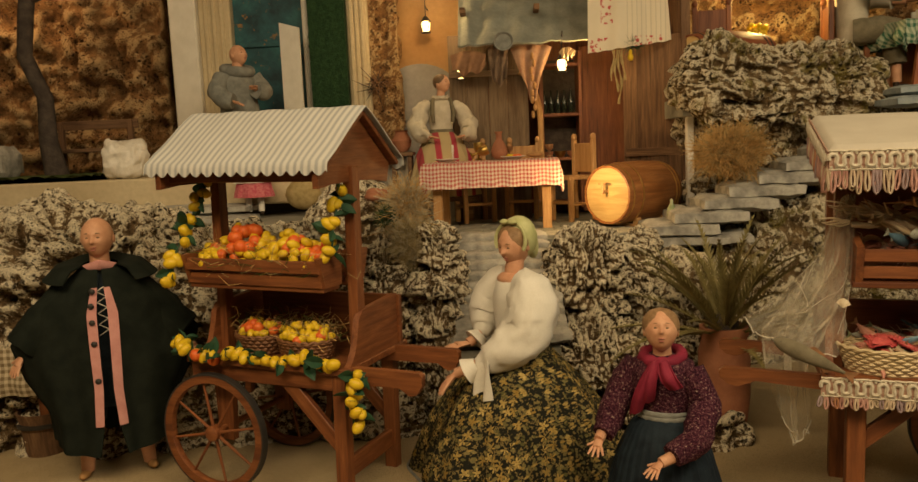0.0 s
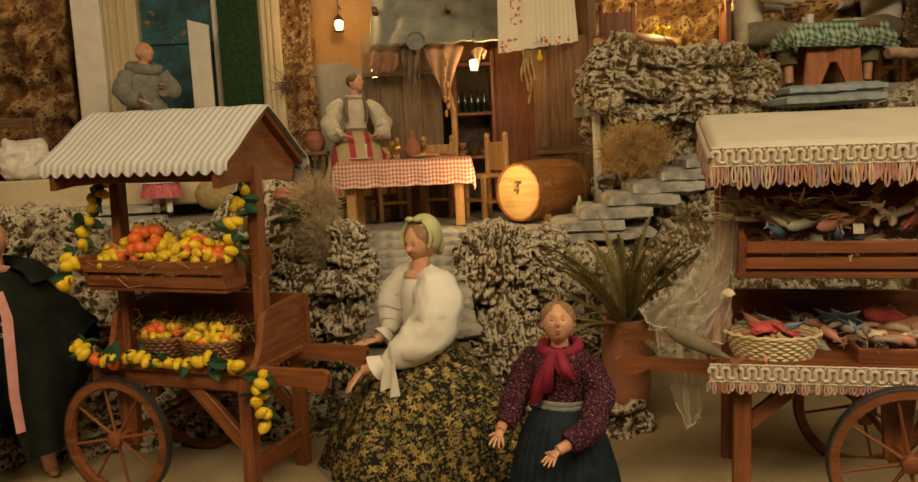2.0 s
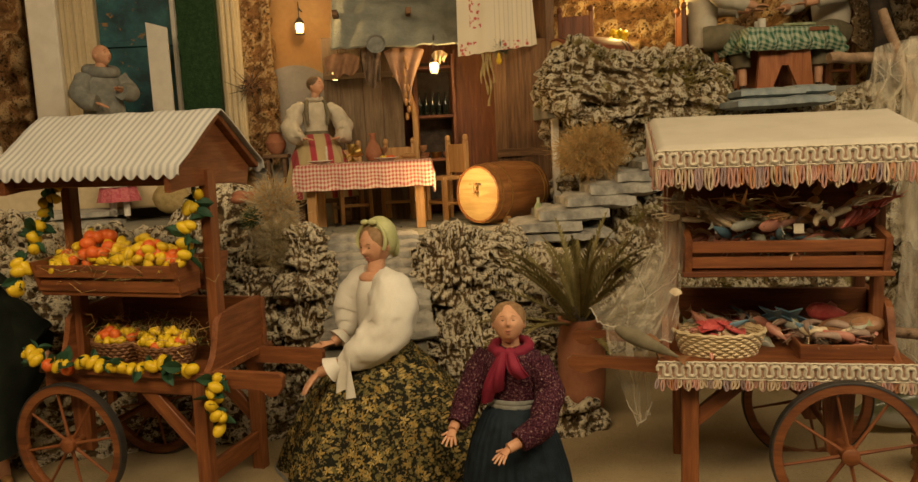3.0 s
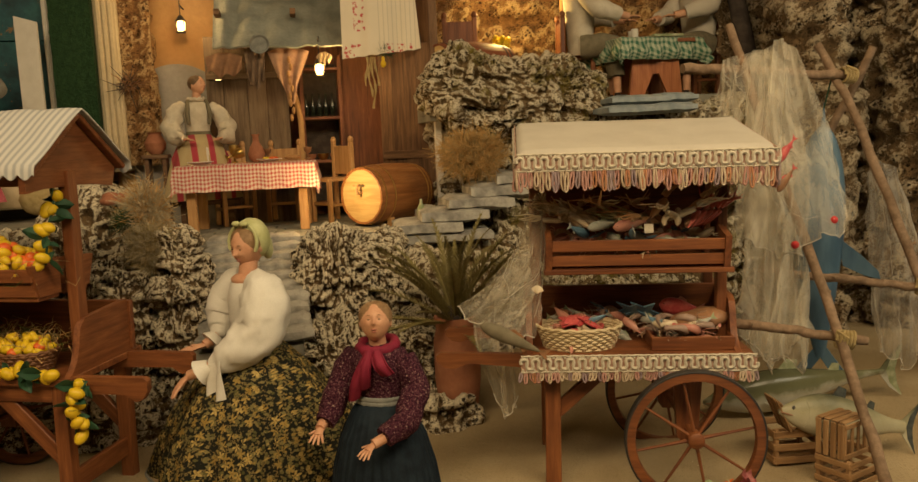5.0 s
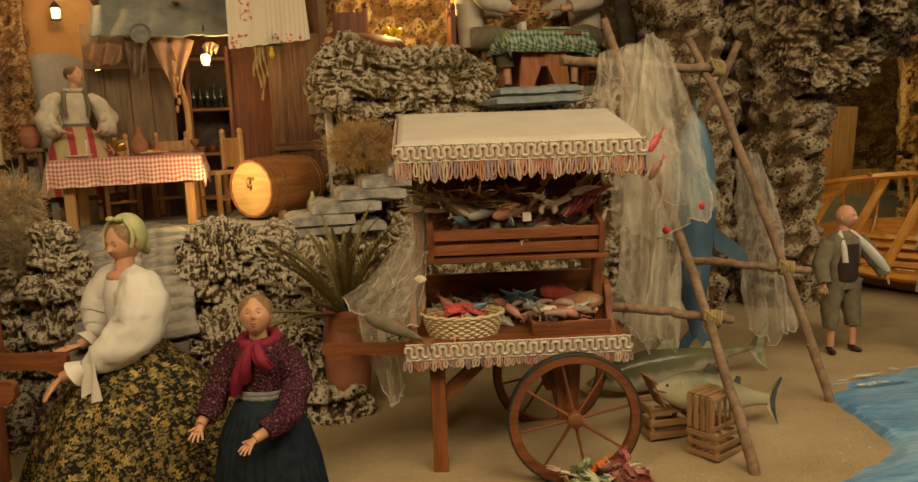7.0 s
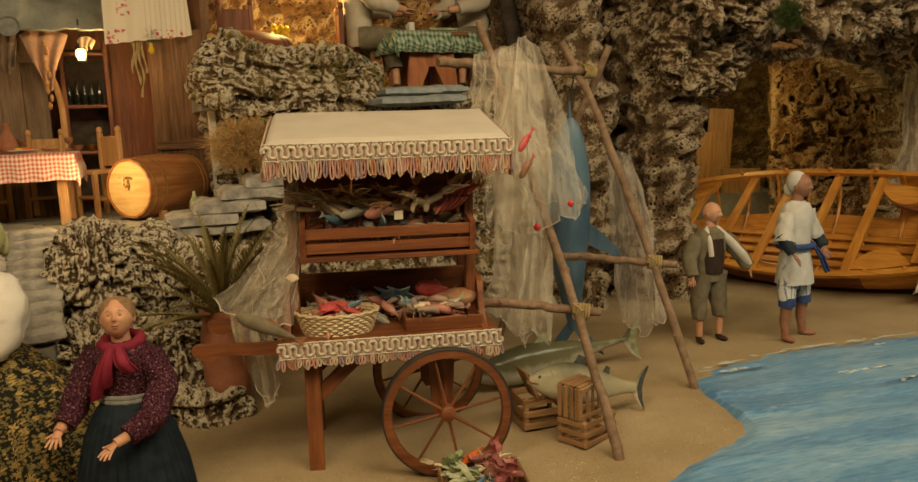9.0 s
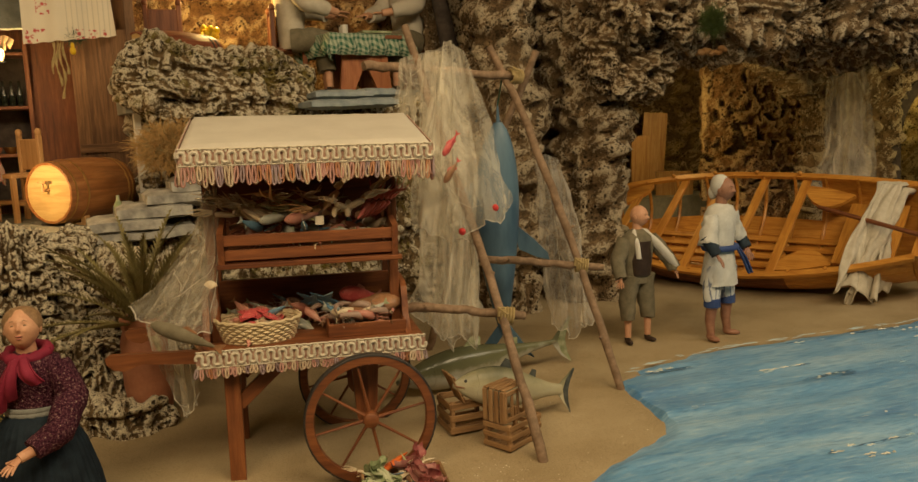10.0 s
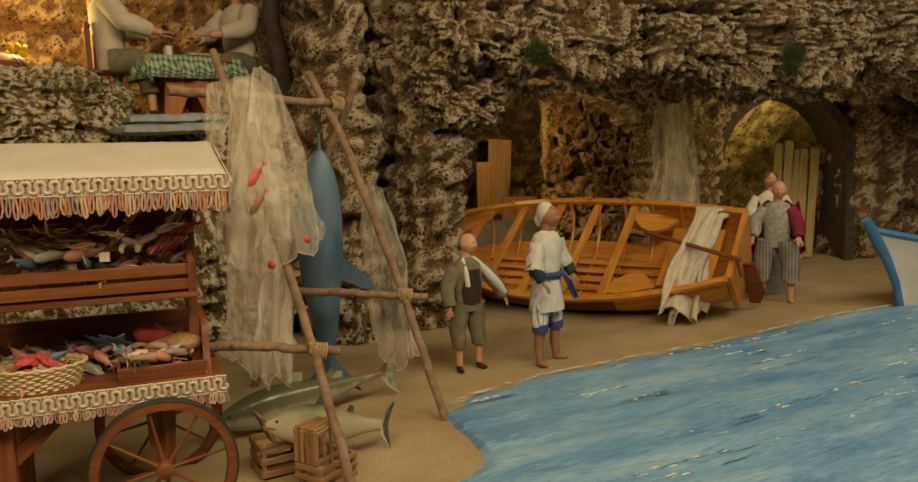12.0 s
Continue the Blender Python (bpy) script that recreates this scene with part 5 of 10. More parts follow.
def awning():
    xs, ts = np.linspace(-0.02, 0.50, 60), np.linspace(0, 1, 26)
    x, t = np.meshgrid(xs, ts)
    y = 3.30 - 0.36 * t
    z = 1.36 - 0.30 * t ** 1.3
    p = np.stack([x, y, z], -1)
    p[..., 2] += 0.003 * np.sin(x * 60 + 2 * t) * t + 0.010 * fbm(p.reshape(-1, 3) * 14, 4).reshape(x.shape)
    p[..., 1] += 0.006 * np.sin(x * 70 + 3 * t + 2 * np.sin(x * 17)) * (0.3 + 0.7 * t)
    b = thing("awning", "weathered grey-green canvas awning over the tavern", "awning")
    part("canvas", Form().sheet(p, 0.008), RAG, b)
    for x in (0.0, 0.27, 0.54):
        part("beam", Form().box((x, 3.15, 1.20), (0.02, 0.36, 0.02)), O_X, b, "rough wooden beam")
    # brown rags and strings of sausages
    rnd = random.Random(4)
    for x0, z0, ln, w, tip, tone in ((0.015, 1.055, 0.085, 0.13, 0.9, ("rust_brown_rag", (0.20, 0.105, 0.055), (0.30, 0.165, 0.09))), (0.125, 1.075, 0.15, 0.075, 0.75, ("dark_brown_rag", (0.13, 0.085, 0.055), (0.21, 0.145, 0.095))), (0.245, 1.070, 0.21, 0.15, 0.25, ("tan_rag", (0.33, 0.19, 0.115), (0.44, 0.27, 0.17))), (0.375, 1.05, 0.045, 0.06, 0.6, ("pale_tan_rag", (0.42, 0.30, 0.17), (0.52, 0.38, 0.23)))):
        u, v = np.meshgrid(np.linspace(-1, 1, 26), np.linspace(0, 1, 26))
        g = np.stack([x0 + u * w / 2 * (1 - (1 - tip) * v), 2.96 + 0.008 * np.sin(u * 9 + v * 4 + x0 * 40) * (0.4 + v) + 0.02 * (1 - v), z0 - v * ln * (1 - 0.22 * u * u) - 0.016 * np.abs(u) ** 2 * (1 - v) + 0.008 * np.sin(u * 7 + x0 * 30) * v], -1)
        single("rag", Form().sheet(g, 0.002), plain(*tone, 30, 0.95, 0.5, 200), "worn brown cloth hanging below the awning", "rag", group="hanging rags", sharp=70)
    single("pan", Form().lathe([(0.0, 0.0), (0.030, 0.002), (0.036, 0.014), (0.033, 0.014), (0.028, 0.005), (0.0, 0.004)], 24), GREYCLOTH, "grey tin pan hung under the awning", "pan", Matrix.Translation((0.145, 2.94, 1.075)) @ Matrix.Rotation(radians(80), 4, "X"))
    f = Form()
    for k in range(9):
        f.egg((0.245 + 0.006 * math.sin(k * 2), 2.93, 1.02 - 0.026 * k), (0.007, 0.007, 0.014), 0, seg=8, rows=6)
    single("sausages", f, LEATHER, "string of brownish sausages hanging by the cupboard", "sausages")
    f = Form()
    for s in range(4):
        pts = [(0.515 + 0.012 * s + 0.006 * math.sin(q * 0.9 + s), 2.82, 1.03 - 0.02 * q) for q in range(int(7 + 2.2 * (s % 3)))]
        f.tube(pts, [0.004 * (1 + 0.5 * math.sin(q * 1.9 + s)) for q in range(len(pts))], 6)
    single("garlic_string", f, STRAW, "twisted straw string of garlic below the cloth", "garlic")
    single("gourd", Form().egg((0.575, 2.81, 0.985), (0.010, 0.010, 0.013)).egg((0.575, 2.81, 1.002), (0.006, 0.006, 0.010)), LEMON, "small yellow gourd hanging on a string", "gourd")


awning()


def hung_cloth():
    u, v = np.meshgrid(np.linspace(0, 1, 60), np.linspace(0, 1, 40))
    x = 0.435 + 0.255 * u + 0.012 * (v - 0.5) * (u - 0.5) + 0.02 * v * u
    y = 2.81 + 0.003 * np.sin(u * 26 + v * 2) * (0.4 + v) + 0.006 * np.sin(u * 9 + v)
    z = 1.40 - 0.395 * v + 0.03 * u * v + 0.0015 * np.sin(u * 40) * v
    n = Nodes("embroidered_linen")
    flower = n.ramp(n.cells(62, co=n.stretch((1, 0.3, 1))), [(0.34, 1), (0.48, 0)])
    sx, sz = n.axis(0), n.axis(2)
    band = n.math("MULTIPLY", n.math("LESS_THAN", n.math("ABSOLUTE", n.math("SUBTRACT", sx, 0.497)), 0.02), n.math("GREATER_THAN", sz, 1.10))
    low = n.math("MULTIPLY", n.math("LESS_THAN", sz, 1.055), n.math("GREATER_THAN", n.noise(9, 2), 0.52))
    mask = n.math("MULTIPLY", n.math("MAXIMUM", band, low), n.math("MULTIPLY", flower, n.ramp(n.noise(90, 2), [(0.38, 0), (0.48, 1)])))
    stripe = n.math("MULTIPLY", n.math("LESS_THAN", n.math("FRACT", n.math("MULTIPLY", sx, 62)), 0.22), n.math("GREATER_THAN", sx, 0.56))
    c = n.mix(n.noise(10, 3), (0.62, 0.55, 0.42), (0.72, 0.65, 0.51))
    c = n.mix(n.math("MULTIPLY", stripe, 0.35), c, (0.34, 0.32, 0.24))
    c = n.mix(n.math("MULTIPLY", mask, 0.9), c, (0.45, 0.04, 0.05))
    single("hanging_cloth", Form().sheet(np.stack([x, y, z], -1), 0.0015), n.done(c, 0.9, n.bump(n.noise(700, 2), 0.3, 0.0006), spec=0.1), "cream linen cloth with red embroidery hung before the tavern", "cloth")
    single("cloth_rail", Form().tube([(0.40, 2.815, 1.405), (0.74, 2.815, 1.405)], 0.006, 8), O_X, "wooden rail carrying the embroidered cloth", "rail")


hung_cloth()


REDBOARD = wood("terracotta_board", (0.24, 0.075, 0.025), (0.40, 0.14, 0.048), (0.46, 0.18, 0.065), grain=2)


def upper_terrace():
    at = Matrix.Translation((1.575, 2.80, 0.832))
    t = thing("table", "red-stained table with arched plank ends", "table", at)
    part("tabletop", Form().box((0, 0, 0.205), (0.30, 0.20, 0.014)), W_X, t)
    for y in (-0.075, 0.075):
        vs = [(-0.105, 0), (-0.05, 0), (-0.012, 0.085), (0.012, 0.085), (0.05, 0), (0.105, 0), (0.085, 0.2), (-0.085, 0.2)]
        a = [(x, y - 0.007, z) for x, z in vs] + [(x, y + 0.007, z) for x, z in vs]
        fs = [(0, 1, 2, 7), (2, 3, 6, 7), (3, 4, 5, 6), (15, 10, 9, 8), (15, 14, 11, 10), (14, 13, 12, 11)]
        fs += [(i, (i + 1) % 8, (i + 1) % 8 + 8, i + 8)[::-1] for i in range(8)]
        part("end_panel", Form().add(a, fs), REDBOARD, t, "terracotta-painted end board")
    single("tablecloth", cloth_over(0.34, 0.21, 0.085, wave=0.012, seed=4), GREENCHECK, "green checked tablecloth, rumpled over the table", "tablecloth", at @ Matrix.Translation((0, 0, 0.216)) @ Matrix.Rotation(radians(8), 4, "Z"), sharp=60)
    z = 0.832 + 0.222
    single("tray", Form().box((1.64, 2.78, z + 0.006), (0.12, 0.08, 0.010)), GREENISH, "green tray on the checked cloth", "tray")
    for x, y in ((1.52, 2.78), (1.535, 2.84)):
        single("mug", Form().lathe([(0.013, 0), (0.014, 0.002), (0.014, 0.034), (0.012, 0.034), (0.011, 0.006)], 14), CERAMIC, "pale ceramic mug on the table", "mug", Matrix.Translation((x, y, z)), "mugs on the table")
    red = (W_X, W_Y, W_Z)
    c = chair(Matrix.Translation((1.335, 2.92, 0.832)) @ Matrix.Rotation(radians(80), 4, "Z") @ Matrix.Scale(1.5, 4), red, "red-stained pine board-backed chair at the checked table", "chair")
    c2 = chair(Matrix.Translation((1.845, 2.92, 0.832)) @ Matrix.Rotation(radians(-80), 4, "Z") @ Matrix.Scale(1.5, 4), red, "red-stained pine board-backed chair at the checked table", "chair")
    c3 = chair(Matrix.Translation((0.90, 3.02, 0.86)) @ Matrix.Rotation(radians(170), 4, "Z") @ Matrix.Scale(1.45, 4), red, "red-stained board-backed chair with its back to the stairs", "chair")
    barrel(Matrix.Translation((0.90, 2.82, 0.965)) @ Matrix.Rotation(radians(24), 4, "Z"), 0.30, 0.080, 0.092, "red-brown barrel lying on the upper terrace", (wood("red_barrel", (0.13, 0.035, 0.015), (0.24, 0.075, 0.03), (0.30, 0.11, 0.05)), IRON))
    single("side_table", Form().box((1.12, 3.0, 0.99), (0.22, 0.14, 0.012)).box((1.04, 3.0, 0.91), (0.02, 0.1, 0.16)).box((1.20, 3.0, 0.91), (0.02, 0.1, 0.16)), W_X, "small stained side table on the upper terrace", "table")
    single("tablecloth", cloth_over(0.22, 0.14, 0.05, seed=8), check("yellow_gingham", (0.62, 0.52, 0.28), (0.42, 0.28, 0.10), 0.014), "yellow checked cloth on the side table", "tablecloth", Matrix.Translation((1.12, 3.0, 1.0)), sharp=60)
    f = Form()
    rnd = random.Random(8)
    for k in range(26):
        f.egg((rnd.uniform(-0.03, 0.03), rnd.uniform(-0.03, 0.03), 0.05 + rnd.uniform(0, 0.04)), 0.010, 1, seg=7, rows=5, rough=0.3)
    f.lathe([(0.018, 0), (0.024, 0.02), (0.028, 0.045), (0.024, 0.045), (0.016, 0.01)], 14)
    single("flower_pot", f, [CERAMIC, LEMON], "white pot of yellow flowers on the side table", "flowers", Matrix.Translation((1.06, 3.0, 1.004)))
    single("post", Form().box((1.33, 3.02, 1.12), (0.03, 0.03, 0.60)), P_Z, "light wooden post on the upper terrace", "post", kind="structure")
    single("tree_trunk", Form().tube([(1.92, 2.72, 0.80), (1.93, 2.70, 1.0), (1.90, 2.72, 1.2), (1.94, 2.70, 1.6)], [0.05, 0.036, 0.032, 0.03], 14), TRUNK, "dark twisted trunk behind the seated figures", "tree trunk")


upper_terrace()


def left_corner():
    rnd = random.Random(2)
    f = Form()
    pts = [(-1.50, 2.86, 0.64), (-1.525, 2.86, 0.80), (-1.52, 2.86, 0.95), (-1.575, 2.85, 1.10), (-1.56, 2.85, 1.22), (-1.54, 2.85, 1.34), (-1.60, 2.84, 1.7)]
    f.tube(pts, [0.045, 0.032, 0.028, 0.027, 0.027, 0.028, 0.024], 14)
    f.tube([(-1.55, 2.85, 1.30), (-1.44, 2.85, 1.33), (-1.30, 2.84, 1.42)], [0.022, 0.018, 0.012], 10)
    single("tree_trunk", f, TRUNK, "dark bare tree trunk on the house terrace", "tree")
    b = thing("bench", "dark brown wooden bench by the rock wall", "bench", Matrix.Translation((-1.47, 3.06, 0.655)))
    part("seat", Form().box((0, 0, 0.105), (0.34, 0.10, 0.014)), O_X, b)
    part("backrest", Form().box((0, 0.05, 0.205), (0.34, 0.012, 0.035)), O_X, b)
    for x in (-0.14, 0.14):
        part("leg", Form().box((x, -0.035, 0.05), (0.02, 0.02, 0.10)), O_Z, b)
        part("leg", Form().box((x, 0.045, 0.11), (0.02, 0.02, 0.22)), O_Z, b)
    single("stone_block", slab_form((0.16, 0.14, 0.13), 7, 0.006), SLATE, "squared grey stone block under the tree", "stone block", Matrix.Translation((-1.74, 2.85, 0.72)))
    boulder("white_block", (-1.17, 2.70, 0.715), (0.135, 0.12, 0.115), 77, CERAMIC, n=30, power=6, relief=0.012, big=9, turn=20, label="crumpled white block on the cream plinth", category="block")
    t = thing("table", "small table under a brown checked cloth", "table", Matrix.Translation((-1.12, 1.93, 0)))
    part("tabletop", Form().box((0, 0, 0.268), (0.26, 0.22, 0.014)), W_X, t)
    for x in (-0.11, 0.11):
        for y in (-0.09, 0.09):
            part("leg", Form().box((x, y, 0.13), (0.022, 0.022, 0.262)), W_Z, t)
    single("tablecloth", cloth_over(0.27, 0.23, 0.125, seed=6), BROWNCHECK, "cream and brown checked tablecloth", "tablecloth", Matrix.Translation((-1.12, 1.93, 0.281)), sharp=60)
    single("plate", Form().lathe([(0.03, 0), (0.05, 0.004), (0.062, 0.012), (0.05, 0.008), (0.0, 0.006)], 28), CERAMIC, "white plate of food on the checked cloth", "plate", Matrix.Translation((-1.05, 1.90, 0.286)))
    f = Form()
    for k in range(14):
        f.egg((-1.05 + rnd.uniform(-0.035, 0.035), 1.90 + rnd.uniform(-0.03, 0.03), 0.301 + rnd.uniform(0, 0.01)), (0.013, 0.010, 0.008), rnd.randrange(3), seg=8, rows=6, rough=0.2)
    single("food", f, [ORANGE, LEMON, GREENISH], "orange and green food heaped on the plate", "food")
    w = thing("tub", "brown wooden tub on the ground", "tub", Matrix.Translation((-1.03, 1.86, 0.0)))
    part("body", Form().lathe([(0.045, 0.0), (0.056, 0.09), (0.062, 0.11), (0.056, 0.11), (0.044, 0.02), (0, 0.015)], 28), O_Z, w)
    part("hoop", Form().lathe([(0.058, 0.075), (0.0605, 0.075), (0.0615, 0.085), (0.058, 0.085)], 28), IRON, w)


left_corner()

# ---- the two market carts ----
def prism(f, outline, a, b, axis="x", mat=0):
    """A flat board of any outline: pairs in the plane across the axis, from a to b along it."""
    k = len(outline)
    put = {"x": lambda t, p: (t, p[0], p[1]), "y": lambda t, p: (p[0], t, p[1]), "z": lambda t, p: (p[0], p[1], t)}[axis]
    vs = [put(a, p) for p in outline] + [put(b, p) for p in outline]
    fs = [tuple(range(k))[::-1], tuple(range(k, 2 * k))] + [(i, (i + 1) % k, (i + 1) % k + k, i + k) for i in range(k)]
    return f.add(vs, fs)


def cart_wheel(cart, centre, radius, width=0.016):
    """Rim, dark tyre, hub and eight spokes; the axle runs along local y."""
    turn = Matrix.Translation(centre) @ Matrix.Rotation(radians(90), 4, "X")
    r, w = radius, width / 2
    wheel = part("wheel", Form().lathe([(r - 0.020, -w), (r - 0.0225, 0), (r - 0.020, w), (r - 0.003, w), (r - 0.0015, w - 0.002), (r - 0.0015, -w + 0.002), (r - 0.003, -w), (r - 0.020, -w)], 56, caps=False), W_X, cart, at=turn)
    part("tyre", Form().lathe([(r - 0.004, -w - 0.0006), (r - 0.001, -w - 0.0006), (r, -w), (r, w), (r - 0.001, w + 0.0006), (r - 0.004, w + 0.0006)], 56, caps=False), IRON, wheel, "dark worn tyre")
    part("hub", Form().lathe([(0.0, -w - 0.012), (0.007, -w - 0.012), (0.009, -w - 0.006), (0.016, -w - 0.004), (0.017, 0), (0.016, w + 0.004), (0.009, w + 0.008), (0.0, w + 0.008)], 20), W_X, wheel)
    spoke = None
    for k in range(8):
        m = Matrix.Rotation(2 * math.pi * k / 8 + 0.2, 4, "Z")
        if spoke is None:
            spoke = Form().tube([(0.012, 0, 0), (r * 0.5, 0, 0), (r - 0.02, 0, 0)], [0.0040, 0.0030, 0.0026], 8).mesh("spoke", W_X)
        part("spoke", spoke, None, wheel, at=m)
    return wheel


def lemon_mesh():
    f = Form().lathe([(0.0, -0.0168), (0.0022, -0.0162), (0.0062, -0.0138), (0.0098, -0.0085), (0.0113, -0.001), (0.0102, 0.0068), (0.0068, 0.0128), (0.0026, 0.0158), (0.0, 0.0163)], 14)
    return f.mesh("lemon", LEMON, 60)


LEMON_MESH = lemon_mesh()
ORANGE_MESH = Form().egg((0, 0, 0), (0.0145, 0.0145, 0.0138), seg=14, rows=9, rough=0.03).mesh("orange", ORANGE, 60)


def leaf_form():
    g = []
    for t in np.linspace(0, 1, 6):
        w = 0.009 * math.sin(math.pi * min(1, t * 0.92 + 0.06))
        g.append([(-w, 0.034 * t, 0.005 * t * (1 - t) * 4 + 0.003), (0, 0.034 * t, 0.004 * t), (w, 0.034 * t, 0.005 * t * (1 - t) * 4 + 0.003)])
    return Form().sheet(np.array(g), 0.0006)


LEAF_MESH = leaf_form().mesh("leaf", LEAF, 60)


def fruit(kind, place, rnd, scale=1.0, group="fruit on the cart"):
    ob = new(kind, LEMON_MESH if kind == "lemon" else ORANGE_MESH)
    e = Euler([rnd.uniform(0, 6.3) for _ in range(3)])
    ob.matrix_world = Matrix.LocRotScale(place, e, [scale * rnd.uniform(0.9, 1.1) for _ in range(3)] if kind == "lemon" else [scale * rnd.uniform(0.92, 1.08)] * 3)
    lab = "small bright yellow artificial lemon" if kind == "lemon" else "small red-orange artificial orange"
    return tagged(ob, lab + " on the fruit cart", "fruit", group)


def garland(name, at, path, lemons, rnd, oranges=()):
    """A cord with leaves and lemons tied along it."""
    g = thing(name, "garland of yellow lemons and dark green silk leaves", "garland", at, "lemon garlands")
    part("cord", Form().tube(path, 0.0022, 6), LEAF, g)
    pts = [Vector(p) for p in path]

    def on(t):
        s = t * (len(pts) - 1)
        i = min(int(s), len(pts) - 2)
        return pts[i].lerp(pts[i + 1], s - i)

    for k in range(lemons):
        c = on((k + 0.5) / lemons) + Vector([rnd.uniform(-1, 1) * q for q in (0.016, 0.010, 0.010)])
        m = Matrix.LocRotScale(c, Euler([rnd.uniform(0.4, 1.4), rnd.uniform(-1.2, 1.2), rnd.uniform(0, 6)]), [rnd.uniform(0.92, 1.12)] * 3)
        part("orange" if k in oranges else "lemon", ORANGE_MESH if k in oranges else LEMON_MESH, None, g, at=m)
    for k in range(int(lemons * 1.6)):
        m = Matrix.LocRotScale(on(rnd.random()), Euler([rnd.uniform(-1.5, 1.5), rnd.uniform(-1.5, 1.5), rnd.uniform(0, 6.3)]), [rnd.uniform(0.8, 1.35)] * 3)
        part("leaf", LEAF_MESH, None, g, at=m)
    return g


def wicker_basket(at, rx, ry, h, mat, label, rows=6, seg=44):
    """Woven rows round upright stakes, with a twisted rim."""
    b = thing("wicker_basket", label, "basket", at, "wicker baskets")
    n = 96
    for r in range(rows):
        k = (r + 0.5) / rows
        s = 0.80 + 0.20 * k
        pts = []
        for i in range(n + 1):
            a = 2 * math.pi * i / n
            w = 0.0017 * math.sin(a * seg / 2 + math.pi * r)
            pts.append(((rx * s + w) * math.cos(a), (ry * s + w) * math.sin(a), h * k))
        part("weave", Form().tube(pts, h / rows * 0.66, 6), mat, b)
    f = Form()
    for i in range(seg // 2):
        a = 2 * math.pi * i / (seg // 2)
        f.tube([(rx * 0.79 * math.cos(a), ry * 0.79 * math.sin(a), 0), (rx * math.cos(a), ry * math.sin(a), h)], 0.0016, 5)
    part("stakes", f, mat, b)
    pts = [(rx * 1.02 * math.cos(a), ry * 1.02 * math.sin(a), h + 0.0015 * math.sin(a * 20)) for a in np.linspace(0, 2 * math.pi, 80)]
    part("rim", Form().tube(pts, 0.0034, 6), mat, b)
    part("bottom", Form().lathe([(0.0, 0.002), (rx * 0.8, 0.002), (rx * 0.8, 0.005), (0.0, 0.005)], 32, squash=ry / rx), mat, b)
    return b


def straw_tuft(at, n, spread, mats, label, length=0.05, seed=0, thick=0.0007, name="straw"):
    rnd = random.Random(seed)
    f = Form()
    for k in range(n):
        p = Vector([rnd.gauss(0, s) for s in spread])
        d = Vector((rnd.uniform(-1, 1), rnd.uniform(-1, 1), rnd.uniform(-0.15, 0.7))).normalized() * length * rnd.uniform(0.4, 1)
        bend = Vector([rnd.uniform(-1, 1) * length * 0.25 for _ in range(3)])
        f.tube([p, p + d * 0.5 + bend, p + d], [thick, thick, thick * 0.5], 3, rnd.randrange(len(mats)))
    return single(name, f, mats, label, name.replace("_", " "), at, kind="stuff")


CART_A = flat_frame((-0.509, 1.617), (0.9414, -0.3373), 0.001) @ Matrix.Rotation(radians(1.0), 4, "Y")
SQUEEZE = Matrix.Diagonal((0.9355, 0.989, 1.0107, 1.0))
RND = random.Random(11)


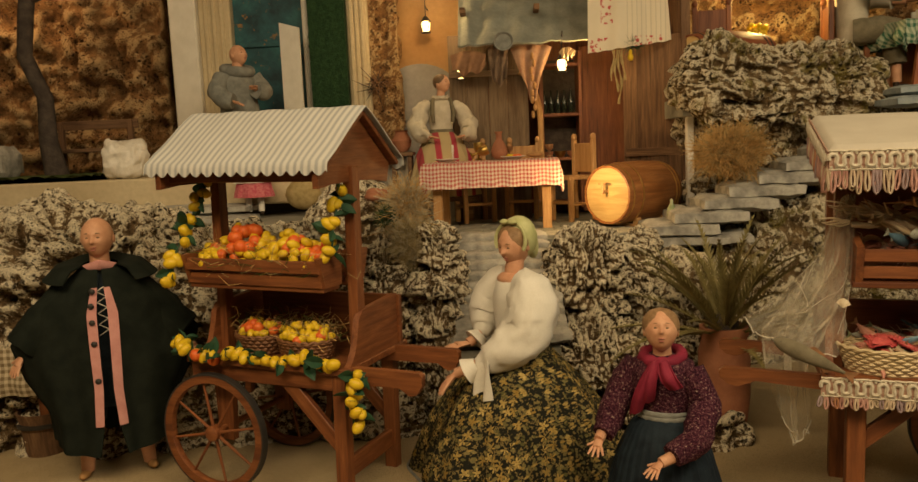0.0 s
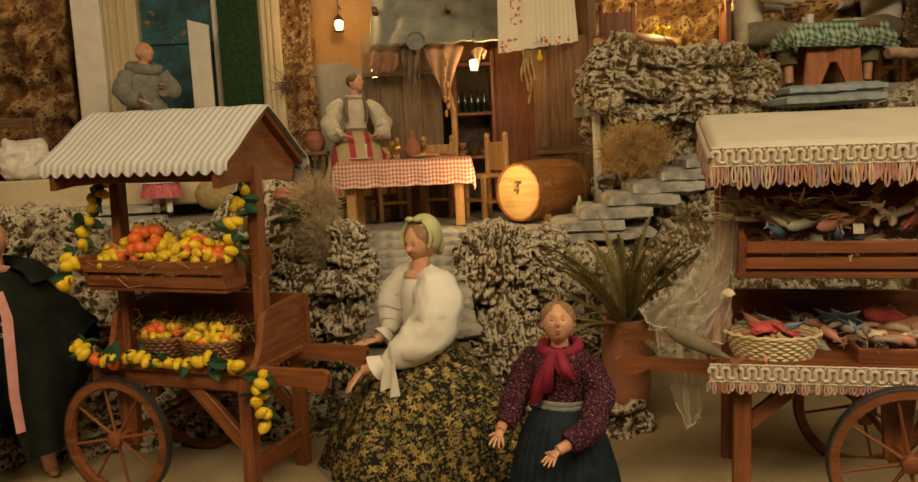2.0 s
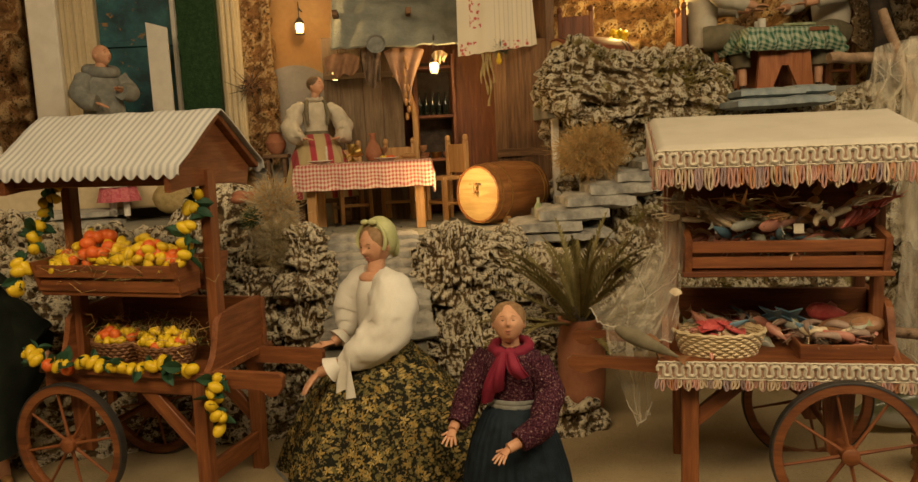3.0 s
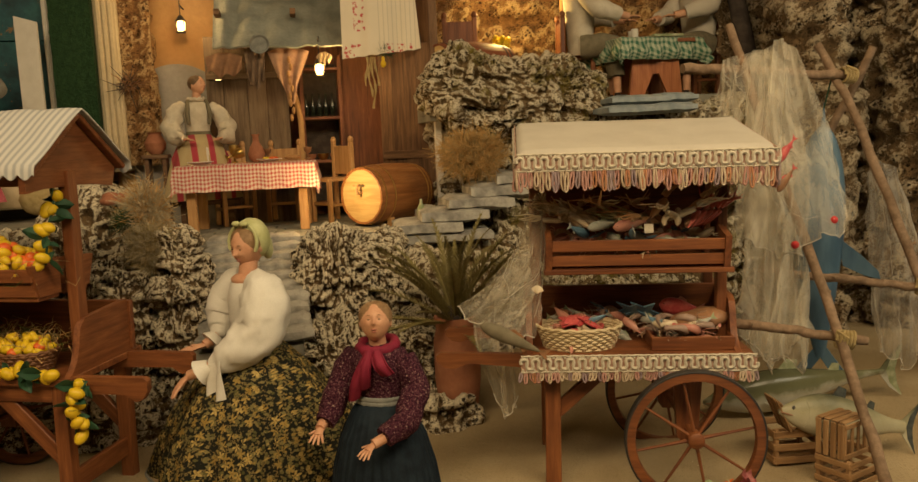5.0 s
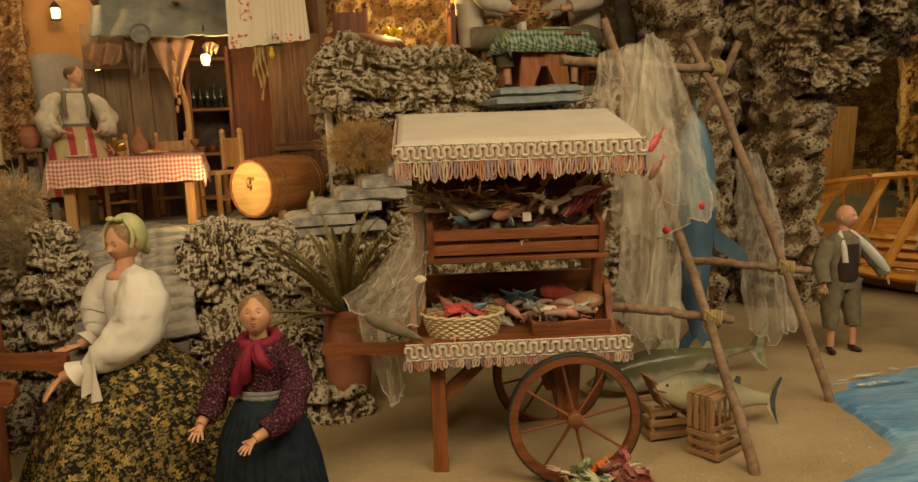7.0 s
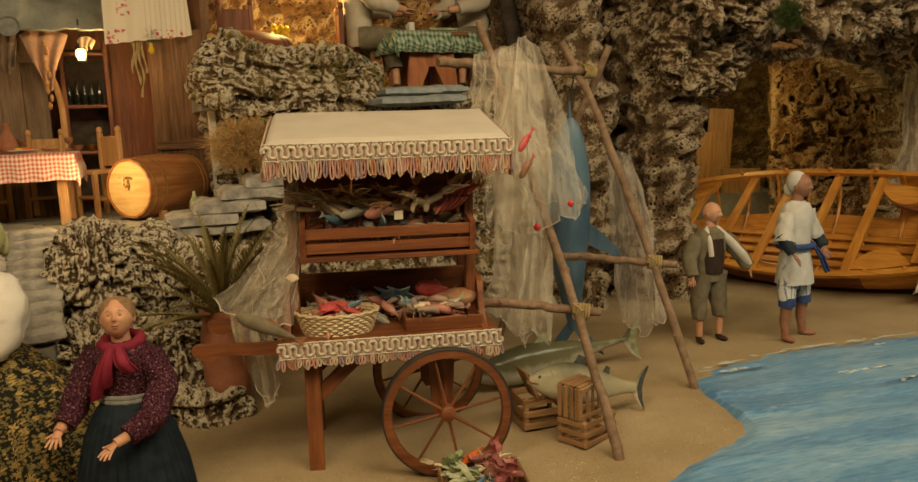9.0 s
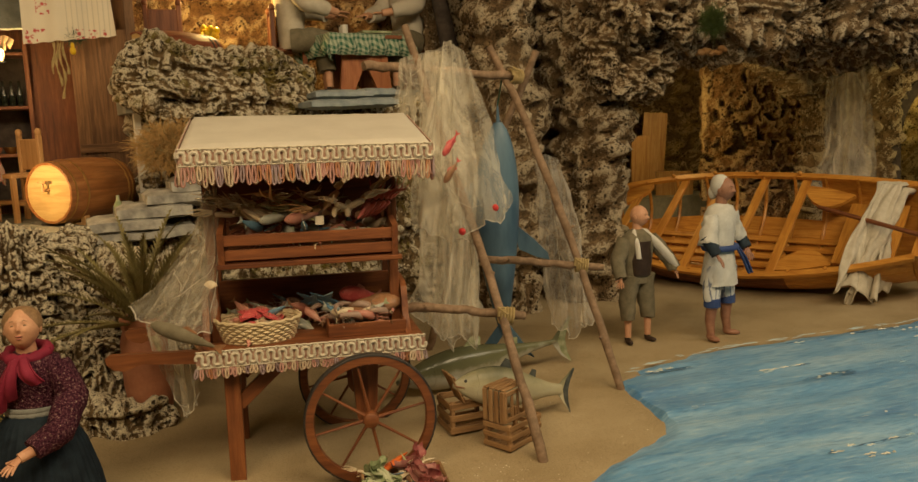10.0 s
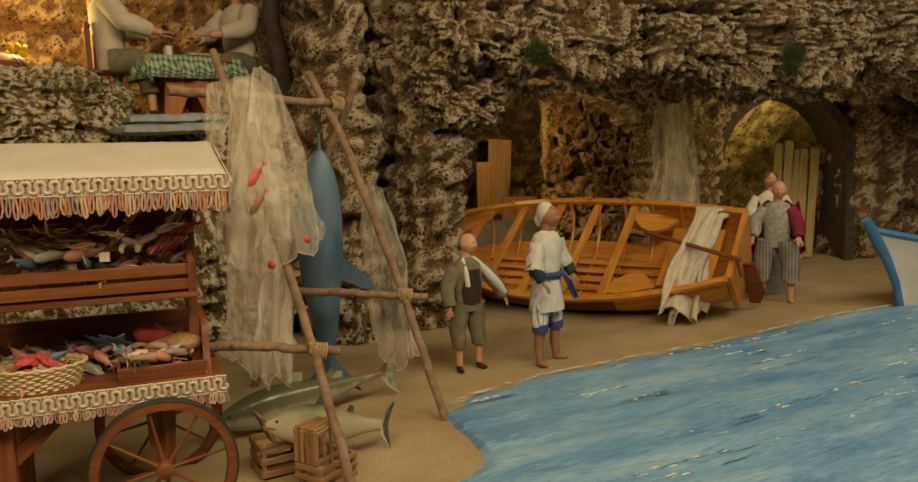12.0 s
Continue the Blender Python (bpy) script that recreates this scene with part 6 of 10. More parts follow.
def fruit_cart():
    c = thing("fruit_cart", "reddish pine market cart with a striped roof, loaded with lemons", "cart", CART_A, "market carts")

    def bit(name, form, mats, parent, label="", at=None, sharp=38):
        return part(name, form, mats, parent, label, SQUEEZE @ (at or Matrix()), sharp)

    bit("tabletop", Form().box((0.145, 0.125, 0.279), (0.42, 0.262, 0.014)), W_X, c)
    for v in (0.012, 0.238):
        bit("rail", Form().box((0.14, v, 0.255), (0.40, 0.016, 0.034)), W_X, c)
    bit("end_rail", Form().box((-0.05, 0.125, 0.255), (0.016, 0.21, 0.034)), W_Y, c)
    for v in (0.015, 0.220):
        bit("leg", Form().box((0.325, v, 0.137), (0.030, 0.026, 0.272)), W_Z, c)
        m = Matrix.Translation((0.255, v, 0.185)) @ Matrix.Rotation(radians(46), 4, "Y")
        bit("brace", Form().box((0, 0, 0), (0.170, 0.014, 0.030)), W_X, c, at=m)
        f = Form()
        prism(f, [(-0.022, 0.27), (0.032, 0.27), (0.026, 0.10), (-0.012, 0.10)], v + 0.012, v + 0.028, "y")
        bit("axle_bracket", f, W_Z, c)
    bit("stretcher", Form().box((0.325, 0.118, 0.075), (0.014, 0.18, 0.040)), W_Y, c)
    bit("axle", Form().tube([(0.005, -0.01, 0.127), (0.005, 0.26, 0.127)], 0.007, 10), W_Y, c)
    cart_wheel(c, (0.005, -0.010, 0.1285), 0.1285)
    cart_wheel(c, (0.005, 0.262, 0.1285), 0.1285)
    for v in (0.022, 0.205):
        o = [(0.30, 0.252), (0.30, 0.286), (0.505, 0.286), (0.512, 0.280), (0.512, 0.262), (0.500, 0.244), (0.485, 0.240), (0.46, 0.254)]
        bit("handle", prism(Form(), o, v - 0.008, v + 0.008, "y"), W_X, c)
    # side panels of the lower box with a swept front, and its back board
    sweep = [(0.006, 0.286), (0.018, 0.294), (0.032, 0.312), (0.042, 0.340), (0.050, 0.372), (0.066, 0.388), (0.215, 0.396), (0.215, 0.286)]
    for u in (-0.035, 0.338):
        bit("side_panel", prism(Form(), sweep, u, u + 0.014, "x"), W_Y, c)
    bit("back_board", Form().box((0.158, 0.222, 0.340), (0.40, 0.014, 0.104)), W_X, c)
    for u in (-0.020, 0.328):
        bit("post", Form().box((u + 0.005, 0.075, 0.478), (0.024, 0.028, 0.386)), W_Z, c)
    # slatted fruit trays on both sides of the posts
    for v0, v1, v2, lab in ((0.062, -0.018, 0.0, "front"), (0.092, 0.172, 0.152, "back")):
        for k in range(2):
            z0, z1 = 0.440 + 0.029 * k, 0.465 + 0.029 * k
            t0, t1 = k / 2, (k + 1) / 2
            a = v2 + (v1 - v2) * t0
            bit("tray_slat", Form().box((0.13, a, (z0 + z1) / 2), (0.345, 0.009, 0.0245)), W_X, c)
        for u in (-0.042, 0.302):
            o = [(v0, 0.440), (v2, 0.440), (v1, 0.497), (v1 - 0.001, 0.500), (v0, 0.506)]
            bit("tray_end", prism(Form(), o, u - 0.006, u + 0.006, "x"), W_Y, c)
        bit("tray_floor", Form().box((0.13, (v0 + v2) / 2, 0.436), (0.345, abs(v0 - v2), 0.010)), W_X, c)
    # roof
    for sg in (-1, 1):
        ln = math.hypot(0.145, 0.106)
        m = Matrix.Translation((0.133, 0.10 + sg * 0.0725, 0.724)) @ Matrix.Rotation(-sg * math.atan2(0.106, 0.145), 4, "X")
        bit("roof_board", Form().box((0, 0, 0), (0.442, ln, 0.010)), W_X, c, at=m)
    for u in (-0.065, 0.330):
        o = [(-0.050, 0.634), (-0.050, 0.662), (0.10, 0.768), (0.232, 0.672), (0.220, 0.634), (0.17, 0.640), (0.10, 0.642), (0.0, 0.640)]
        bit("gable", prism(Form(), o, u - 0.007, u + 0.007, "x"), W_Y, c)
    for v in (-0.018, 0.218):
        bit("roof_beam", Form().box((0.133, v, 0.656), (0.39, 0.016, 0.020)), W_X, c)
    # striped roof cloth with a scalloped hem
    u = np.linspace(-0.096, 0.362, 230)
    rows = []
    for s in np.linspace(-1, 1, 41):
        t = abs(s)
        v = 0.10 + np.sign(s) * 0.152 * t
        z = 0.790 - 0.108 * t - 0.004 * (1 - t) ** 8
        rows.append(np.stack([u, np.full_like(u, v), z + 0.0016 * np.sin(u * 31 + s * 9) * t + 0.001 * np.sin(u * 63)], 1))
    top = np.stack(rows)
    hem = lambda sg: [np.stack([u, np.full_like(u, 0.10 + sg * (0.154 + 0.002 * q)), 0.6805 - 0.022 * q * (0.55 + 0.45 * np.abs(np.sin(u * 105))) + 0 * u], 1) for q in (0.33, 0.66, 1.0)]
    g = np.concatenate([np.stack(hem(-1)[::-1]), top, np.stack(hem(1))])
    bit("roof_cloth", Form().sheet(g[::-1], 0.0022), TICKING, c, "grey and white striped cotton with a scalloped hem", sharp=60)


fruit_cart()


LOAD_A = CART_A @ SQUEEZE


def fruit_load():
    w = lambda u, v, z: LOAD_A @ Vector((u, v, z))
    # heaped fruit in the upper tray
    for k in range(150):
        u = RND.uniform(-0.03, 0.29)
        v = RND.uniform(-0.006, 0.055)
        heap = 0.052 * math.exp(-((u - 0.07) / 0.06) ** 2) + 0.044 * math.exp(-((u - 0.215) / 0.07) ** 2)
        z = 0.478 + heap * RND.uniform(0.2, 1.0) + 0.5 * v
        red = (0.055 < u < 0.125 and RND.random() < 0.75) or (u > 0.20 and RND.random() < 0.35) or RND.random() < 0.06
        fruit("orange" if red else "lemon", w(u, v, z), RND, 0.92 if red else 0.84, "fruit in the upper tray")
    for u, v, rx, ry, zz in ((0.085, 0.075, 0.062, 0.05, 0.288), (0.215, 0.058, 0.066, 0.05, 0.288)):
        wicker_basket(LOAD_A @ Matrix.Translation((u, v, zz)), rx, ry, 0.038, WICKER, "low brown wicker basket of fruit on the cart", 5)
        for k in range(54):
            a, r = RND.uniform(0, 6.28), math.sqrt(RND.random()) * 0.85
            z = zz + 0.034 + 0.034 * (1 - r * r) * RND.uniform(0.4, 1)
            red = RND.random() < (0.4 if u < 0.1 else 0.12)
            fruit("orange" if red else "lemon", w(u + rx * r * math.cos(a), v + ry * r * math.sin(a), z), RND, 0.78 if red else 0.72, "fruit in the wicker baskets")
        straw_tuft(LOAD_A @ Matrix.Translation((u, v + 0.02, zz + 0.05)), 150, (0.045, 0.03, 0.012), [STRAW, DRY, MOSSGREEN], "dry straw and moss among the fruit", 0.05, int(u * 1000))
    straw_tuft(LOAD_A @ Matrix.Translation((0.13, 0.03, 0.485)), 330, (0.09, 0.03, 0.016), [STRAW, DRY, STRAW, MOSSGREEN], "dry straw and moss in the fruit tray", 0.055, 5)
    garland("garland", LOAD_A, [(-0.09, 0.02, 0.315), (-0.07, -0.012, 0.297), (0.0, -0.018, 0.294), (0.06, -0.010, 0.294), (0.13, -0.012, 0.296), (0.20, -0.010, 0.296), (0.27, -0.008, 0.296), (0.335, -0.004, 0.298)], 26, RND, (6, 9))
    garland("garland", LOAD_A, [(0.318, 0.052, 0.636), (0.322, 0.04, 0.60), (0.318, 0.022, 0.565), (0.322, 0.012, 0.53), (0.318, 0.010, 0.50)], 8, RND)
    garland("garland", LOAD_A, [(-0.020, 0.050, 0.645), (-0.038, 0.03, 0.60), (-0.052, 0.01, 0.55), (-0.06, -0.015, 0.51), (-0.075, -0.03, 0.465), (-0.07, -0.03, 0.44)], 14, RND)
    garland("garland", LOAD_A, [(0.365, -0.006, 0.285), (0.368, -0.010, 0.262), (0.365, -0.010, 0.230), (0.368, -0.010, 0.205), (0.366, -0.010, 0.18)], 9, RND)


fruit_load()

CART_B = flat_frame((0.661, 1.416), (0.965, -0.2625), -0.022) @ Matrix.Rotation(radians(0.75), 4, "Y") @ Matrix.Diagonal((0.98, 1.113, 0.9915, 1.0))


def braid(u0, u1, v, z, h, along="u"):
    """Wavy cream braid on a dark red band."""
    put = (lambda a, o, zz: (a, v + o, zz)) if along == "u" else (lambda a, o, zz: (v + o, a, zz))
    band = Form()
    n = 40
    us = np.linspace(u0, u1, n)
    sgn = -1 if along == "u" else 1
    g = np.array([[put(a, 0, z), put(a, sgn * 0.001, z - h)] for a in us])
    band.sheet(g if along == "v" else g[:, ::-1], 0.0014)
    lace = Form()
    k = int(abs(u1 - u0) / 0.0225)
    wave = []
    for i in range(k * 14 + 1):
        t = i / (k * 14)
        a = u0 + (u1 - u0) * t
        ph = t * k * 2 * math.pi
        wave.append(put(a - 0.0030 * math.sin(2 * ph) * (1 if u1 > u0 else -1), sgn * 0.0032, z - h / 2 + h * 0.30 * math.sin(ph)))
    lace.tube(wave, 0.0038, 6, flat=1.0)
    for i in range(int(abs(u1 - u0) / 0.0075)):
        a = u0 + (u1 - u0) * (i + 0.5) / int(abs(u1 - u0) / 0.0075)
        for zz in (z - 0.0045, z - h + 0.0045):
            lace.egg(put(a, sgn * 0.0026, zz), (0.0026, 0.0022, 0.0030), 0, seg=6, rows=4)
    for zz in (z - 0.001, z - h + 0.001):
        lace.tube([put(u0 + (u1 - u0) * t, sgn * 0.0022 + 0.0006 * math.sin(t * 300), zz + 0.0008 * math.sin(t * 210)) for t in np.linspace(0, 1, 60)], 0.0022, 5)
    return band, lace


FRINGE_MATS = [plain("fringe_" + n, a, b, 60, 0.9, 0.3, 400) for n, a, b in (("rose", (0.40, 0.20, 0.16), (0.52, 0.31, 0.25)), ("sand", (0.48, 0.36, 0.24), (0.58, 0.47, 0.34)), ("rust", (0.42, 0.18, 0.09), (0.50, 0.26, 0.14)), ("mauve", (0.28, 0.20, 0.21), (0.38, 0.29, 0.28)))]


def fringe(u0, u1, v, z, h, pitch, along, seed):
    """Loops of thread of several colours."""
    rnd = random.Random(seed)
    f = Form()
    put = (lambda a, o, zz: (a, v + o, zz)) if along == "u" else (lambda a, o, zz: (v + o, a, zz))
    a = u0
    sg = 1 if u1 > u0 else -1
    while (a - u1) * sg < 0:
        hh = h * rnd.uniform(0.75, 1.12)
        w = pitch * 0.36
        o = rnd.uniform(-0.003, 0.003)
        sw = rnd.uniform(-0.4, 0.4) * pitch
        pts = [put(a - w * 0.4, 0, z), put(a - w + sw * 0.5, o, z - hh * 0.55), put(a - w * 0.7 + sw, o, z - hh * 0.92), put(a + sw, o, z - hh), put(a + w * 0.7 + sw, o, z - hh * 0.92), put(a + w + sw * 0.5, o, z - hh * 0.55), put(a + w * 0.4, 0, z)]
        f.tube(pts, 0.0021, 5, rnd.choice((0, 0, 1, 1, 2, 3)))
        a += sg * pitch * rnd.uniform(0.7, 1.15)
    return f


def fish_cart():
    up = 0.035
    c = thing("fish_cart", "reddish pine fish stall cart with an ivory canopy and fringe", "cart", CART_B, "market carts")
    part("tabletop", Form().box((0.23, 0.115, 0.254 + up), (0.458, 0.24, 0.014)), W_X, c)
    for v in (0.022, 0.215):
        part("rail", Form().box((0.23, v, 0.232 + up), (0.43, 0.016, 0.030)), W_X, c)
        part("leg", Form().box((0.062, v + 0.01, 0.124 + up / 2), (0.032, 0.028, 0.248 + up)), W_Z, c)
        m = Matrix.Translation((0.125, v + 0.01, 0.182 + up)) @ Matrix.Rotation(radians(-42), 4, "Y")
        part("brace", Form().box((0, 0, 0), (0.145, 0.014, 0.028)), W_X, c, at=m)
        o = [(0.305, 0.245 + up), (0.368, 0.245 + up), (0.358, 0.115), (0.348, 0.100), (0.326, 0.100), (0.316, 0.115)]
        part("axle_bracket", prism(Form(), o, v + 0.004, v + 0.020, "y"), W_Z, c)
        o = [(0.06, 0.226 + up), (0.06, 0.256 + up), (-0.168, 0.262 + up), (-0.176, 0.256 + up), (-0.174, 0.244 + up), (-0.160, 0.232 + up), (-0.142, 0.228 + up), (-0.11, 0.240 + up)]
        part("handle", prism(Form(), o[::-1], v - 0.007, v + 0.007, "y"), W_X, c)
    part("axle", Form().tube([(0.337, -0.030, 0.134), (0.337, 0.25, 0.134)], 0.007, 10), W_Y, c)
    cart_wheel(c, (0.337, -0.032, 0.134), 0.138)
    cart_wheel(c, (0.337, 0.250, 0.134), 0.138)
    sweep = [(0.004, 0.261), (0.016, 0.268), (0.030, 0.280), (0.040, 0.300), (0.046, 0.330), (0.054, 0.352), (0.07, 0.362), (0.205, 0.368), (0.205, 0.261)]
    sweep = [(a, b + up) for a, b in sweep]
    for u in (0.010, 0.424):
        part("side_panel", prism(Form(), sweep, u, u + 0.013, "x"), W_Y, c)
    part("back_board", Form().box((0.225, 0.160, 0.315 + up), (0.40, 0.011, 0.106)), W_X, c)
    for u in (0.034, 0.412):
        for v in (0.070, 0.170):
            part("post", Form().box((u, v, 0.455 + up), (0.020, 0.022, 0.40)), W_Z, c)
    for k in range(2):
        part("tray_slat", Form().box((0.235, 0.018 - 0.006 * k, 0.446 + 0.030 * k + up), (0.345, 0.009, 0.022)), W_X, c)
    part("tray_slat", Form().box((0.235, 0.020, 0.424 + up), (0.375, 0.022, 0.010)), W_X, c)
    for u in (0.058, 0.408):
        part("tray_end", prism(Form(), [(0.11, 0.420 + up), (0.012, 0.420 + up), (0.0, 0.492 + up), (0.11, 0.52 + up)], u - 0.006, u + 0.006, "x"), W_Y, c)
    part("tray_floor", Form().box((0.235, 0.065, 0.428 + up), (0.345, 0.09, 0.008)), W_X, c)
    part("back_panel", Form().box((0.225, 0.178, 0.52 + up), (0.37, 0.010, 0.20)), W_X, c)
    # ivory canopy: a padded sheet on a thin board, higher at the back
    roof = lambda v: 0.6665 + 0.232 * (v + 0.04) + up
    m = Matrix.Translation((0.2385, 0.085, roof(0.085) - 0.014)) @ Matrix.Rotation(math.atan(0.232), 4, "X")
    part("canopy_board", Form().box((0, 0, 0), (0.470, 0.245, 0.012)), W_X, c, at=m)
    us, vs = np.linspace(-0.002, 0.479, 60), np.linspace(-0.048, 0.215, 24)
    u, v = np.meshgrid(us, vs)
    e = np.minimum(np.minimum(u + 0.002, 0.479 - u), np.minimum(v + 0.048, 0.215 - v))
    z = roof(v) + 0.001 - 0.010 * np.clip(1 - e / 0.008, 0, 1) ** 2 + 0.0008 * fbm(np.stack([u.ravel() * 14, v.ravel() * 14, 0 * u.ravel()], 1), 3).reshape(u.shape)
    part("canopy", Form().sheet(np.stack([u, v, z], -1), 0.010), IVORY, c, "plain ivory linen canopy", sharp=60)
    for u0, u1, vv, al, z0, h, fh in ((-0.003, 0.480, -0.0495, "u", 0.660 + up, 0.033, 0.036),):
        band, lace = braid(u0, u1, vv, z0, h, al)
        part("canopy_band", band, LACE_RED, c, "dark red band behind the braid")
        part("canopy_braid", lace, LACE, c, "wavy cream lace braid")
        part("canopy_fringe", fringe(u0, u1, vv - 0.002, z0 - h, fh, 0.0100, al, 1), FRINGE_MATS, c, "multicoloured looped thread fringe", sharp=80)
        part("canopy_fringe", fringe(u0, u1, vv + 0.001, z0 - h, fh * 0.9, 0.013, al, 2), FRINGE_MATS, c, "multicoloured looped thread fringe", sharp=80)
    for side, uu, sd in ((1, 0.4805, 3), (-1, -0.0035, 4)):
        # the side bands follow the slope of the canopy
        for k in range(6):
            v0, v1 = -0.048 + 0.044 * k, -0.048 + 0.044 * (k + 1)
            z0 = roof((v0 + v1) / 2) - 0.006
            f = Form().add([(uu, v0, roof(v0) - 0.006), (uu, v1, roof(v1) - 0.006), (uu, v1, roof(v1) - 0.039), (uu, v0, roof(v0) - 0.039), (uu + side * 0.002, v0, roof(v0) - 0.006), (uu + side * 0.002, v1, roof(v1) - 0.006), (uu + side * 0.002, v1, roof(v1) - 0.039), (uu + side * 0.002, v0, roof(v0) - 0.039)], [(0, 1, 2, 3), (7, 6, 5, 4), (0, 4, 5, 1), (3, 2, 6, 7), (0, 3, 7, 4), (1, 5, 6, 2)])
            part("canopy_band", f, LACE_RED, c, "dark red band behind the braid")
            g = fringe(v0, v1, uu + side * 0.002, z0 - 0.033, 0.040, 0.0075, "v", 10 * sd + k)
            part("canopy_fringe", g, FRINGE_MATS, c, "multicoloured looped thread fringe", sharp=80)
        wav = [(uu + side * 0.004, -0.048 + 0.264 * t, roof(-0.048 + 0.264 * t) - 0.0225 + 0.010 * math.sin(t * 11.7 * 2 * math.pi)) for t in np.linspace(0, 1, 160)]
        part("canopy_braid", Form().tube(wav, 0.0028, 6), LACE, c, "wavy cream lace braid")
    band, lace = braid(-0.002, 0.462, -0.0075, 0.262 + up, 0.034)
    part("shelf_band", band, LACE_RED, c, "dark red band behind the braid")
    part("shelf_braid", lace, LACE, c, "wavy cream lace braid")
    part("shelf_fringe", fringe(-0.002, 0.462, -0.009, 0.228 + up, 0.020, 0.0085, "u", 30), FRINGE_MATS, c, "multicoloured looped thread fringe", sharp=80)


fish_cart()


def fish_form(length, deep, wide, fin=True, n=16):
    """A fish along local x, head at the low end."""
    f = Form()
    rings = []
    for i in range(n):
        t = i / (n - 1)
        h = deep / 2 * (math.sin(math.pi * min(1, t ** 0.62 * 0.93 + 0.03)) * 0.97 + 0.04)
        w = wide / 2 * (math.sin(math.pi * min(1, t ** 0.6 * 0.94 + 0.02)) * 0.97 + 0.03)
        a = np.linspace(0, 2 * np.pi, 14, endpoint=False)
        rings.append(np.stack([np.full(14, t * length * 0.86), w * np.cos(a), h * np.sin(a)], 1))
    f.rings(rings)
    x0 = length * 0.84
    tail = [(x0, -deep * 0.07), (x0, deep * 0.07), (length, deep * 0.42), (length * 0.955, 0), (length, -deep * 0.42)]
    prism(f, [(x, z) for x, z in tail], -wide * 0.05, wide * 0.05, "y", 0)
    f.m[-7:] = [1] * 7
    if fin:
        d = [(length * 0.38, deep * 0.42), (length * 0.44, deep * 0.66), (length * 0.58, deep * 0.48), (length * 0.60, deep * 0.34)]
        prism(f, d, -wide * 0.03, wide * 0.03, "y")
        f.m[-6:] = [1] * 6
        d = [(length * 0.60, -deep * 0.32), (length * 0.66, -deep * 0.54), (length * 0.72, -deep * 0.24)]
        prism(f, d, -wide * 0.03, wide * 0.03, "y")
        f.m[-5:] = [1] * 5
    for sg in (-1, 1):
        f.egg((length * 0.085, sg * wide * 0.30, deep * 0.10), (deep * 0.05, deep * 0.03, deep * 0.05), 2, seg=8, rows=6)
    return f


SMALL_FISH = [fish_form(0.062, 0.018, 0.011).mesh("fish", [m, FIN, IRON], 50) for m, FIN in ((SILVER, GREENISH), (PINKFISH, BROWNISH), (BLUEFISH, SILVER), (BROWNISH, PRAWN))]


def prawn_form():
    f = Form()
    pts = [(0.0 + 0.018 * math.cos(t), 0, 0.018 * math.sin(t)) for t in np.linspace(-0.4, 2.6, 12)]
    f.tube(pts, [0.002, 0.004, 0.0055, 0.006, 0.006, 0.0058, 0.0052, 0.0046, 0.004, 0.0034, 0.003, 0.0045], 8, flat=0.8)
    for k in range(3):
        f.tube([(0.017, 0, -0.004), (0.028, 0.004 * (k - 1), 0.004 + 0.003 * k), (0.042, 0.008 * (k - 1), -0.002 + 0.004 * k)], [0.0010, 0.0007, 0.0004], 4)
    return f


MAUVE = plain("mauve_prawn", (0.26, 0.17, 0.13), (0.40, 0.29, 0.22), 40, 0.4, 0.2, 200)
PRAWNS = [prawn_form().mesh("prawn", m, 60) for m in (PRAWN, PINKFISH, MAUVE)]


def squid_form(seed):
    """A small squid: a pointed body with splayed wavy arms."""
    rnd = random.Random(seed)
    f = Form().tube([(0, 0, 0), (0.012, 0, 0.001), (0.028, 0, 0.001), (0.036, 0, 0)], [0.001, 0.006, 0.0065, 0.005], 8, flat=0.7)
    for k in range(4):
        a = (k - 1.5) * 0.36 + rnd.uniform(-0.1, 0.1)
        ln = rnd.uniform(0.030, 0.048)
        pts = [(0.040 + ln * t * math.cos(a), ln * t * math.sin(a) + 0.003 * math.sin(t * 5 + k), 0.002 + 0.004 * math.sin(t * 4 + k)) for t in np.linspace(0, 1, 6)]
        f.tube(pts, [0.0036, 0.0032, 0.0027, 0.002, 0.0014, 0.0006], 5, flat=0.6)
    return f


SQUIDS = [squid_form(k).mesh("squid", m, 60) for k, m in enumerate((PRAWN, plain("peach_squid", (0.58, 0.30, 0.12), (0.68, 0.44, 0.23), 40, 0.35, 0.2, 200), plain("olive_squid", (0.34, 0.34, 0.16), (0.52, 0.50, 0.30), 40, 0.35, 0.2, 200), plain("coral_claw", (0.50, 0.09, 0.07), (0.62, 0.17, 0.12), 40, 0.3, 0.2, 200)))]


def shell_form():
    f = Form()
    a = np.linspace(-1.1, 1.1, 22)
    rows = []
    for r in np.linspace(0.05, 1, 7):
        rows.append(np.stack([0.030 * r * np.sin(a), 0.030 * r * np.cos(a), 0.010 * r * (1 - r * 0.6) + 0.0012 * r * np.cos(a * 28)], 1))
    f.sheet(np.stack(rows), 0.0015)
    return f


CORAL = plain("coral_shell", (0.44, 0.05, 0.06), (0.58, 0.13, 0.11), 60, 0.3, 0.3, 240)
SHELL = [shell_form().mesh("shell", m, 40) for m in (CORAL, PRAWN, BLUEFISH)]


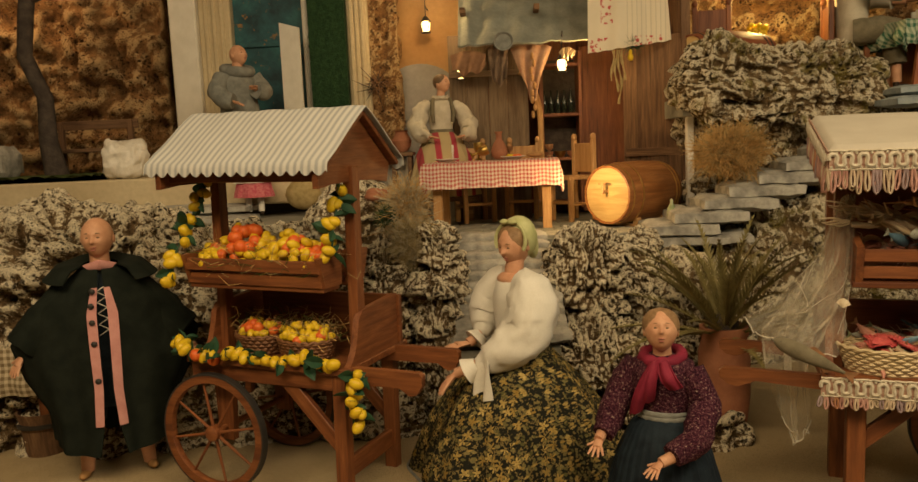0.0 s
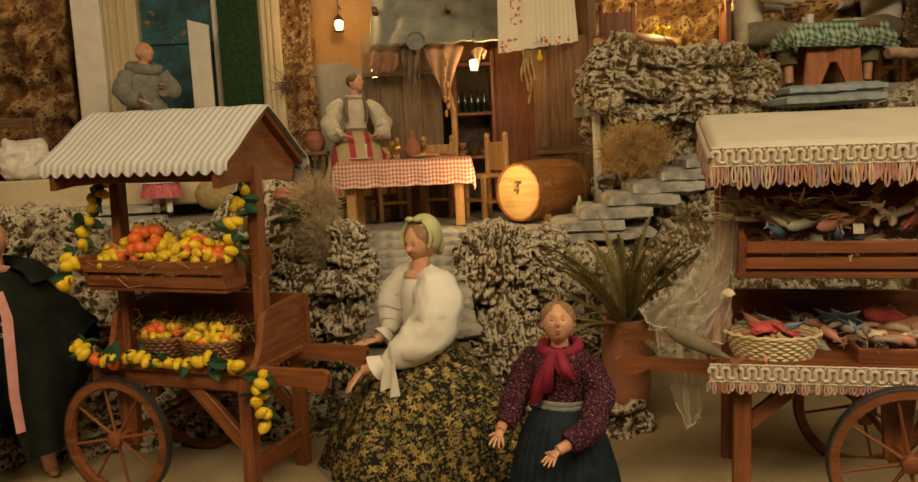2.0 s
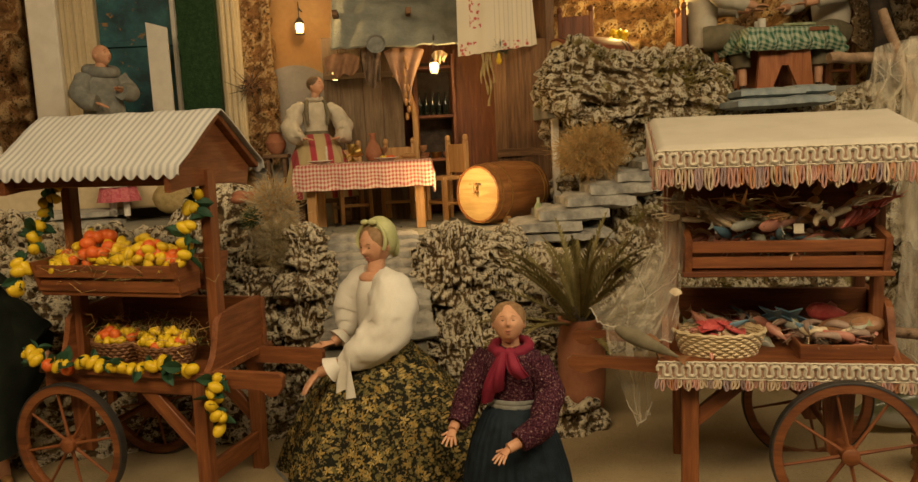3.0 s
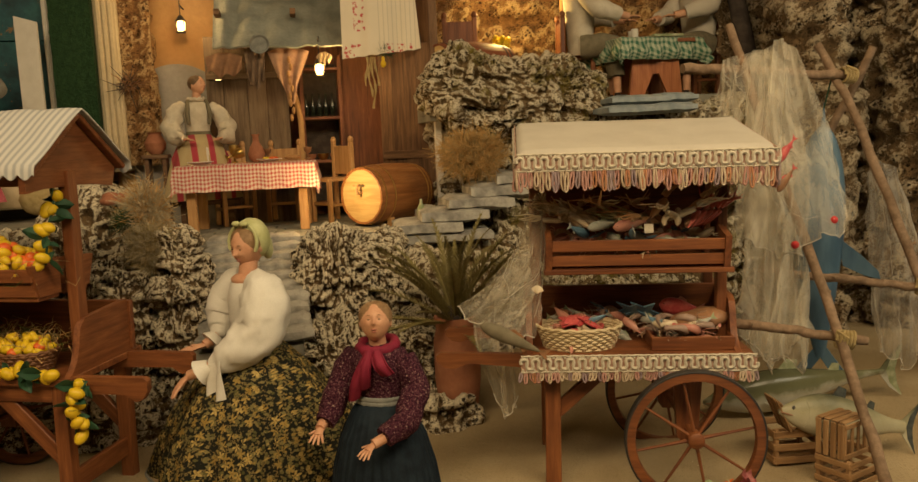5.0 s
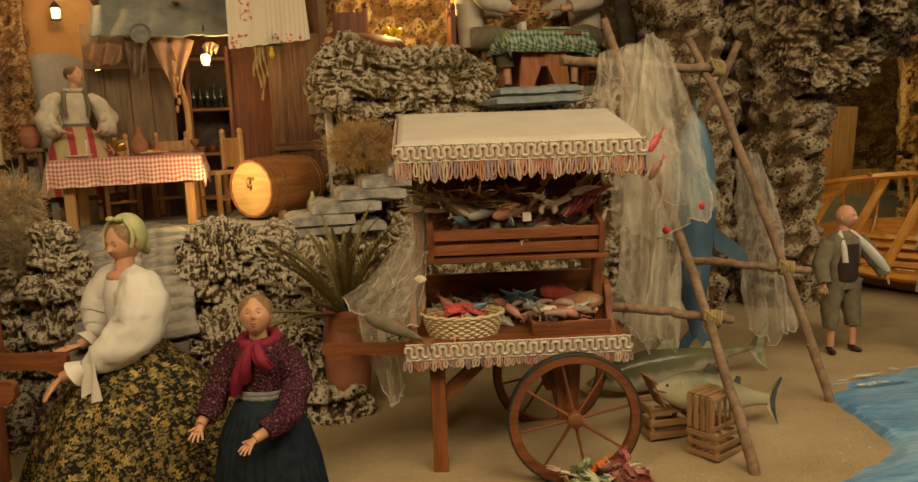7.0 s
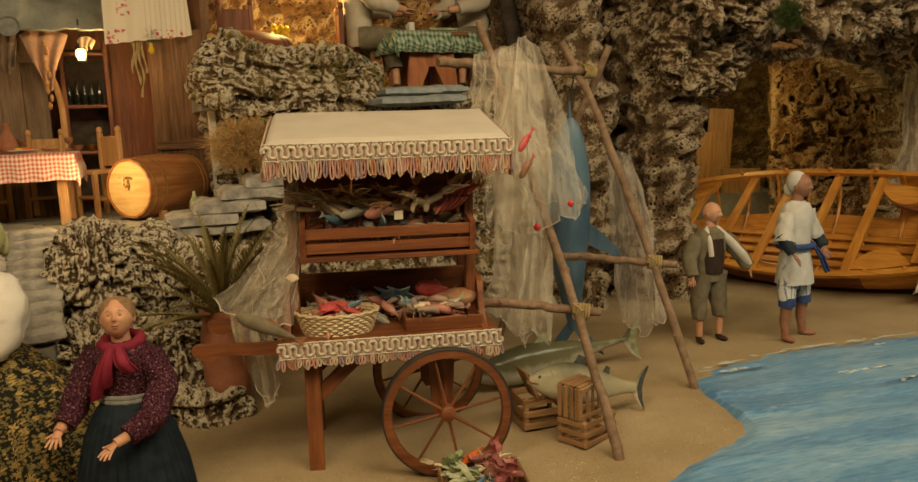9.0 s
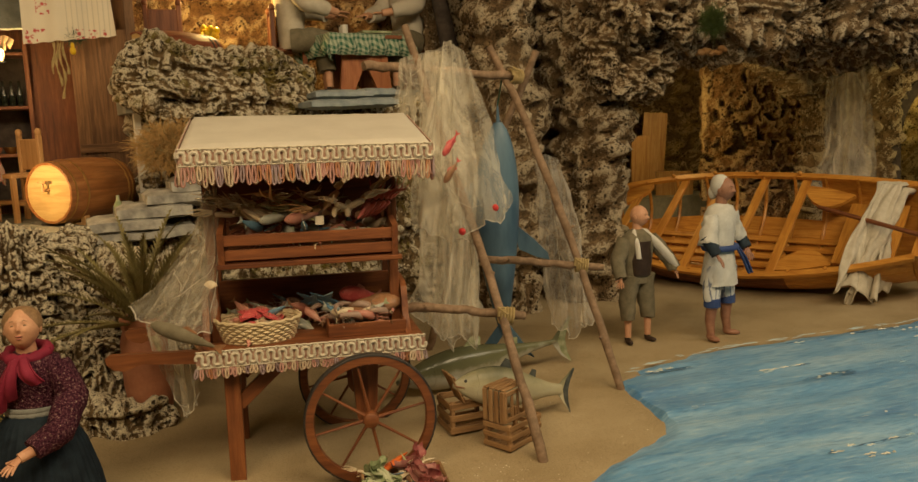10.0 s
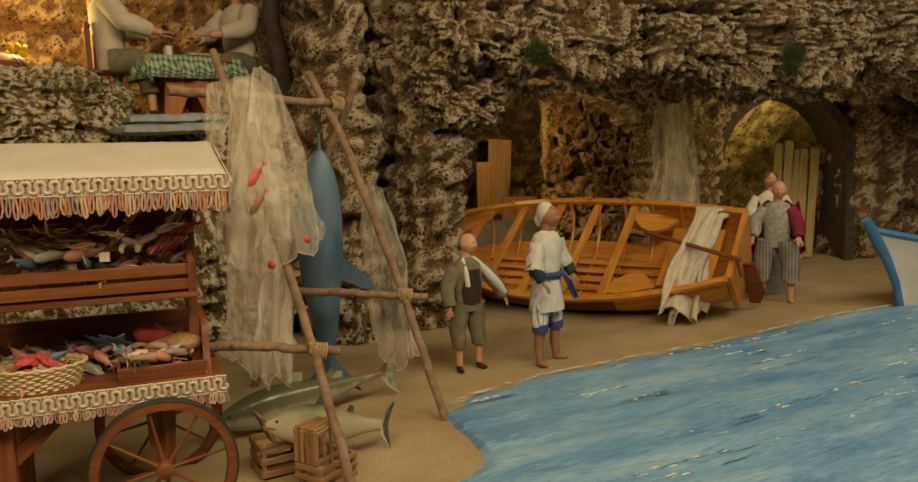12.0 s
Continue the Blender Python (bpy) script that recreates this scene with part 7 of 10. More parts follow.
def star_form():
    vs = [(0, 0, 0.009)]
    for k in range(10):
        r = 0.034 if k % 2 == 0 else 0.012
        vs.append((r * math.cos(k * math.pi / 5), r * math.sin(k * math.pi / 5), 0.001 if k % 2 == 0 else 0.003))
    vs += [(v[0], v[1], v[2] - 0.003) for v in vs[1:]]
    fs = [(0, 1 + k, 1 + (k + 1) % 10) for k in range(10)] + [(1 + k, 11 + k, 11 + (k + 1) % 10, 1 + (k + 1) % 10) for k in range(10)] + [tuple(range(20, 10, -1))]
    return Form().add(vs, fs)


STAR = star_form().mesh("starfish", BLUEFISH, 50)


def loose(name, mesh, place, turn, scale, label, category, group):
    ob = new(name, mesh)
    ob.matrix_world = Matrix.LocRotScale(place, Euler(turn), [scale] * 3)
    return tagged(ob, label, category, group)


def sea_food(rnd, u0, u1, v0, v1, z, heap, count, group, weights):
    """Scatter fish, prawns, shells and starfish over a stretch of the stall."""
    for k in range(count):
        u, v = rnd.uniform(u0, u1), rnd.uniform(v0, v1)
        p = CART_B @ Vector((u, v, z + heap * rnd.random()))
        kind = rnd.choices(("fish", "prawn", "shell", "starfish"), weights)[0]
        turn = (rnd.uniform(-0.7, 0.7), rnd.uniform(-0.6, 0.6), rnd.uniform(0, 6.28))
        if kind == "fish":
            i = rnd.randrange(4)
            loose("fish", SMALL_FISH[i], p, turn, rnd.uniform(0.8, 1.25), ("small silver fish", "small coral-pink fish", "small blue fish", "small brown fish")[i] + " heaped on the stall", "fish", group)
        elif kind == "prawn":
            i = rnd.randrange(3)
            loose("prawn", PRAWNS[i], p, (rnd.uniform(0.8, 2.2), rnd.uniform(-0.5, 0.5), turn[2]), rnd.uniform(0.9, 1.5), ("pale prawn", "pink prawn", "mauve-grey prawn")[i] + " with long feelers on the stall", "prawn", group)
        elif kind == "shell":
            i = rnd.randrange(3)
            loose("shell", SHELL[i], p, turn, rnd.uniform(0.6, 1.1), ("glossy red", "pale", "blue")[i] + " scallop shell on the stall", "shell", group)
        else:
            loose("starfish", STAR, p, turn, rnd.uniform(0.7, 1.0), "blue starfish on the fish stall", "starfish", group)


def fish_load():
    rnd = random.Random(21)
    up = 0.035

    def lay(name, mesh, u, v, z, turn, scale, label, group):
        loose(name, mesh, CART_B @ Vector((u, v, z + up)), turn, scale, label, name, group)

    tray = "seafood in the upper tray"
    sea_food(rnd, 0.085, 0.39, 0.040, 0.10, 0.470 + up, 0.026, 46, tray, (5, 4, 1, 0))
    for k in range(24):
        i = (0, 1, 1, 0, 2)[k % 5]
        u = 0.085 + 0.25 * ((k * 0.618) % 1)
        lay("squid", SQUIDS[i], u, rnd.uniform(0.028, 0.085), 0.502 + 0.028 * rnd.random(), (rnd.uniform(-0.3, 0.3), rnd.uniform(-0.7, -0.1), rnd.uniform(-0.7, 0.5) + (3.14 if k % 3 else 0)), rnd.uniform(1.15, 1.6), ("cream", "peach", "olive-grey")[i] + " squid with splayed arms in the upper tray", tray)
    for u, v, a in ((0.085, 0.030, 2.0), (0.100, 0.022, 2.3), (0.120, 0.032, 2.5)):
        lay("squid", SQUIDS[0], u + 0.045, v, 0.508, (0, -0.5, a), 1.5, "cream squid with splayed arms in the upper tray", tray)
    for u, v, i, a, s in ((0.135, 0.012, 0, 0.15, 1.15), (0.185, 0.010, 1, 0.06, 1.35), (0.200, 0.020, 1, 0.25, 1.1), (0.150, 0.032, 0, 0.3, 1.2), (0.330, 0.030, 3, 0.5, 1.3)):
        lay("fish", SMALL_FISH[i], u, v, 0.512, (0.3, -0.1, a), s, ("small silver fish", "small coral-pink fish", "small blue fish", "small brown fish")[i] + " heaped on the stall", tray)
    for k, (u, z) in enumerate(((0.300, 0.520), (0.318, 0.526))):
        f = Form().tube([(0.016 * math.cos(q), 0, 0.014 * math.sin(q)) for q in np.linspace(-0.6, 3.6, 12)], [0.003, 0.006, 0.007, 0.007, 0.006, 0.006, 0.006, 0.006, 0.006, 0.005, 0.005, 0.003], 8)
        single("squid", f, PRAWN, "white curled squid ring in the upper tray", "squid", CART_B @ Matrix.Translation((u, 0.018 + 0.02 * k, z + up)) @ Matrix.Rotation(0.4 + k, 4, "Z"), tray)
    for k in range(5):
        lay("lobster", SQUIDS[3], 0.335 + 0.010 * k, 0.030 + 0.008 * k, 0.505, (0.2, -0.75, 0.4 - 0.22 * k), 1.25, "coral red lobster claw in the upper tray", tray)
    for u, v in ((0.245, 0.075), (0.29, 0.08), (0.255, 0.008)):
        single("price_tag", Form().box((0, 0, 0.009), (0.018, 0.0012, 0.018), bevel=0.0003), LACE, "small blank cream price tag in the tray", "tag", CART_B @ Matrix.Translation((u, v, 0.50 + up)) @ Matrix.Rotation(radians(-14), 4, "X"), "price tags")
    wicker_basket(CART_B @ Matrix.Translation((0.120, 0.058, 0.261 + up)), 0.086, 0.056, 0.046, CREAMWICKER, "cream woven basket of shellfish on the stall", 8)
    sea_food(rnd, 0.085, 0.16, 0.045, 0.085, 0.284 + up, 0.018, 40, "seafood in the cream basket", (3, 3, 2, 0))
    for k in range(7):
        lay("shell", SHELL[0], 0.085 + 0.013 * k, 0.042 + 0.012 * (k % 3), 0.304 + 0.004 * (k % 2), (0.25, 0.1 * (k % 3 - 1), -1.3 + 0.5 * k), 1.15, "glossy red scallop shell in the basket", "seafood in the cream basket")
    sea_food(rnd, 0.06, 0.25, 0.105, 0.140, 0.275 + up, 0.034, 44, "seafood on the stall table", (3, 4, 2, 0))
    b = thing("tray_box", "shallow brown wooden box of fish", "box", CART_B @ Matrix.Translation((0.345, 0.065, 0.261 + up)))
    for v in (-0.045, 0.045):
        part("side", Form().box((0, v, 0.014), (0.166, 0.006, 0.028)), W_X, b)
    for u in (-0.08, 0.08):
        part("end", Form().box((u, 0, 0.014), (0.006, 0.084, 0.028)), W_Y, b)
    part("bottom", Form().box((0, 0, 0.003), (0.154, 0.084, 0.004)), C_X, b)
    sea_food(rnd, 0.285, 0.39, 0.035, 0.105, 0.276 + up, 0.030, 46, "seafood in the wooden box", (2, 6, 0, 0))
    single("crab", Form().egg((0, 0, 0), (0.062, 0.040, 0.026), 0, None, 28, 16, 0.16), BROWNISH, "humped brown crab shell on the box of fish", "crab", CART_B @ Matrix.Translation((0.365, 0.072, 0.308 + up)) @ Matrix.Rotation(radians(-12), 4, "Y"))
    for k, (u, a) in enumerate(((0.305, 0.1), (0.33, -0.3), (0.36, 0.2), (0.29, 0.5))):
        lay("prawn", PRAWNS[(2, 1, 2, 0)[k]], u, 0.028 + 0.01 * k, 0.300, (1.2, 0.2, a), 1.5, "long-feelered prawn on the box of fish", "seafood in the wooden box")
    single("red_fish", fish_form(0.095, 0.036, 0.022), [CORAL, PINKFISH, IRON], "scaly glossy red fish on the stall", "fish", CART_B @ Matrix.Translation((0.295, 0.105, 0.335 + up)) @ Matrix.Rotation(radians(8), 4, "Y"))
    for u, v, s in ((0.235, 0.105, 1.15), (0.262, 0.098, 1.25), (0.175, 0.12, 0.85)):
        loose("starfish", STAR, CART_B @ Vector((u, v, 0.322 + up)), (0.75, 0.2, u * 9), s, "blue starfish on the fish stall", "starfish", "seafood on the stall table")
    f = fish_form(0.15, 0.030, 0.018)
    single("fish", f, [OLIVE, BROWNISH, IRON], "grey fish lying across the cart's handle", "fish", CART_B @ Matrix.Translation((-0.082, -0.004, 0.325 + up)) @ Matrix.Rotation(radians(24), 4, "Y") @ Matrix.Rotation(radians(-6), 4, "Z"))


fish_load()

# ---- the clay figures, each one plain mesh ----
LIP = plain("faded_lip_paint", (0.40, 0.15, 0.11), (0.46, 0.19, 0.14), 60, 0.5, 0.15, 300, 0.0005)
RAGGED = plain("ragged_grey_linen", (0.26, 0.25, 0.21), (0.44, 0.42, 0.36), 70, 0.95, 0.6, 300, 0.002)
SEAWHITE = plain("off_white_cotton", (0.50, 0.49, 0.44), (0.64, 0.63, 0.57), 25, 0.9, 0.4, 400, 0.001)


class Doll(Form):
    """Shapes of a clothed figure facing -y, in its own metres."""

    mats = None

    def use(self, mat):
        if self.mats is None:
            self.mats = []
        if mat not in self.mats:
            self.mats.append(mat)
        return self.mats.index(mat)

    def head(self, c, r, skin, hair=None, turn=0.0, bald=0.0, nod=0.0):
        """A modelled head: brow, sockets, nose, cheeks, lips, chin and ears in one skin; painted eyes and lips."""
        s = self.use(skin)
        at = Matrix.Translation(c) @ Matrix.Rotation(radians(turn), 4, "Z") @ Matrix.Rotation(radians(nod), 4, "X")
        near = np.linspace(-1, 1, 47)
        az, el = np.meshgrid(np.pi * np.sign(near) * np.abs(near) ** 1.45, np.linspace(-1.5, 1.5, 42))
        az = az[:, :-1]
        el = el[:, :-1]
        x, y, z = np.sin(az) * np.cos(el), -np.cos(az) * np.cos(el), np.sin(el)
        front = np.clip(-y * 1.6, 0, 1)

        def bump(x0, z0, sx, sz):
            return (np.exp(-((x - x0) / sx) ** 2 - ((z - z0) / sz) ** 2) + (np.exp(-((x + x0) / sx) ** 2 - ((z - z0) / sz) ** 2) if x0 else 0)) * front

        k = 1 + 0.11 * bump(0, 0.0, 0.10, 0.16) + 0.24 * bump(0, -0.17, 0.13, 0.09) - 0.085 * bump(0.30, 0.07, 0.15, 0.10)
        k += 0.05 * bump(0, 0.25, 0.42, 0.08) + 0.05 * bump(0.38, -0.22, 0.2, 0.18) + 0.06 * bump(0, -0.43, 0.2, 0.045) - 0.05 * bump(0, -0.505, 0.24, 0.025)
        k += 0.06 * bump(0, -0.57, 0.17, 0.04) + 0.10 * bump(0, -0.78, 0.24, 0.12) - 0.03 * bump(0.34, -0.42, 0.10, 0.12)
        jaw = 1 - 0.26 * np.clip(-z, 0, 1) ** 1.6
        v = np.stack([x * k * 0.77 * jaw, y * k * 0.87 * np.where(y > 0, 1 - 0.25 * np.clip(-z, 0, 1), 1), z], -1) * r
        self.rings(list(v), s, at)
        for sg in (-1, 1):
            self.egg((sg * r * 0.76, 0.06 * r, -r * 0.08), (r * 0.08, r * 0.17, r * 0.23), s, at, 10, 8)
            self.egg((sg * r * 0.245, -r * 0.735, r * 0.05), (r * 0.115, r * 0.055, r * 0.052), self.use(HAIR_BROWN), at, 10, 8)
            self.tube([(sg * r * 0.12, -r * 0.84, r * 0.23), (sg * r * 0.25, -r * 0.815, r * 0.28), (sg * r * 0.38, -r * 0.73, r * 0.24)], [r * 0.014, r * 0.026, r * 0.012], 6, self.use(hair or HAIR_BROWN), at)
        lip = self.use(LIP if skin is SKIN else skin)
        self.egg((0, -r * 0.795, -r * 0.445), (r * 0.17, r * 0.05, r * 0.034), lip, at, 12, 6)
        self.egg((0, -r * 0.765, -r * 0.565), (r * 0.14, r * 0.05, r * 0.036), lip, at, 12, 6)
        if hair:
            h = self.use(hair)
            self.egg((0, r * (0.13 + bald), r * (0.24 - bald * 0.5)), (r * 0.87, r * 0.93, r * 0.86), h, at, 26, 18, 0.05)
        return at

    def neck(self, a, b, r, skin):
        self.tube([a, b], [r, r * 0.9], 12, self.use(skin))

    def hand(self, wrist, way, size, skin, spread=0.35):
        """A palm with four fingers and a thumb."""
        s = self.use(skin)
        w, d = Vector(wrist), Vector(way).normalized()
        side = d.cross(Vector((0, 0, 1))).normalized() if abs(d.z) < 0.95 else Vector((1, 0, 0))
        up = side.cross(d)
        self.tube([w - d * size * 0.2, w + d * size * 0.25, w + d * size * 0.8], [size * 0.26, size * 0.34, size * 0.40], 8, s, flat=0.55)
        for k in range(4):
            b = w + d * size * 0.75 + side * size * 0.22 * (k - 1.5)
            e = b + (d + side * spread * (k - 1.5) * 0.5 - up * 0.15).normalized() * size * (0.75 if k in (0, 3) else 0.9)
            self.tube([b, (b + e) / 2 + up * size * 0.05, e], [size * 0.12, size * 0.11, size * 0.08], 6, s)
        b = w + d * size * 0.3 + side * size * 0.3
        self.tube([b, b + (d * 0.6 + side * 0.8).normalized() * size * 0.6], [size * 0.13, size * 0.09], 6, s)

    def sleeve(self, pts, radii, mat, folds=0.05, seg=18):
        """A sleeve with creases across it."""
        pts = [Vector(p) for p in pts]
        fine, rr = [], []
        for i in range(len(pts) - 1):
            for k in range(5):
                t = k / 5
                fine.append(pts[i].lerp(pts[i + 1], t))
                base = radii[i] + (radii[i + 1] - radii[i]) * t
                rr.append(base * (1 + 0.25 * folds * math.sin((i * 5 + k) * 2.3)))
        fine.append(pts[-1])
        rr.append(radii[-1])
        n0 = self.n
        self.tube(fine, rr, seg, self.use(mat))
        v = self.v[-1]
        v += max(radii) * folds * (1.6 * np.stack([vnoise(v * 38 + q * 5) for q in range(3)], 1) + 0.9 * np.stack([vnoise(v * [110, 110, 60] + q * 9) for q in range(3)], 1))
        return self

    def skirt(self, prof, mat, waves, depth, seg=96, squash=0.85, at=None, lean=0.0, phase=0.0):
        """A hanging cloth with folds that deepen towards the hem (profile from the hem up)."""
        fold = lambda a, k: 1 + depth * (1 - k) ** 1.2 * (np.sin(a * waves + phase + 1.6 * np.sin(a * 2)) + 0.45 * np.sin(a * (waves * 2 + 1) + 1))
        self.lathe(prof, seg, self.use(mat), at, squash, fold)
        return self

    def torso(self, prof, mat, squash=0.62, at=None):
        self.lathe(prof, 28, self.use(mat), at, squash)
        return self

    def shoe(self, c, length, mat, turn=0.0):
        at = Matrix.Translation(c) @ Matrix.Rotation(radians(turn), 4, "Z")
        self.egg((0, -length * 0.22, length * 0.16), (length * 0.22, length * 0.52, length * 0.18), self.use(mat), at, 12, 8)
        self.egg((0, length * 0.10, length * 0.28), (length * 0.19, length * 0.20, length * 0.26), self.use(mat), at, 12, 8)

    def place(self, label, spot, turn, group="crib figures", name="doll"):
        return single(name, self, self.mats, label, "figure", Matrix.Translation(spot) @ Matrix.Rotation(radians(turn), 4, "Z"), group, sharp=60)


def cloak_man():
    """A bald man in a wide dark cloak with pink bands."""
    d = Doll()
    d.head((0.0, -0.012, 0.540), 0.044, SKIN, turn=-14)
    d.neck((0, 0, 0.455), (0, -0.004, 0.515), 0.022, SKIN)
    d.torso([(0.05, 0.16), (0.062, 0.26), (0.066, 0.36), (0.074, 0.42), (0.05, 0.462), (0.02, 0.475)], NAVY)
    for sg in (-1, 1):
        d.tube([(sg * 0.045, 0.0, 0.20), (sg * 0.062, 0.0, 0.06), (sg * 0.066, 0, 0.012)], [0.030, 0.017, 0.014], 12, d.use(SKIN))
        d.tube([(sg * 0.042, 0.0, 0.26), (sg * 0.052, 0.0, 0.13)], [0.042, 0.036], 16, d.use(NAVY))
        d.shoe((sg * 0.068, 0.0, 0.0), 0.052, LEATHER, sg * 14)
    # cloak: an open bell, front edges apart, arms held wide beneath
    aa = np.linspace(0, 1, 130)
    rows = []
    for k, (z, rx, ry) in enumerate([(0.072, 0.118, 0.104), (0.14, 0.120, 0.102), (0.22, 0.124, 0.098), (0.30, 0.134, 0.093), (0.345, 0.138, 0.087), (0.38, 0.140, 0.080), (0.41, 0.110, 0.072), (0.435, 0.080, 0.062), (0.455, 0.056, 0.052), (0.472, 0.040, 0.046)]):
        w = 1 - k / 9
        gap = (13, 7, 4.5)[min(k, 2)]
        a = np.radians(-90 + gap + (360 - 2 * gap) * aa)
        wide = np.clip(np.abs(np.cos(a)), 0, 1) ** 3
        fold = 1 + 0.05 * w * np.sin(a * 7) + 0.03 * w * np.sin(a * 13 + 1)
        reach = 0.064 * wide * math.exp(-((z - 0.27) / 0.08) ** 2)
        x = np.cos(a) * (rx * fold + reach)
        y = np.sin(a) * ry * fold
        rows.append(np.stack([x, y, z + 0.020 * wide * w + 0 * a], 1))
    d.sheet(np.stack(rows)[::-1], 0.004, d.use(FELT))
    col = []
    for z, r in ((0.478, 0.034), (0.492, 0.052), (0.482, 0.082), (0.455, 0.106)):
        b = np.linspace(math.radians(-52), math.radians(232), 60)
        col.append(np.stack([np.cos(b) * r * 1.12, np.sin(b) * r * 0.86, z + 0.010 * np.sin(b) + 0 * b], 1))
    d.sheet(np.stack(col)[::-1], 0.004, d.use(FELT))
    g = np.stack(rows)
    for edge, sg in ((slice(0, 4), -1), (slice(-4, None), 1)):
        strip = g[1:8, edge].copy()
        strip[..., 1] -= 0.006
        d.sheet(strip[::-1], 0.003, d.use(PINK))
        if sg > 0:
            for k in range(5):
                c = (strip[1 + k, 1] + strip[1 + k, 2]) / 2 + [0, -0.003, 0.02]
                d.egg(c, (0.0065, 0.004, 0.0065), d.use(IRON), None, 10, 6)
    for k in range(9):
        s = 1 if k % 2 else -1
        d.tube([(s * 0.010, -0.062 + 0.0005 * k, 0.33 + 0.012 * k), (-s * 0.010, -0.062 + 0.0005 * k, 0.342 + 0.012 * k)], 0.0011, 4, d.use(WHITE))
    d.tube([(-0.03, -0.01, 0.472), (0, -0.042, 0.482), (0.03, -0.01, 0.472)], [0.010, 0.012, 0.010], 8, d.use(PINK))
    for sg in (-1, 1):
        d.sleeve([(sg * 0.06, 0, 0.42), (sg * 0.12, -0.01, 0.35), (sg * 0.164, -0.02, 0.31)], [0.045, 0.050, 0.044], FELT, 0.04)
        d.hand((sg * 0.168, -0.025, 0.298), (sg * 0.5, -0.35, -0.9), 0.030, SKIN)
    d.place("bald clay figure in a wide dark cloak with pink bands", (-0.785, 1.735, 0.0), 24)


def floral_lady():
    """An old woman in a puffed white blouse and a wide floral skirt."""
    d = Doll()
    d.skirt([(0.238, 0.0), (0.240, 0.006), (0.232, 0.04), (0.214, 0.09), (0.188, 0.14), (0.152, 0.19), (0.112, 0.235), (0.076, 0.272), (0.046, 0.292)], FLORAL, 9, 0.10, 170, 0.95)
    hem = [(0.250 * (1 + 0.075 * math.sin(a * 9 + 1.6 * math.sin(a * 2))) * math.cos(a), 0.238 * (1 + 0.075 * math.sin(a * 9 + 1.6 * math.sin(a * 2))) * math.sin(a), 0.004) for a in np.linspace(0, 2 * math.pi, 160)]
    d.tube(hem, 0.0034, 5, d.use(GREYCLOTH))
    d.torso([(0.046, 0.278), (0.050, 0.300), (0.054, 0.34), (0.056, 0.385), (0.046, 0.418), (0.020, 0.436)], WHITE, 0.85)
    d.torso([(0.047, 0.276), (0.050, 0.288), (0.050, 0.300)], NAVY, 0.87)
    d.neck((0.0, -0.004, 0.42), (-0.002, 0.004, 0.470), 0.021, SKIN)
    d.egg((0.0, -0.004, 0.424), (0.040, 0.034, 0.016), d.use(SKIN), None, 20, 8)
    at = d.head((-0.004, 0.004, 0.494), 0.043, SKIN, HAIR_FAIR, turn=30, nod=10)
    # head scarf, folded back from the brow and tied in a small knot on top
    d.egg((0, 0.016, 0.012), (0.0410, 0.036, 0.046), d.use(PALEGREEN), at, 22, 14, 0.03)
    d.tube([(0.041 * math.cos(a), -0.010 + 0.010 * math.sin(a), 0.012 + 0.036 * math.sin(a)) for a in np.linspace(-0.5, math.pi + 0.5, 18)], [0.0060] * 18, 8, d.use(PALEGREEN), at, 0.7)
    for sg in (-1, 1):
        d.egg((sg * 0.011, -0.010, 0.052), (0.012, 0.008, 0.006), d.use(PALEGREEN), at, 10, 6, 0.25)
    d.egg((0, 0.050, -0.012), (0.018, 0.012, 0.030), d.use(PALEGREEN), at, 10, 8, 0.15)
    # near arm: a full puff from the shoulder, gathered at the wrist, with a hanging cuff
    near = [(0.030, 0.004, 0.428), (0.058, 0.012, 0.408), (0.080, 0.012, 0.368), (0.084, -0.004, 0.326), (0.076, -0.042, 0.294), (0.066, -0.080, 0.272), (0.060, -0.104, 0.262)]
    d.sleeve(near, [0.024, 0.044, 0.053, 0.053, 0.044, 0.029, 0.014], WHITE, 0.05, 56)
    far = [(-0.030, 0.0, 0.430), (-0.054, -0.012, 0.412), (-0.076, -0.030, 0.380), (-0.078, -0.044, 0.342), (-0.062, -0.056, 0.312), (-0.050, -0.066, 0.298)]
    d.sleeve(far, [0.022, 0.036, 0.042, 0.040, 0.027, 0.013], WHITE, 0.03, 36)
    for sg, w, e in ((1, (0.060, -0.104, 0.262), (0.044, -0.146, 0.246)), (-1, (-0.050, -0.066, 0.298), (-0.044, -0.096, 0.284))):
        d.tube([w, (Vector(w) + Vector(e)) / 2 + Vector((0, 0, -0.004))], [0.016, 0.028], 20, d.use(WHITE))
        d.tube([w, e], [0.013, 0.0105], 10, d.use(SKIN))
        d.hand(e, (-0.06, -0.70, -0.70) if sg > 0 else (0.1, -0.9, -0.1), 0.033, SKIN)
    u, v = np.meshgrid(np.linspace(-1, 1, 18), np.linspace(0, 1, 16))
    d.sheet(np.stack([0.078 + 0.026 * u * (1 - 0.2 * v) + 0.008 * v, -0.098 + 0.007 * np.sin(u * 5 + v * 2) + 0.012 * u - 0.004 * v, 0.272 - 0.078 * v + 0.008 * u], -1), 0.002, d.use(WHITE))
    d.place("old clay woman in a puffed white blouse and black floral skirt", (0.136, 1.672, 0.0), -74)


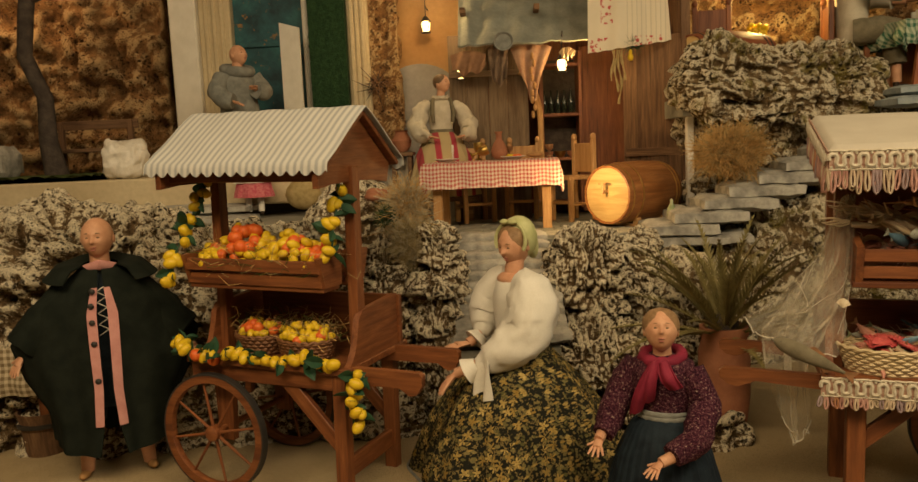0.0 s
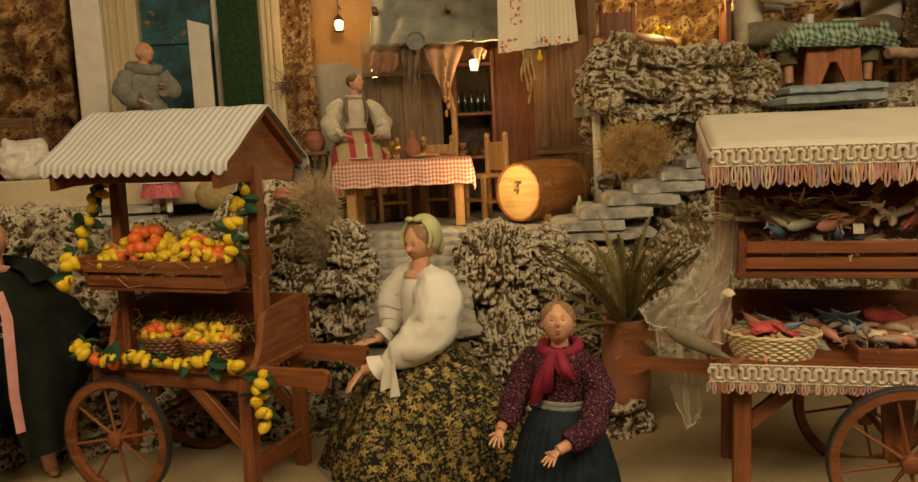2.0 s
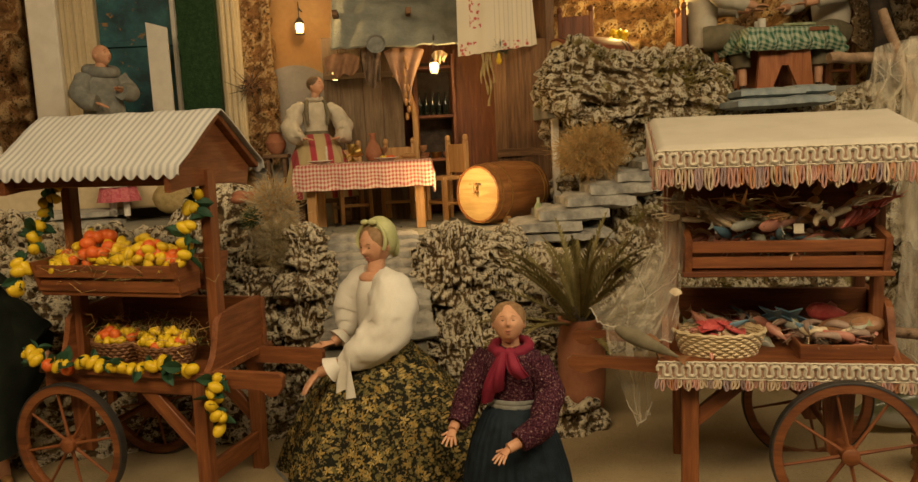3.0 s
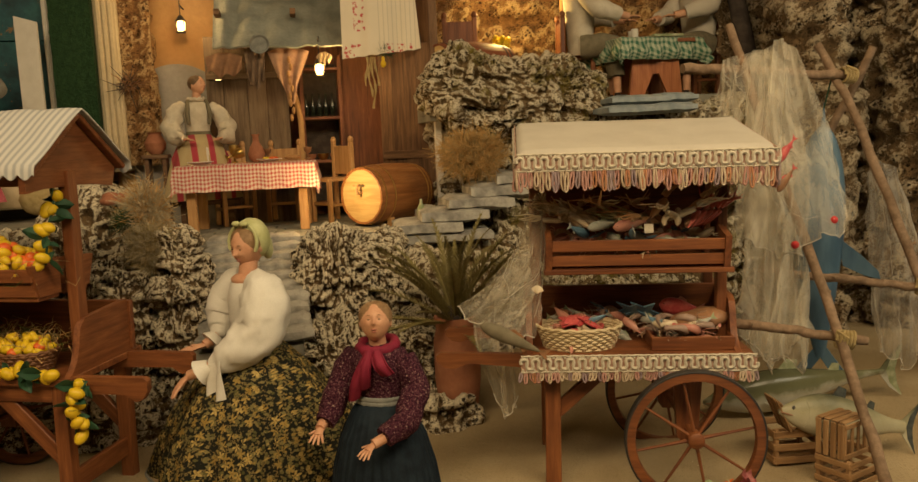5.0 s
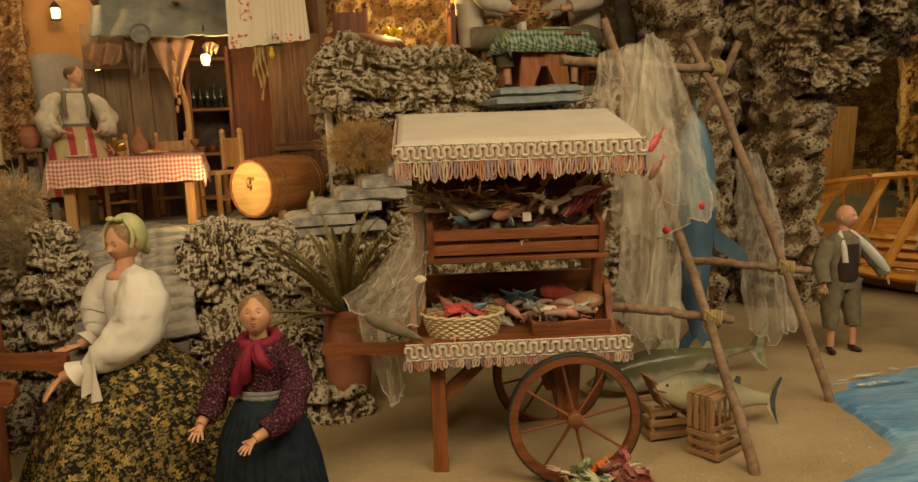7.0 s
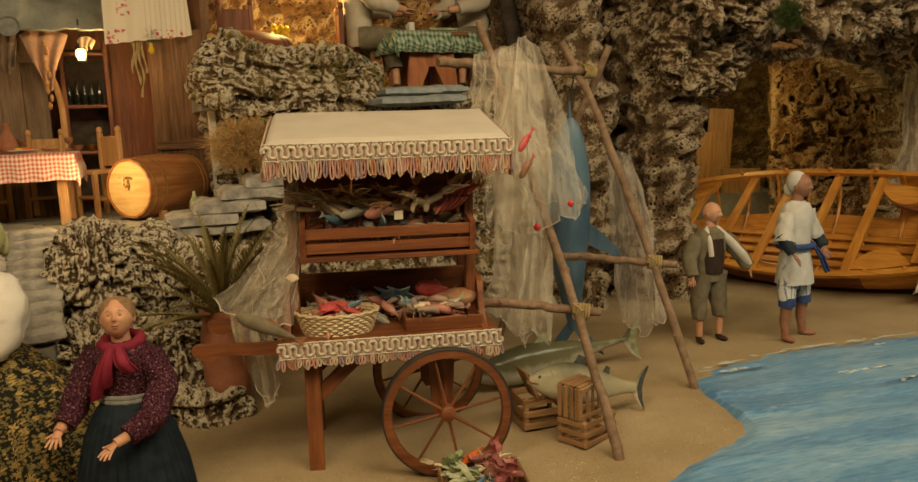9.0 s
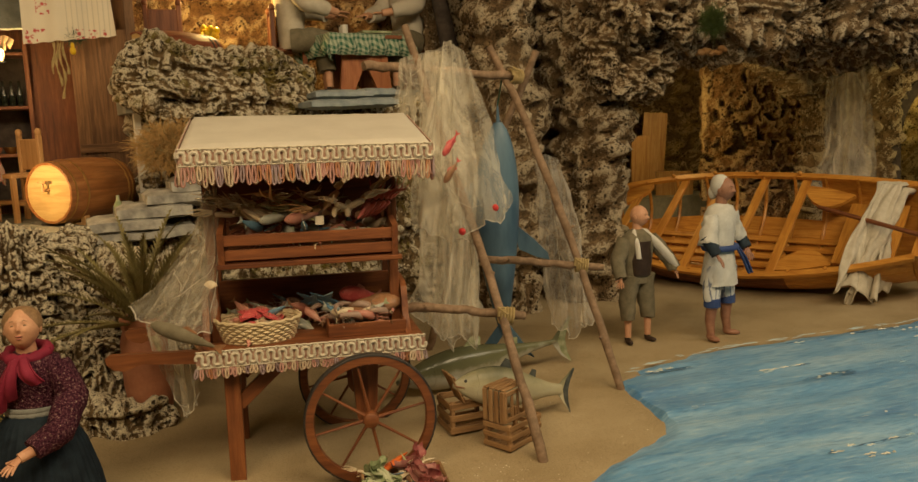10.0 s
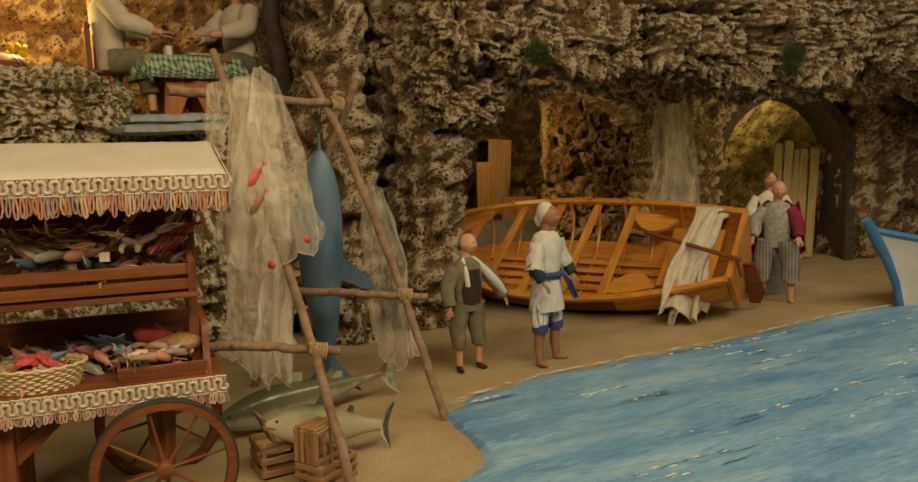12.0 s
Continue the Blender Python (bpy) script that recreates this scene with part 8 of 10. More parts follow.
def scarf_girl():
    d = Doll()
    d.skirt([(0.105, 0.0), (0.106, 0.01), (0.104, 0.06), (0.096, 0.12), (0.080, 0.18), (0.058, 0.225), (0.044, 0.242)], PLEATS, 34, 0.045, 220, 0.85)
    d.torso([(0.045, 0.236), (0.050, 0.27), (0.058, 0.31), (0.052, 0.338), (0.022, 0.35)], KNIT, 0.7)
    for k in range(3):
        d.lathe([(0.0465, 0.232 + 0.008 * k), (0.049, 0.236 + 0.008 * k), (0.0465, 0.240 + 0.008 * k)], 40, d.use(GREYCLOTH), None, 0.8, lambda a, q: 1 + 0.02 * np.sin(a * 24))
    d.neck((0, 0, 0.335), (0, -0.004, 0.365), 0.017, SKIN)
    d.head((0, -0.008, 0.392), 0.036, SKIN, HAIR_FAIR, turn=18, nod=-16)
    w = d.use(WINE)
    d.tube([(0.032 * math.cos(a), 0.030 * math.sin(a), 0.347 + 0.006 * math.sin(a)) for a in np.linspace(0, 2 * math.pi, 20)], [0.010 + 0.002 * math.sin(k * 3) for k in range(20)], 8, w)
    for u0, ln, sw in ((-0.004, 0.092, -0.032), (-0.002, 0.070, -0.012), (0.012, 0.042, 0.022)):
        u, v = np.meshgrid(np.linspace(-1, 1, 9), np.linspace(0, 1, 12))
        x = u0 + sw * v + u * (0.008 + 0.014 * v * (1.25 - v))
        y = -0.040 - 0.014 * np.sin(v * 3) - 0.004 * np.cos(u * 4)
        d.sheet(np.stack([x, y, 0.345 - ln * v + 0.004 * u], -1), 0.002, w)
    for sg, p in ((-1, [(-0.046, 0, 0.328), (-0.072, -0.004, 0.280), (-0.082, -0.030, 0.240), (-0.090, -0.060, 0.215)]), (1, [(0.046, 0, 0.328), (0.072, -0.008, 0.272), (0.070, -0.055, 0.225), (0.040, -0.090, 0.205)])):
        d.sleeve(p, [0.022, 0.027, 0.025, 0.018], KNIT, 0.08)
        d.tube([p[-1], Vector(p[-1]) + Vector((0 if sg < 0 else -0.014, -0.016, -0.006))], [0.010, 0.009], 8, d.use(SKIN))
        d.hand(Vector(p[-1]) + Vector((0 if sg < 0 else -0.014, -0.014, -0.006)), (0.1 if sg < 0 else -0.35, -0.8, -0.45), 0.022, SKIN, 0.5)
    d.place("clay child in a flecked purple knit and crimson neckerchief", (0.378, 1.362, -0.014), -28)


def grey_monk():
    d = Doll()
    d.skirt([(0.085, 0.0), (0.082, 0.1), (0.074, 0.2), (0.066, 0.27), (0.070, 0.33), (0.050, 0.37), (0.02, 0.385)], GREYCLOTH, 9, 0.05, 70, 0.7)
    d.tube([(0.046 * math.cos(a), 0.040 * math.sin(a), 0.372 + 0.010 * math.sin(a)) for a in np.linspace(0, 2 * math.pi, 20)], 0.020, 10, d.use(GREYCLOTH))
    d.neck((0, 0, 0.365), (0, -0.004, 0.40), 0.020, SKIN)
    d.head((0.006, -0.004, 0.425), 0.038, SKIN, turn=22, nod=-14)
    for sg, p in ((-1, [(-0.058, 0, 0.352), (-0.090, -0.01, 0.29), (-0.075, -0.05, 0.262), (-0.055, -0.07, 0.255)]), (1, [(0.058, 0, 0.352), (0.092, -0.01, 0.30), (0.070, -0.055, 0.290), (0.035, -0.07, 0.295)])):
        d.sleeve(p, [0.030, 0.034, 0.032, 0.028], GREYCLOTH, 0.06)
        d.hand(p[-1], (0.5 if sg < 0 else -0.5, -0.6, -0.3 if sg < 0 else 0.35), 0.026, SKIN)
    d.place("bald clay monk in a hooded grey habit by the door", (-0.83, 2.93, 0.65), 42)


def pink_girl():
    d = Doll()
    d.skirt([(0.072, 0.065), (0.070, 0.08), (0.060, 0.12), (0.045, 0.16), (0.03, 0.18)], plain("rose_print", (0.45, 0.07, 0.11), (0.58, 0.20, 0.20), 120, 0.9, 0.3, 300), 11, 0.06, 80)
    d.skirt([(0.070, 0.118), (0.066, 0.13), (0.054, 0.155), (0.034, 0.182), (0.03, 0.20)], WHITE, 12, 0.07, 80)
    d.torso([(0.03, 0.18), (0.042, 0.24), (0.034, 0.28), (0.014, 0.29)], WHITE, 0.7)
    d.neck((0, 0, 0.28), (0, 0, 0.31), 0.014, SKIN)
    d.head((0, 0, 0.335), 0.030, SKIN)
    d.egg((0, 0.010, 0.345), (0.028, 0.026, 0.030), d.use(WHITE), None, 14, 10)
    for sg in (-1, 1):
        d.sleeve([(sg * 0.034, 0, 0.265), (sg * 0.055, -0.01, 0.22), (sg * 0.04, -0.045, 0.21)], [0.016, 0.020, 0.014], WHITE)
        d.hand((sg * 0.04, -0.047, 0.21), (-sg * 0.4, -0.7, 0), 0.016, SKIN)
        d.tube([(sg * 0.022, 0, 0.09), (sg * 0.024, 0, 0.012)], [0.013, 0.011], 10, d.use(WHITE))
        d.shoe((sg * 0.026, 0, 0.0), 0.030, DARKSHOE, sg * 10)
    ob = d.place("small clay girl in a white apron and pink skirt", (-0.665, 2.50, 0.522), 0)
    ob.matrix_world = ob.matrix_world @ Matrix.Scale(0.86, 4)


def tavern_woman():
    d = Doll()
    d.skirt([(0.135, 0.0), (0.135, 0.01), (0.122, 0.08), (0.102, 0.15), (0.074, 0.205), (0.042, 0.235)], REDSTRIPE, 10, 0.05, 110, 0.85)
    d.torso([(0.040, 0.225), (0.042, 0.255), (0.052, 0.305), (0.046, 0.345), (0.018, 0.36)], SAND_CLOTH, 0.7)
    for sg in (-1, 1):
        d.tube([(sg * 0.036, -0.030, 0.27), (sg * 0.040, -0.034, 0.31), (sg * 0.032, -0.016, 0.352), (sg * 0.034, 0.02, 0.34)], [0.010, 0.014, 0.012, 0.012], 10, d.use(OLIVE), None, 0.6)
    d.lathe([(0.043, 0.226), (0.046, 0.236), (0.043, 0.246)], 28, d.use(OLIVE), None, 0.75)
    d.tube([(0.026 * math.cos(a), -0.004 + 0.022 * math.sin(a), 0.360 + 0.003 * math.sin(a * 9)) for a in np.linspace(0, 2 * math.pi, 26)], 0.008, 6, d.use(SAND_CLOTH))
    d.neck((0, 0, 0.355), (0.004, -0.004, 0.39), 0.016, SKIN)
    d.head((0.008, -0.006, 0.412), 0.034, SKIN, HAIR_BROWN, turn=40, nod=-8)
    for sg in (-1, 1):
        p = [(sg * 0.044, 0, 0.340), (sg * 0.074, -0.006, 0.312), (sg * 0.098, -0.02, 0.262), (sg * 0.088, -0.055, 0.228), (sg * 0.062, -0.085, 0.218)]
        d.sleeve(p, [0.018, 0.027, 0.034, 0.030, 0.014], SAND_CLOTH, 0.14, 26)
        d.hand(p[-1], (-sg * 0.6, -0.6, -0.1), 0.022, SKIN)
    single("water_jar", Form().lathe([(0.018, 0), (0.034, 0.018), (0.038, 0.04), (0.026, 0.062), (0.022, 0.072), (0.028, 0.078), (0.022, 0.076)], 20), CLAY, "round terracotta jar at the tavern woman's side", "jar", Matrix.Translation((-0.245, 2.97, 0.70)))
    single("stool", Form().box((-0.245, 2.97, 0.691), (0.09, 0.09, 0.014)).box((-0.275, 2.97, 0.557), (0.014, 0.07, 0.256)).box((-0.215, 2.97, 0.557), (0.014, 0.07, 0.256)), O_X, "plain wooden stool beneath the jar", "stool")
    d.place("clay woman in full white sleeves and a red striped skirt", (-0.095, 2.985, 0.530), 16)
    single("bench", Form().box((-0.085, 3.05, 0.515), (0.24, 0.16, 0.016)).box((-0.17, 3.05, 0.47), (0.02, 0.14, 0.08)).box((0.0, 3.05, 0.47), (0.02, 0.14, 0.08)), O_X, "low wooden bench under the tavern woman", "bench")


def upper_pair():
    for x, turn, shirt, trouser, spot in ((1, 74, SAND_CLOTH, OLIVE, (1.345, 2.89, 0.832)), (-1, -74, IVORY, OLIVE, (1.835, 2.88, 0.832))):
        d = Doll()
        d.torso([(0.055, 0.14), (0.060, 0.20), (0.070, 0.28), (0.074, 0.32), (0.05, 0.352), (0.02, 0.365)], shirt, 0.7)
        d.neck((0, 0, 0.355), (0, -0.006, 0.39), 0.018, SKIN)
        d.head((0, -0.010, 0.415), 0.036, SKIN, HAIR_BROWN, nod=10)
        for sg in (-1, 1):
            d.sleeve([(sg * 0.060, 0, 0.335), (sg * 0.095, -0.045, 0.275), (sg * 0.06, -0.115, 0.255)], [0.030, 0.030, 0.022], shirt, 0.06)
            d.tube([(sg * 0.06, -0.115, 0.255), (sg * 0.045, -0.145, 0.25)], [0.013, 0.011], 8, d.use(SKIN))
            d.hand((sg * 0.045, -0.145, 0.25), (-sg * 0.3, -0.9, -0.05), 0.024, SKIN)
            d.sleeve([(sg * 0.035, 0, 0.165), (sg * 0.050, -0.095, 0.168), (sg * 0.055, -0.105, 0.07)], [0.040, 0.034, 0.028], trouser, 0.05)
            d.tube([(sg * 0.055, -0.105, 0.07), (sg * 0.055, -0.108, 0.02)], [0.014, 0.012], 8, d.use(SKIN))
            d.shoe((sg * 0.055, -0.11, 0.0), 0.044, DARKSHOE)
        ob = d.place("seated clay man in a pale smock leaning on the table", spot, turn)
        ob.matrix_world = ob.matrix_world @ Matrix.Scale(1.22, 4)


def beach_men():
    # old bald man in olive with a white scarf
    d = Doll()
    for sg in (-1, 1):
        d.sleeve([(sg * 0.024, 0, 0.215), (sg * 0.034, 0.004, 0.13), (sg * 0.036, 0.0, 0.075)], [0.030, 0.025, 0.022], OLIVE, 0.10)
        d.tube([(sg * 0.036, 0, 0.08), (sg * 0.036, 0, 0.02)], [0.012, 0.010], 10, d.use(SKIN))
        d.shoe((sg * 0.037, 0, 0), 0.046, DARKSHOE, sg * 12)
        e = [(sg * 0.046, 0, 0.325), (sg * 0.075, -0.005, 0.265), (sg * 0.080, -0.03, 0.215)] if sg < 0 else [(sg * 0.046, 0, 0.325), (sg * 0.090, -0.01, 0.275), (sg * 0.115, -0.03, 0.225)]
        d.sleeve(e, [0.022, 0.023, 0.018], OLIVE, 0.10)
        d.hand(e[-1], (sg * 0.3, -0.3, -0.9), 0.020, SKIN)
    d.torso([(0.042, 0.19), (0.046, 0.24), (0.054, 0.30), (0.050, 0.335), (0.02, 0.355)], OLIVE, 0.7)
    d.torso([(0.030, 0.215), (0.036, 0.26), (0.034, 0.32)], DARKSHOE, 0.6, Matrix.Translation((0, -0.019, 0)))
    d.neck((0, 0, 0.345), (0, 0, 0.375), 0.015, SKIN)
    d.head((0.004, -0.004, 0.395), 0.032, SKIN, turn=30)
    s = d.use(WHITE)
    d.tube([(-0.020, -0.035, 0.27), (-0.024, -0.034, 0.31), (-0.022, -0.01, 0.345), (0.0, 0.022, 0.350), (0.022, -0.008, 0.345), (0.05, -0.03, 0.31), (0.088, -0.04, 0.265), (0.11, -0.045, 0.235)], [0.013, 0.012, 0.012, 0.013, 0.013, 0.015, 0.016, 0.010], 10, s, flat=0.5)
    d.place("bald clay fisherman in olive wool with a white scarf", (2.022, 1.695, 0.003), -6)
    # man in white with a head cloth and a blue sash
    d = Doll()
    for sg in (-1, 1):
        d.sleeve([(sg * 0.030, 0, 0.23), (sg * 0.042, 0.006, 0.16), (sg * 0.044, 0.0, 0.125)], [0.032, 0.028, 0.024], WHITESTRIPE, 0.08)
        d.tube([(sg * 0.044, 0, 0.105), (sg * 0.044, 0, 0.132)], [0.025, 0.025], 14, d.use(BLUECLOTH))
        d.tube([(sg * 0.044, 0, 0.11), (sg * 0.046, 0.006, 0.06), (sg * 0.048, 0.0, 0.012)], [0.018, 0.015, 0.011], 10, d.use(SKIN_DARK))
        d.shoe((sg * 0.050, 0, 0), 0.052, SKIN_DARK, sg * 18)
        e = [(sg * 0.056, 0, 0.385), (sg * 0.092, -0.005, 0.325), (sg * 0.088, -0.04, 0.275)]
        d.sleeve([e[0], (sg * 0.070, -0.002, 0.350), (sg * 0.082, -0.010, 0.300)], [0.021, 0.025, 0.031], SEAWHITE, 0.14)
        d.tube([e[1], e[2]], [0.020, 0.016], 12, d.use(NAVY))
        d.hand(e[2], (-sg * 0.2, -0.5, -0.8), 0.026, SKIN_DARK)
    d.skirt([(0.068, 0.172), (0.066, 0.19), (0.057, 0.25), (0.050, 0.285), (0.056, 0.34), (0.060, 0.385), (0.045, 0.41), (0.018, 0.42)], SEAWHITE, 7, 0.06, 60, 0.72)
    d.tube([(0.057 * math.cos(a), 0.044 * math.sin(a), 0.285) for a in np.linspace(0, 2 * math.pi, 24)], 0.0095, 8, d.use(BLUECLOTH))
    for x in (0.03, 0.045):
        d.tube([(x * 0.6, -0.045, 0.285), (x, -0.06, 0.25), (x + 0.03, -0.062, 0.205)], [0.010, 0.011, 0.012], 8, d.use(BLUECLOTH), flat=0.4)
    d.neck((0, 0, 0.41), (0.002, -0.004, 0.44), 0.018, SKIN_DARK)
    at = d.head((0.006, -0.008, 0.462), 0.036, SKIN_DARK, turn=4)
    d.egg((0, 0.012, 0.011), (0.032, 0.029, 0.035), d.use(SEAWHITE), at, 16, 12, 0.04)
    d.egg((0, 0.036, -0.010), (0.016, 0.014, 0.022), d.use(SEAWHITE), at, 10, 8, 0.1)
    d.place("dark clay fisherman in white with a blue sash and head cloth", (2.245, 1.575, 0.008), 14)
    # couple by the boat's stern
    d = Doll()
    for sg in (-1, 1):
        d.sleeve([(sg * 0.034, 0, 0.25), (sg * 0.052, 0, 0.16), (sg * 0.052, 0, 0.085)], [0.040, 0.036, 0.033], GREYSTRIPE, 0.10)
        d.tube([(sg * 0.052, 0, 0.09), (sg * 0.054, 0, 0.012)], [0.016, 0.012], 10, d.use(SKIN))
        d.shoe((sg * 0.056, 0, 0), 0.044, SKIN, sg * 16)
        e = [(sg * 0.046, 0, 0.375), (sg * 0.076, -0.015, 0.325), (sg * 0.084, -0.045, 0.27)]
        d.sleeve(e, [0.026, 0.027, 0.020], WINE if sg > 0 else RAGGED, 0.10)
        d.hand(e[-1], (sg * 0.2, -0.5, -0.7), 0.026, SKIN)
    d.torso([(0.048, 0.225), (0.050, 0.28), (0.056, 0.35), (0.044, 0.395), (0.02, 0.405)], RAGGED, 0.7)
    u, v = np.meshgrid(np.linspace(0, 1, 26), np.linspace(0, 1, 16))
    ang = math.pi * (0.02 + 0.96 * u)
    d.sheet(np.stack([np.cos(ang) * (0.075 + 0.03 * v), 0.03 + np.sin(ang) * (0.045 + 0.02 * v), 0.395 - 0.20 * v + 0.01 * np.sin(u * 20)], -1), 0.003, d.use(WINE))
    d.neck((0, 0, 0.395), (0, -0.004, 0.425), 0.018, SKIN)
    d.head((0.006, -0.008, 0.450), 0.036, SKIN, turn=6)
    d.place("clay figure in grey striped breeches with a crimson cloak", (3.46, 1.52, 0.030), -66)
    d = Doll()
    d.skirt([(0.10, 0.0), (0.09, 0.12), (0.06, 0.24), (0.045, 0.29)], GREYCLOTH, 9, 0.05, 60)
    d.torso([(0.045, 0.285), (0.056, 0.36), (0.058, 0.40), (0.02, 0.435)], WHITE, 0.7)
    d.neck((0, 0, 0.425), (0, 0, 0.455), 0.016, SKIN)
    at = d.head((0, -0.004, 0.48), 0.034, SKIN, HAIR_BROWN, turn=20)
    for sg in (-1, 1):
        d.sleeve([(sg * 0.048, 0, 0.405), (sg * 0.070, -0.01, 0.355), (sg * 0.06, -0.045, 0.32)], [0.024, 0.026, 0.018], WHITE, 0.08)
        d.hand((sg * 0.07, -0.05, 0.31), (-sg * 0.5, -0.6, 0), 0.022, SKIN)
    d.place("dark-haired clay woman in a white blouse and grey skirt", (3.64, 1.66, 0.030), -66)


cloak_man()
floral_lady()
scarf_girl()
grey_monk()
pink_girl()
tavern_woman()
upper_pair()
beach_men()

# ---- the beach: poles, nets, fish, crates, boat, caves ----
def branch(name, pts, r, label, group="net poles", knots=True, seed=0):
    """A peeled branch with slight bends and knots."""
    rnd = random.Random(seed)
    pts = [Vector(p) for p in pts]
    fine, rad = [], []
    n = 22
    for i in range(n + 1):
        t = i / n * (len(pts) - 1)
        k = min(int(t), len(pts) - 2)
        p = pts[k].lerp(pts[k + 1], t - k)
        fine.append(p + Vector([rnd.uniform(-1, 1) * r * 0.22 for _ in range(3)]))
        rad.append(r * rnd.uniform(0.9, 1.08) * (1 - 0.12 * i / n))
    f = Form().tube(fine, rad, 10)
    for k in range(3):
        p = fine[3 + 6 * k]
        f.tube([p, p + Vector((rnd.uniform(-1, 1), rnd.uniform(-1, 1), 0.4)).normalized() * r * 1.7], [r * 0.5, r * 0.35], 6)
    return single(name, f, BARK, label, "pole", group=group)


def lashing(c, axis, r, label="cord lashing round the crossed poles"):
    a = Vector(axis).normalized()
    s = a.cross(Vector((0, 0, 1))).normalized()
    u = s.cross(a)
    f = Form()
    pts = [Vector(c) + a * (-0.018 + 0.036 * t) + (s * math.cos(t * 34) + u * math.sin(t * 34)) * r for t in np.linspace(0, 1, 90)]
    f.tube(pts, 0.0034, 6)
    f.tube([Vector(c) + u * r, Vector(c) + u * r * 1.2 + s * 0.02 - a * 0.02, Vector(c) + u * r * 0.6 + s * 0.035], 0.003, 6)
    return single("lashing", f, STRAW, label, "cord", group="cord lashings")


branch("net_pole", [(1.306, 1.160, -0.03), (1.315, 1.33, 0.262), (1.30, 1.54, 0.622), (1.262, 1.667, 0.937)], 0.0115, "slanting peeled branch of the net frame", seed=1)
branch("net_pole", [(1.700, 1.385, -0.01), (1.682, 1.53, 0.31), (1.60, 1.67, 0.72), (1.545, 1.745, 0.90)], 0.0115, "slanting peeled branch of the net frame", seed=2)
branch("net_pole", [(1.45, 2.02, -0.01), (1.54, 1.86, 0.45), (1.665, 1.69, 0.885)], 0.012, "slanting peeled branch of the net frame", seed=3)
branch("net_pole", [(1.16, 1.70, 0.845), (1.35, 1.70, 0.835), (1.62, 1.70, 0.815)], 0.0125, "thick crossbar branch of the net frame", seed=4)
branch("net_pole", [(1.05, 1.50, 0.29), (1.20, 1.40, 0.285), (1.372, 1.325, 0.256)], 0.011, "low crossbar branch of the net frame", seed=5)
branch("net_pole", [(1.36, 1.72, 0.34), (1.55, 1.60, 0.325), (1.735, 1.50, 0.300)], 0.011, "low crossbar branch of the net frame", seed=6)
lashing((1.325, 1.335, 0.262), (0.9, -0.4, -0.1), 0.017)
lashing((1.684, 1.53, 0.308), (0.85, -0.5, -0.1), 0.017)
lashing((1.597, 1.695, 0.817), (1, 0, -0.08), 0.017)


TO_EYE = (-0.62, -0.78)


def tulle(rows, nu, nv, depth, seed, toward=TO_EYE):
    """A grid for loose net: lines of points from top to bottom, in soft uneven folds."""
    u, v = np.meshgrid(np.linspace(0, 1, nu), np.linspace(0, 1, nv))
    lines = np.stack([np.stack([np.interp(u[0], np.linspace(0, 1, len(r)), np.array(r, dtype=float)[:, k]) for k in range(3)], -1) for r in rows])
    at = v[:, 0] * (len(rows) - 1)
    lo = np.minimum(at.astype(int), len(rows) - 2)
    w = (at - lo)[:, None, None]
    g = lines[lo] * (1 - w) + lines[lo + 1] * w
    q = np.stack([u.ravel() * 7 + 1.4 * v.ravel() + seed * 3.3, v.ravel() * 1.3 + 0.8 * u.ravel(), np.full(u.size, seed * 1.7)], 1)
    big = fbm(q, 3, 0.5).reshape(u.shape)
    small = fbm(q * [3.1, 3.5, 1], 3).reshape(u.shape)
    s = depth * (0.5 + 0.5 * v) * (1.3 * big + 0.12 * small)
    x = depth * (0.3 + 0.7 * v) * fbm(q * [0.8, 2.2, 1] + 30, 3).reshape(u.shape)
    g[..., 0] += toward[0] * s - toward[1] * x
    g[..., 1] += toward[1] * s + toward[0] * x
    g[..., 2] += depth * 0.9 * v * fbm(q * [1.5, 1.2, 1] + 60, 3).reshape(u.shape)
    return g


def fishing_net(label, sheets, mat=None, depth=0.02, seed=0, hem=True, strands=5):
    """A tulle net of one or more layers, with thin cords along its hems and loose threads over it."""
    b = thing("fishing_net", label, "net", group="fishing nets")
    rnd = random.Random(seed)
    for k, rows in enumerate(sheets):
        g = tulle(rows, 90, 64, depth, seed + 5 * k)
        part("tulle", Form().sheet(g), mat or NET, b, sharp=180)
        if hem:
            part("hem_cord", Form().tube([p for p in g[-1][::2]], 0.0013, 5), IVORY, b, "thin pale cord along the hem")
        for q in range(strands):
            c, e = rnd.randrange(90), rnd.randrange(90)
            r0, r1 = rnd.randrange(30), rnd.randrange(34, 63)
            n = r1 - r0
            pts = [g[r0 + i, min(89, max(0, int(c + (e - c) * (i / n) ** 1.6)))] + np.array(TO_EYE + (0,)) * 0.002 for i in range(0, n, 3)]
            part("thread", Form().tube(pts, 0.0006, 4), IVORY, b)
    return b


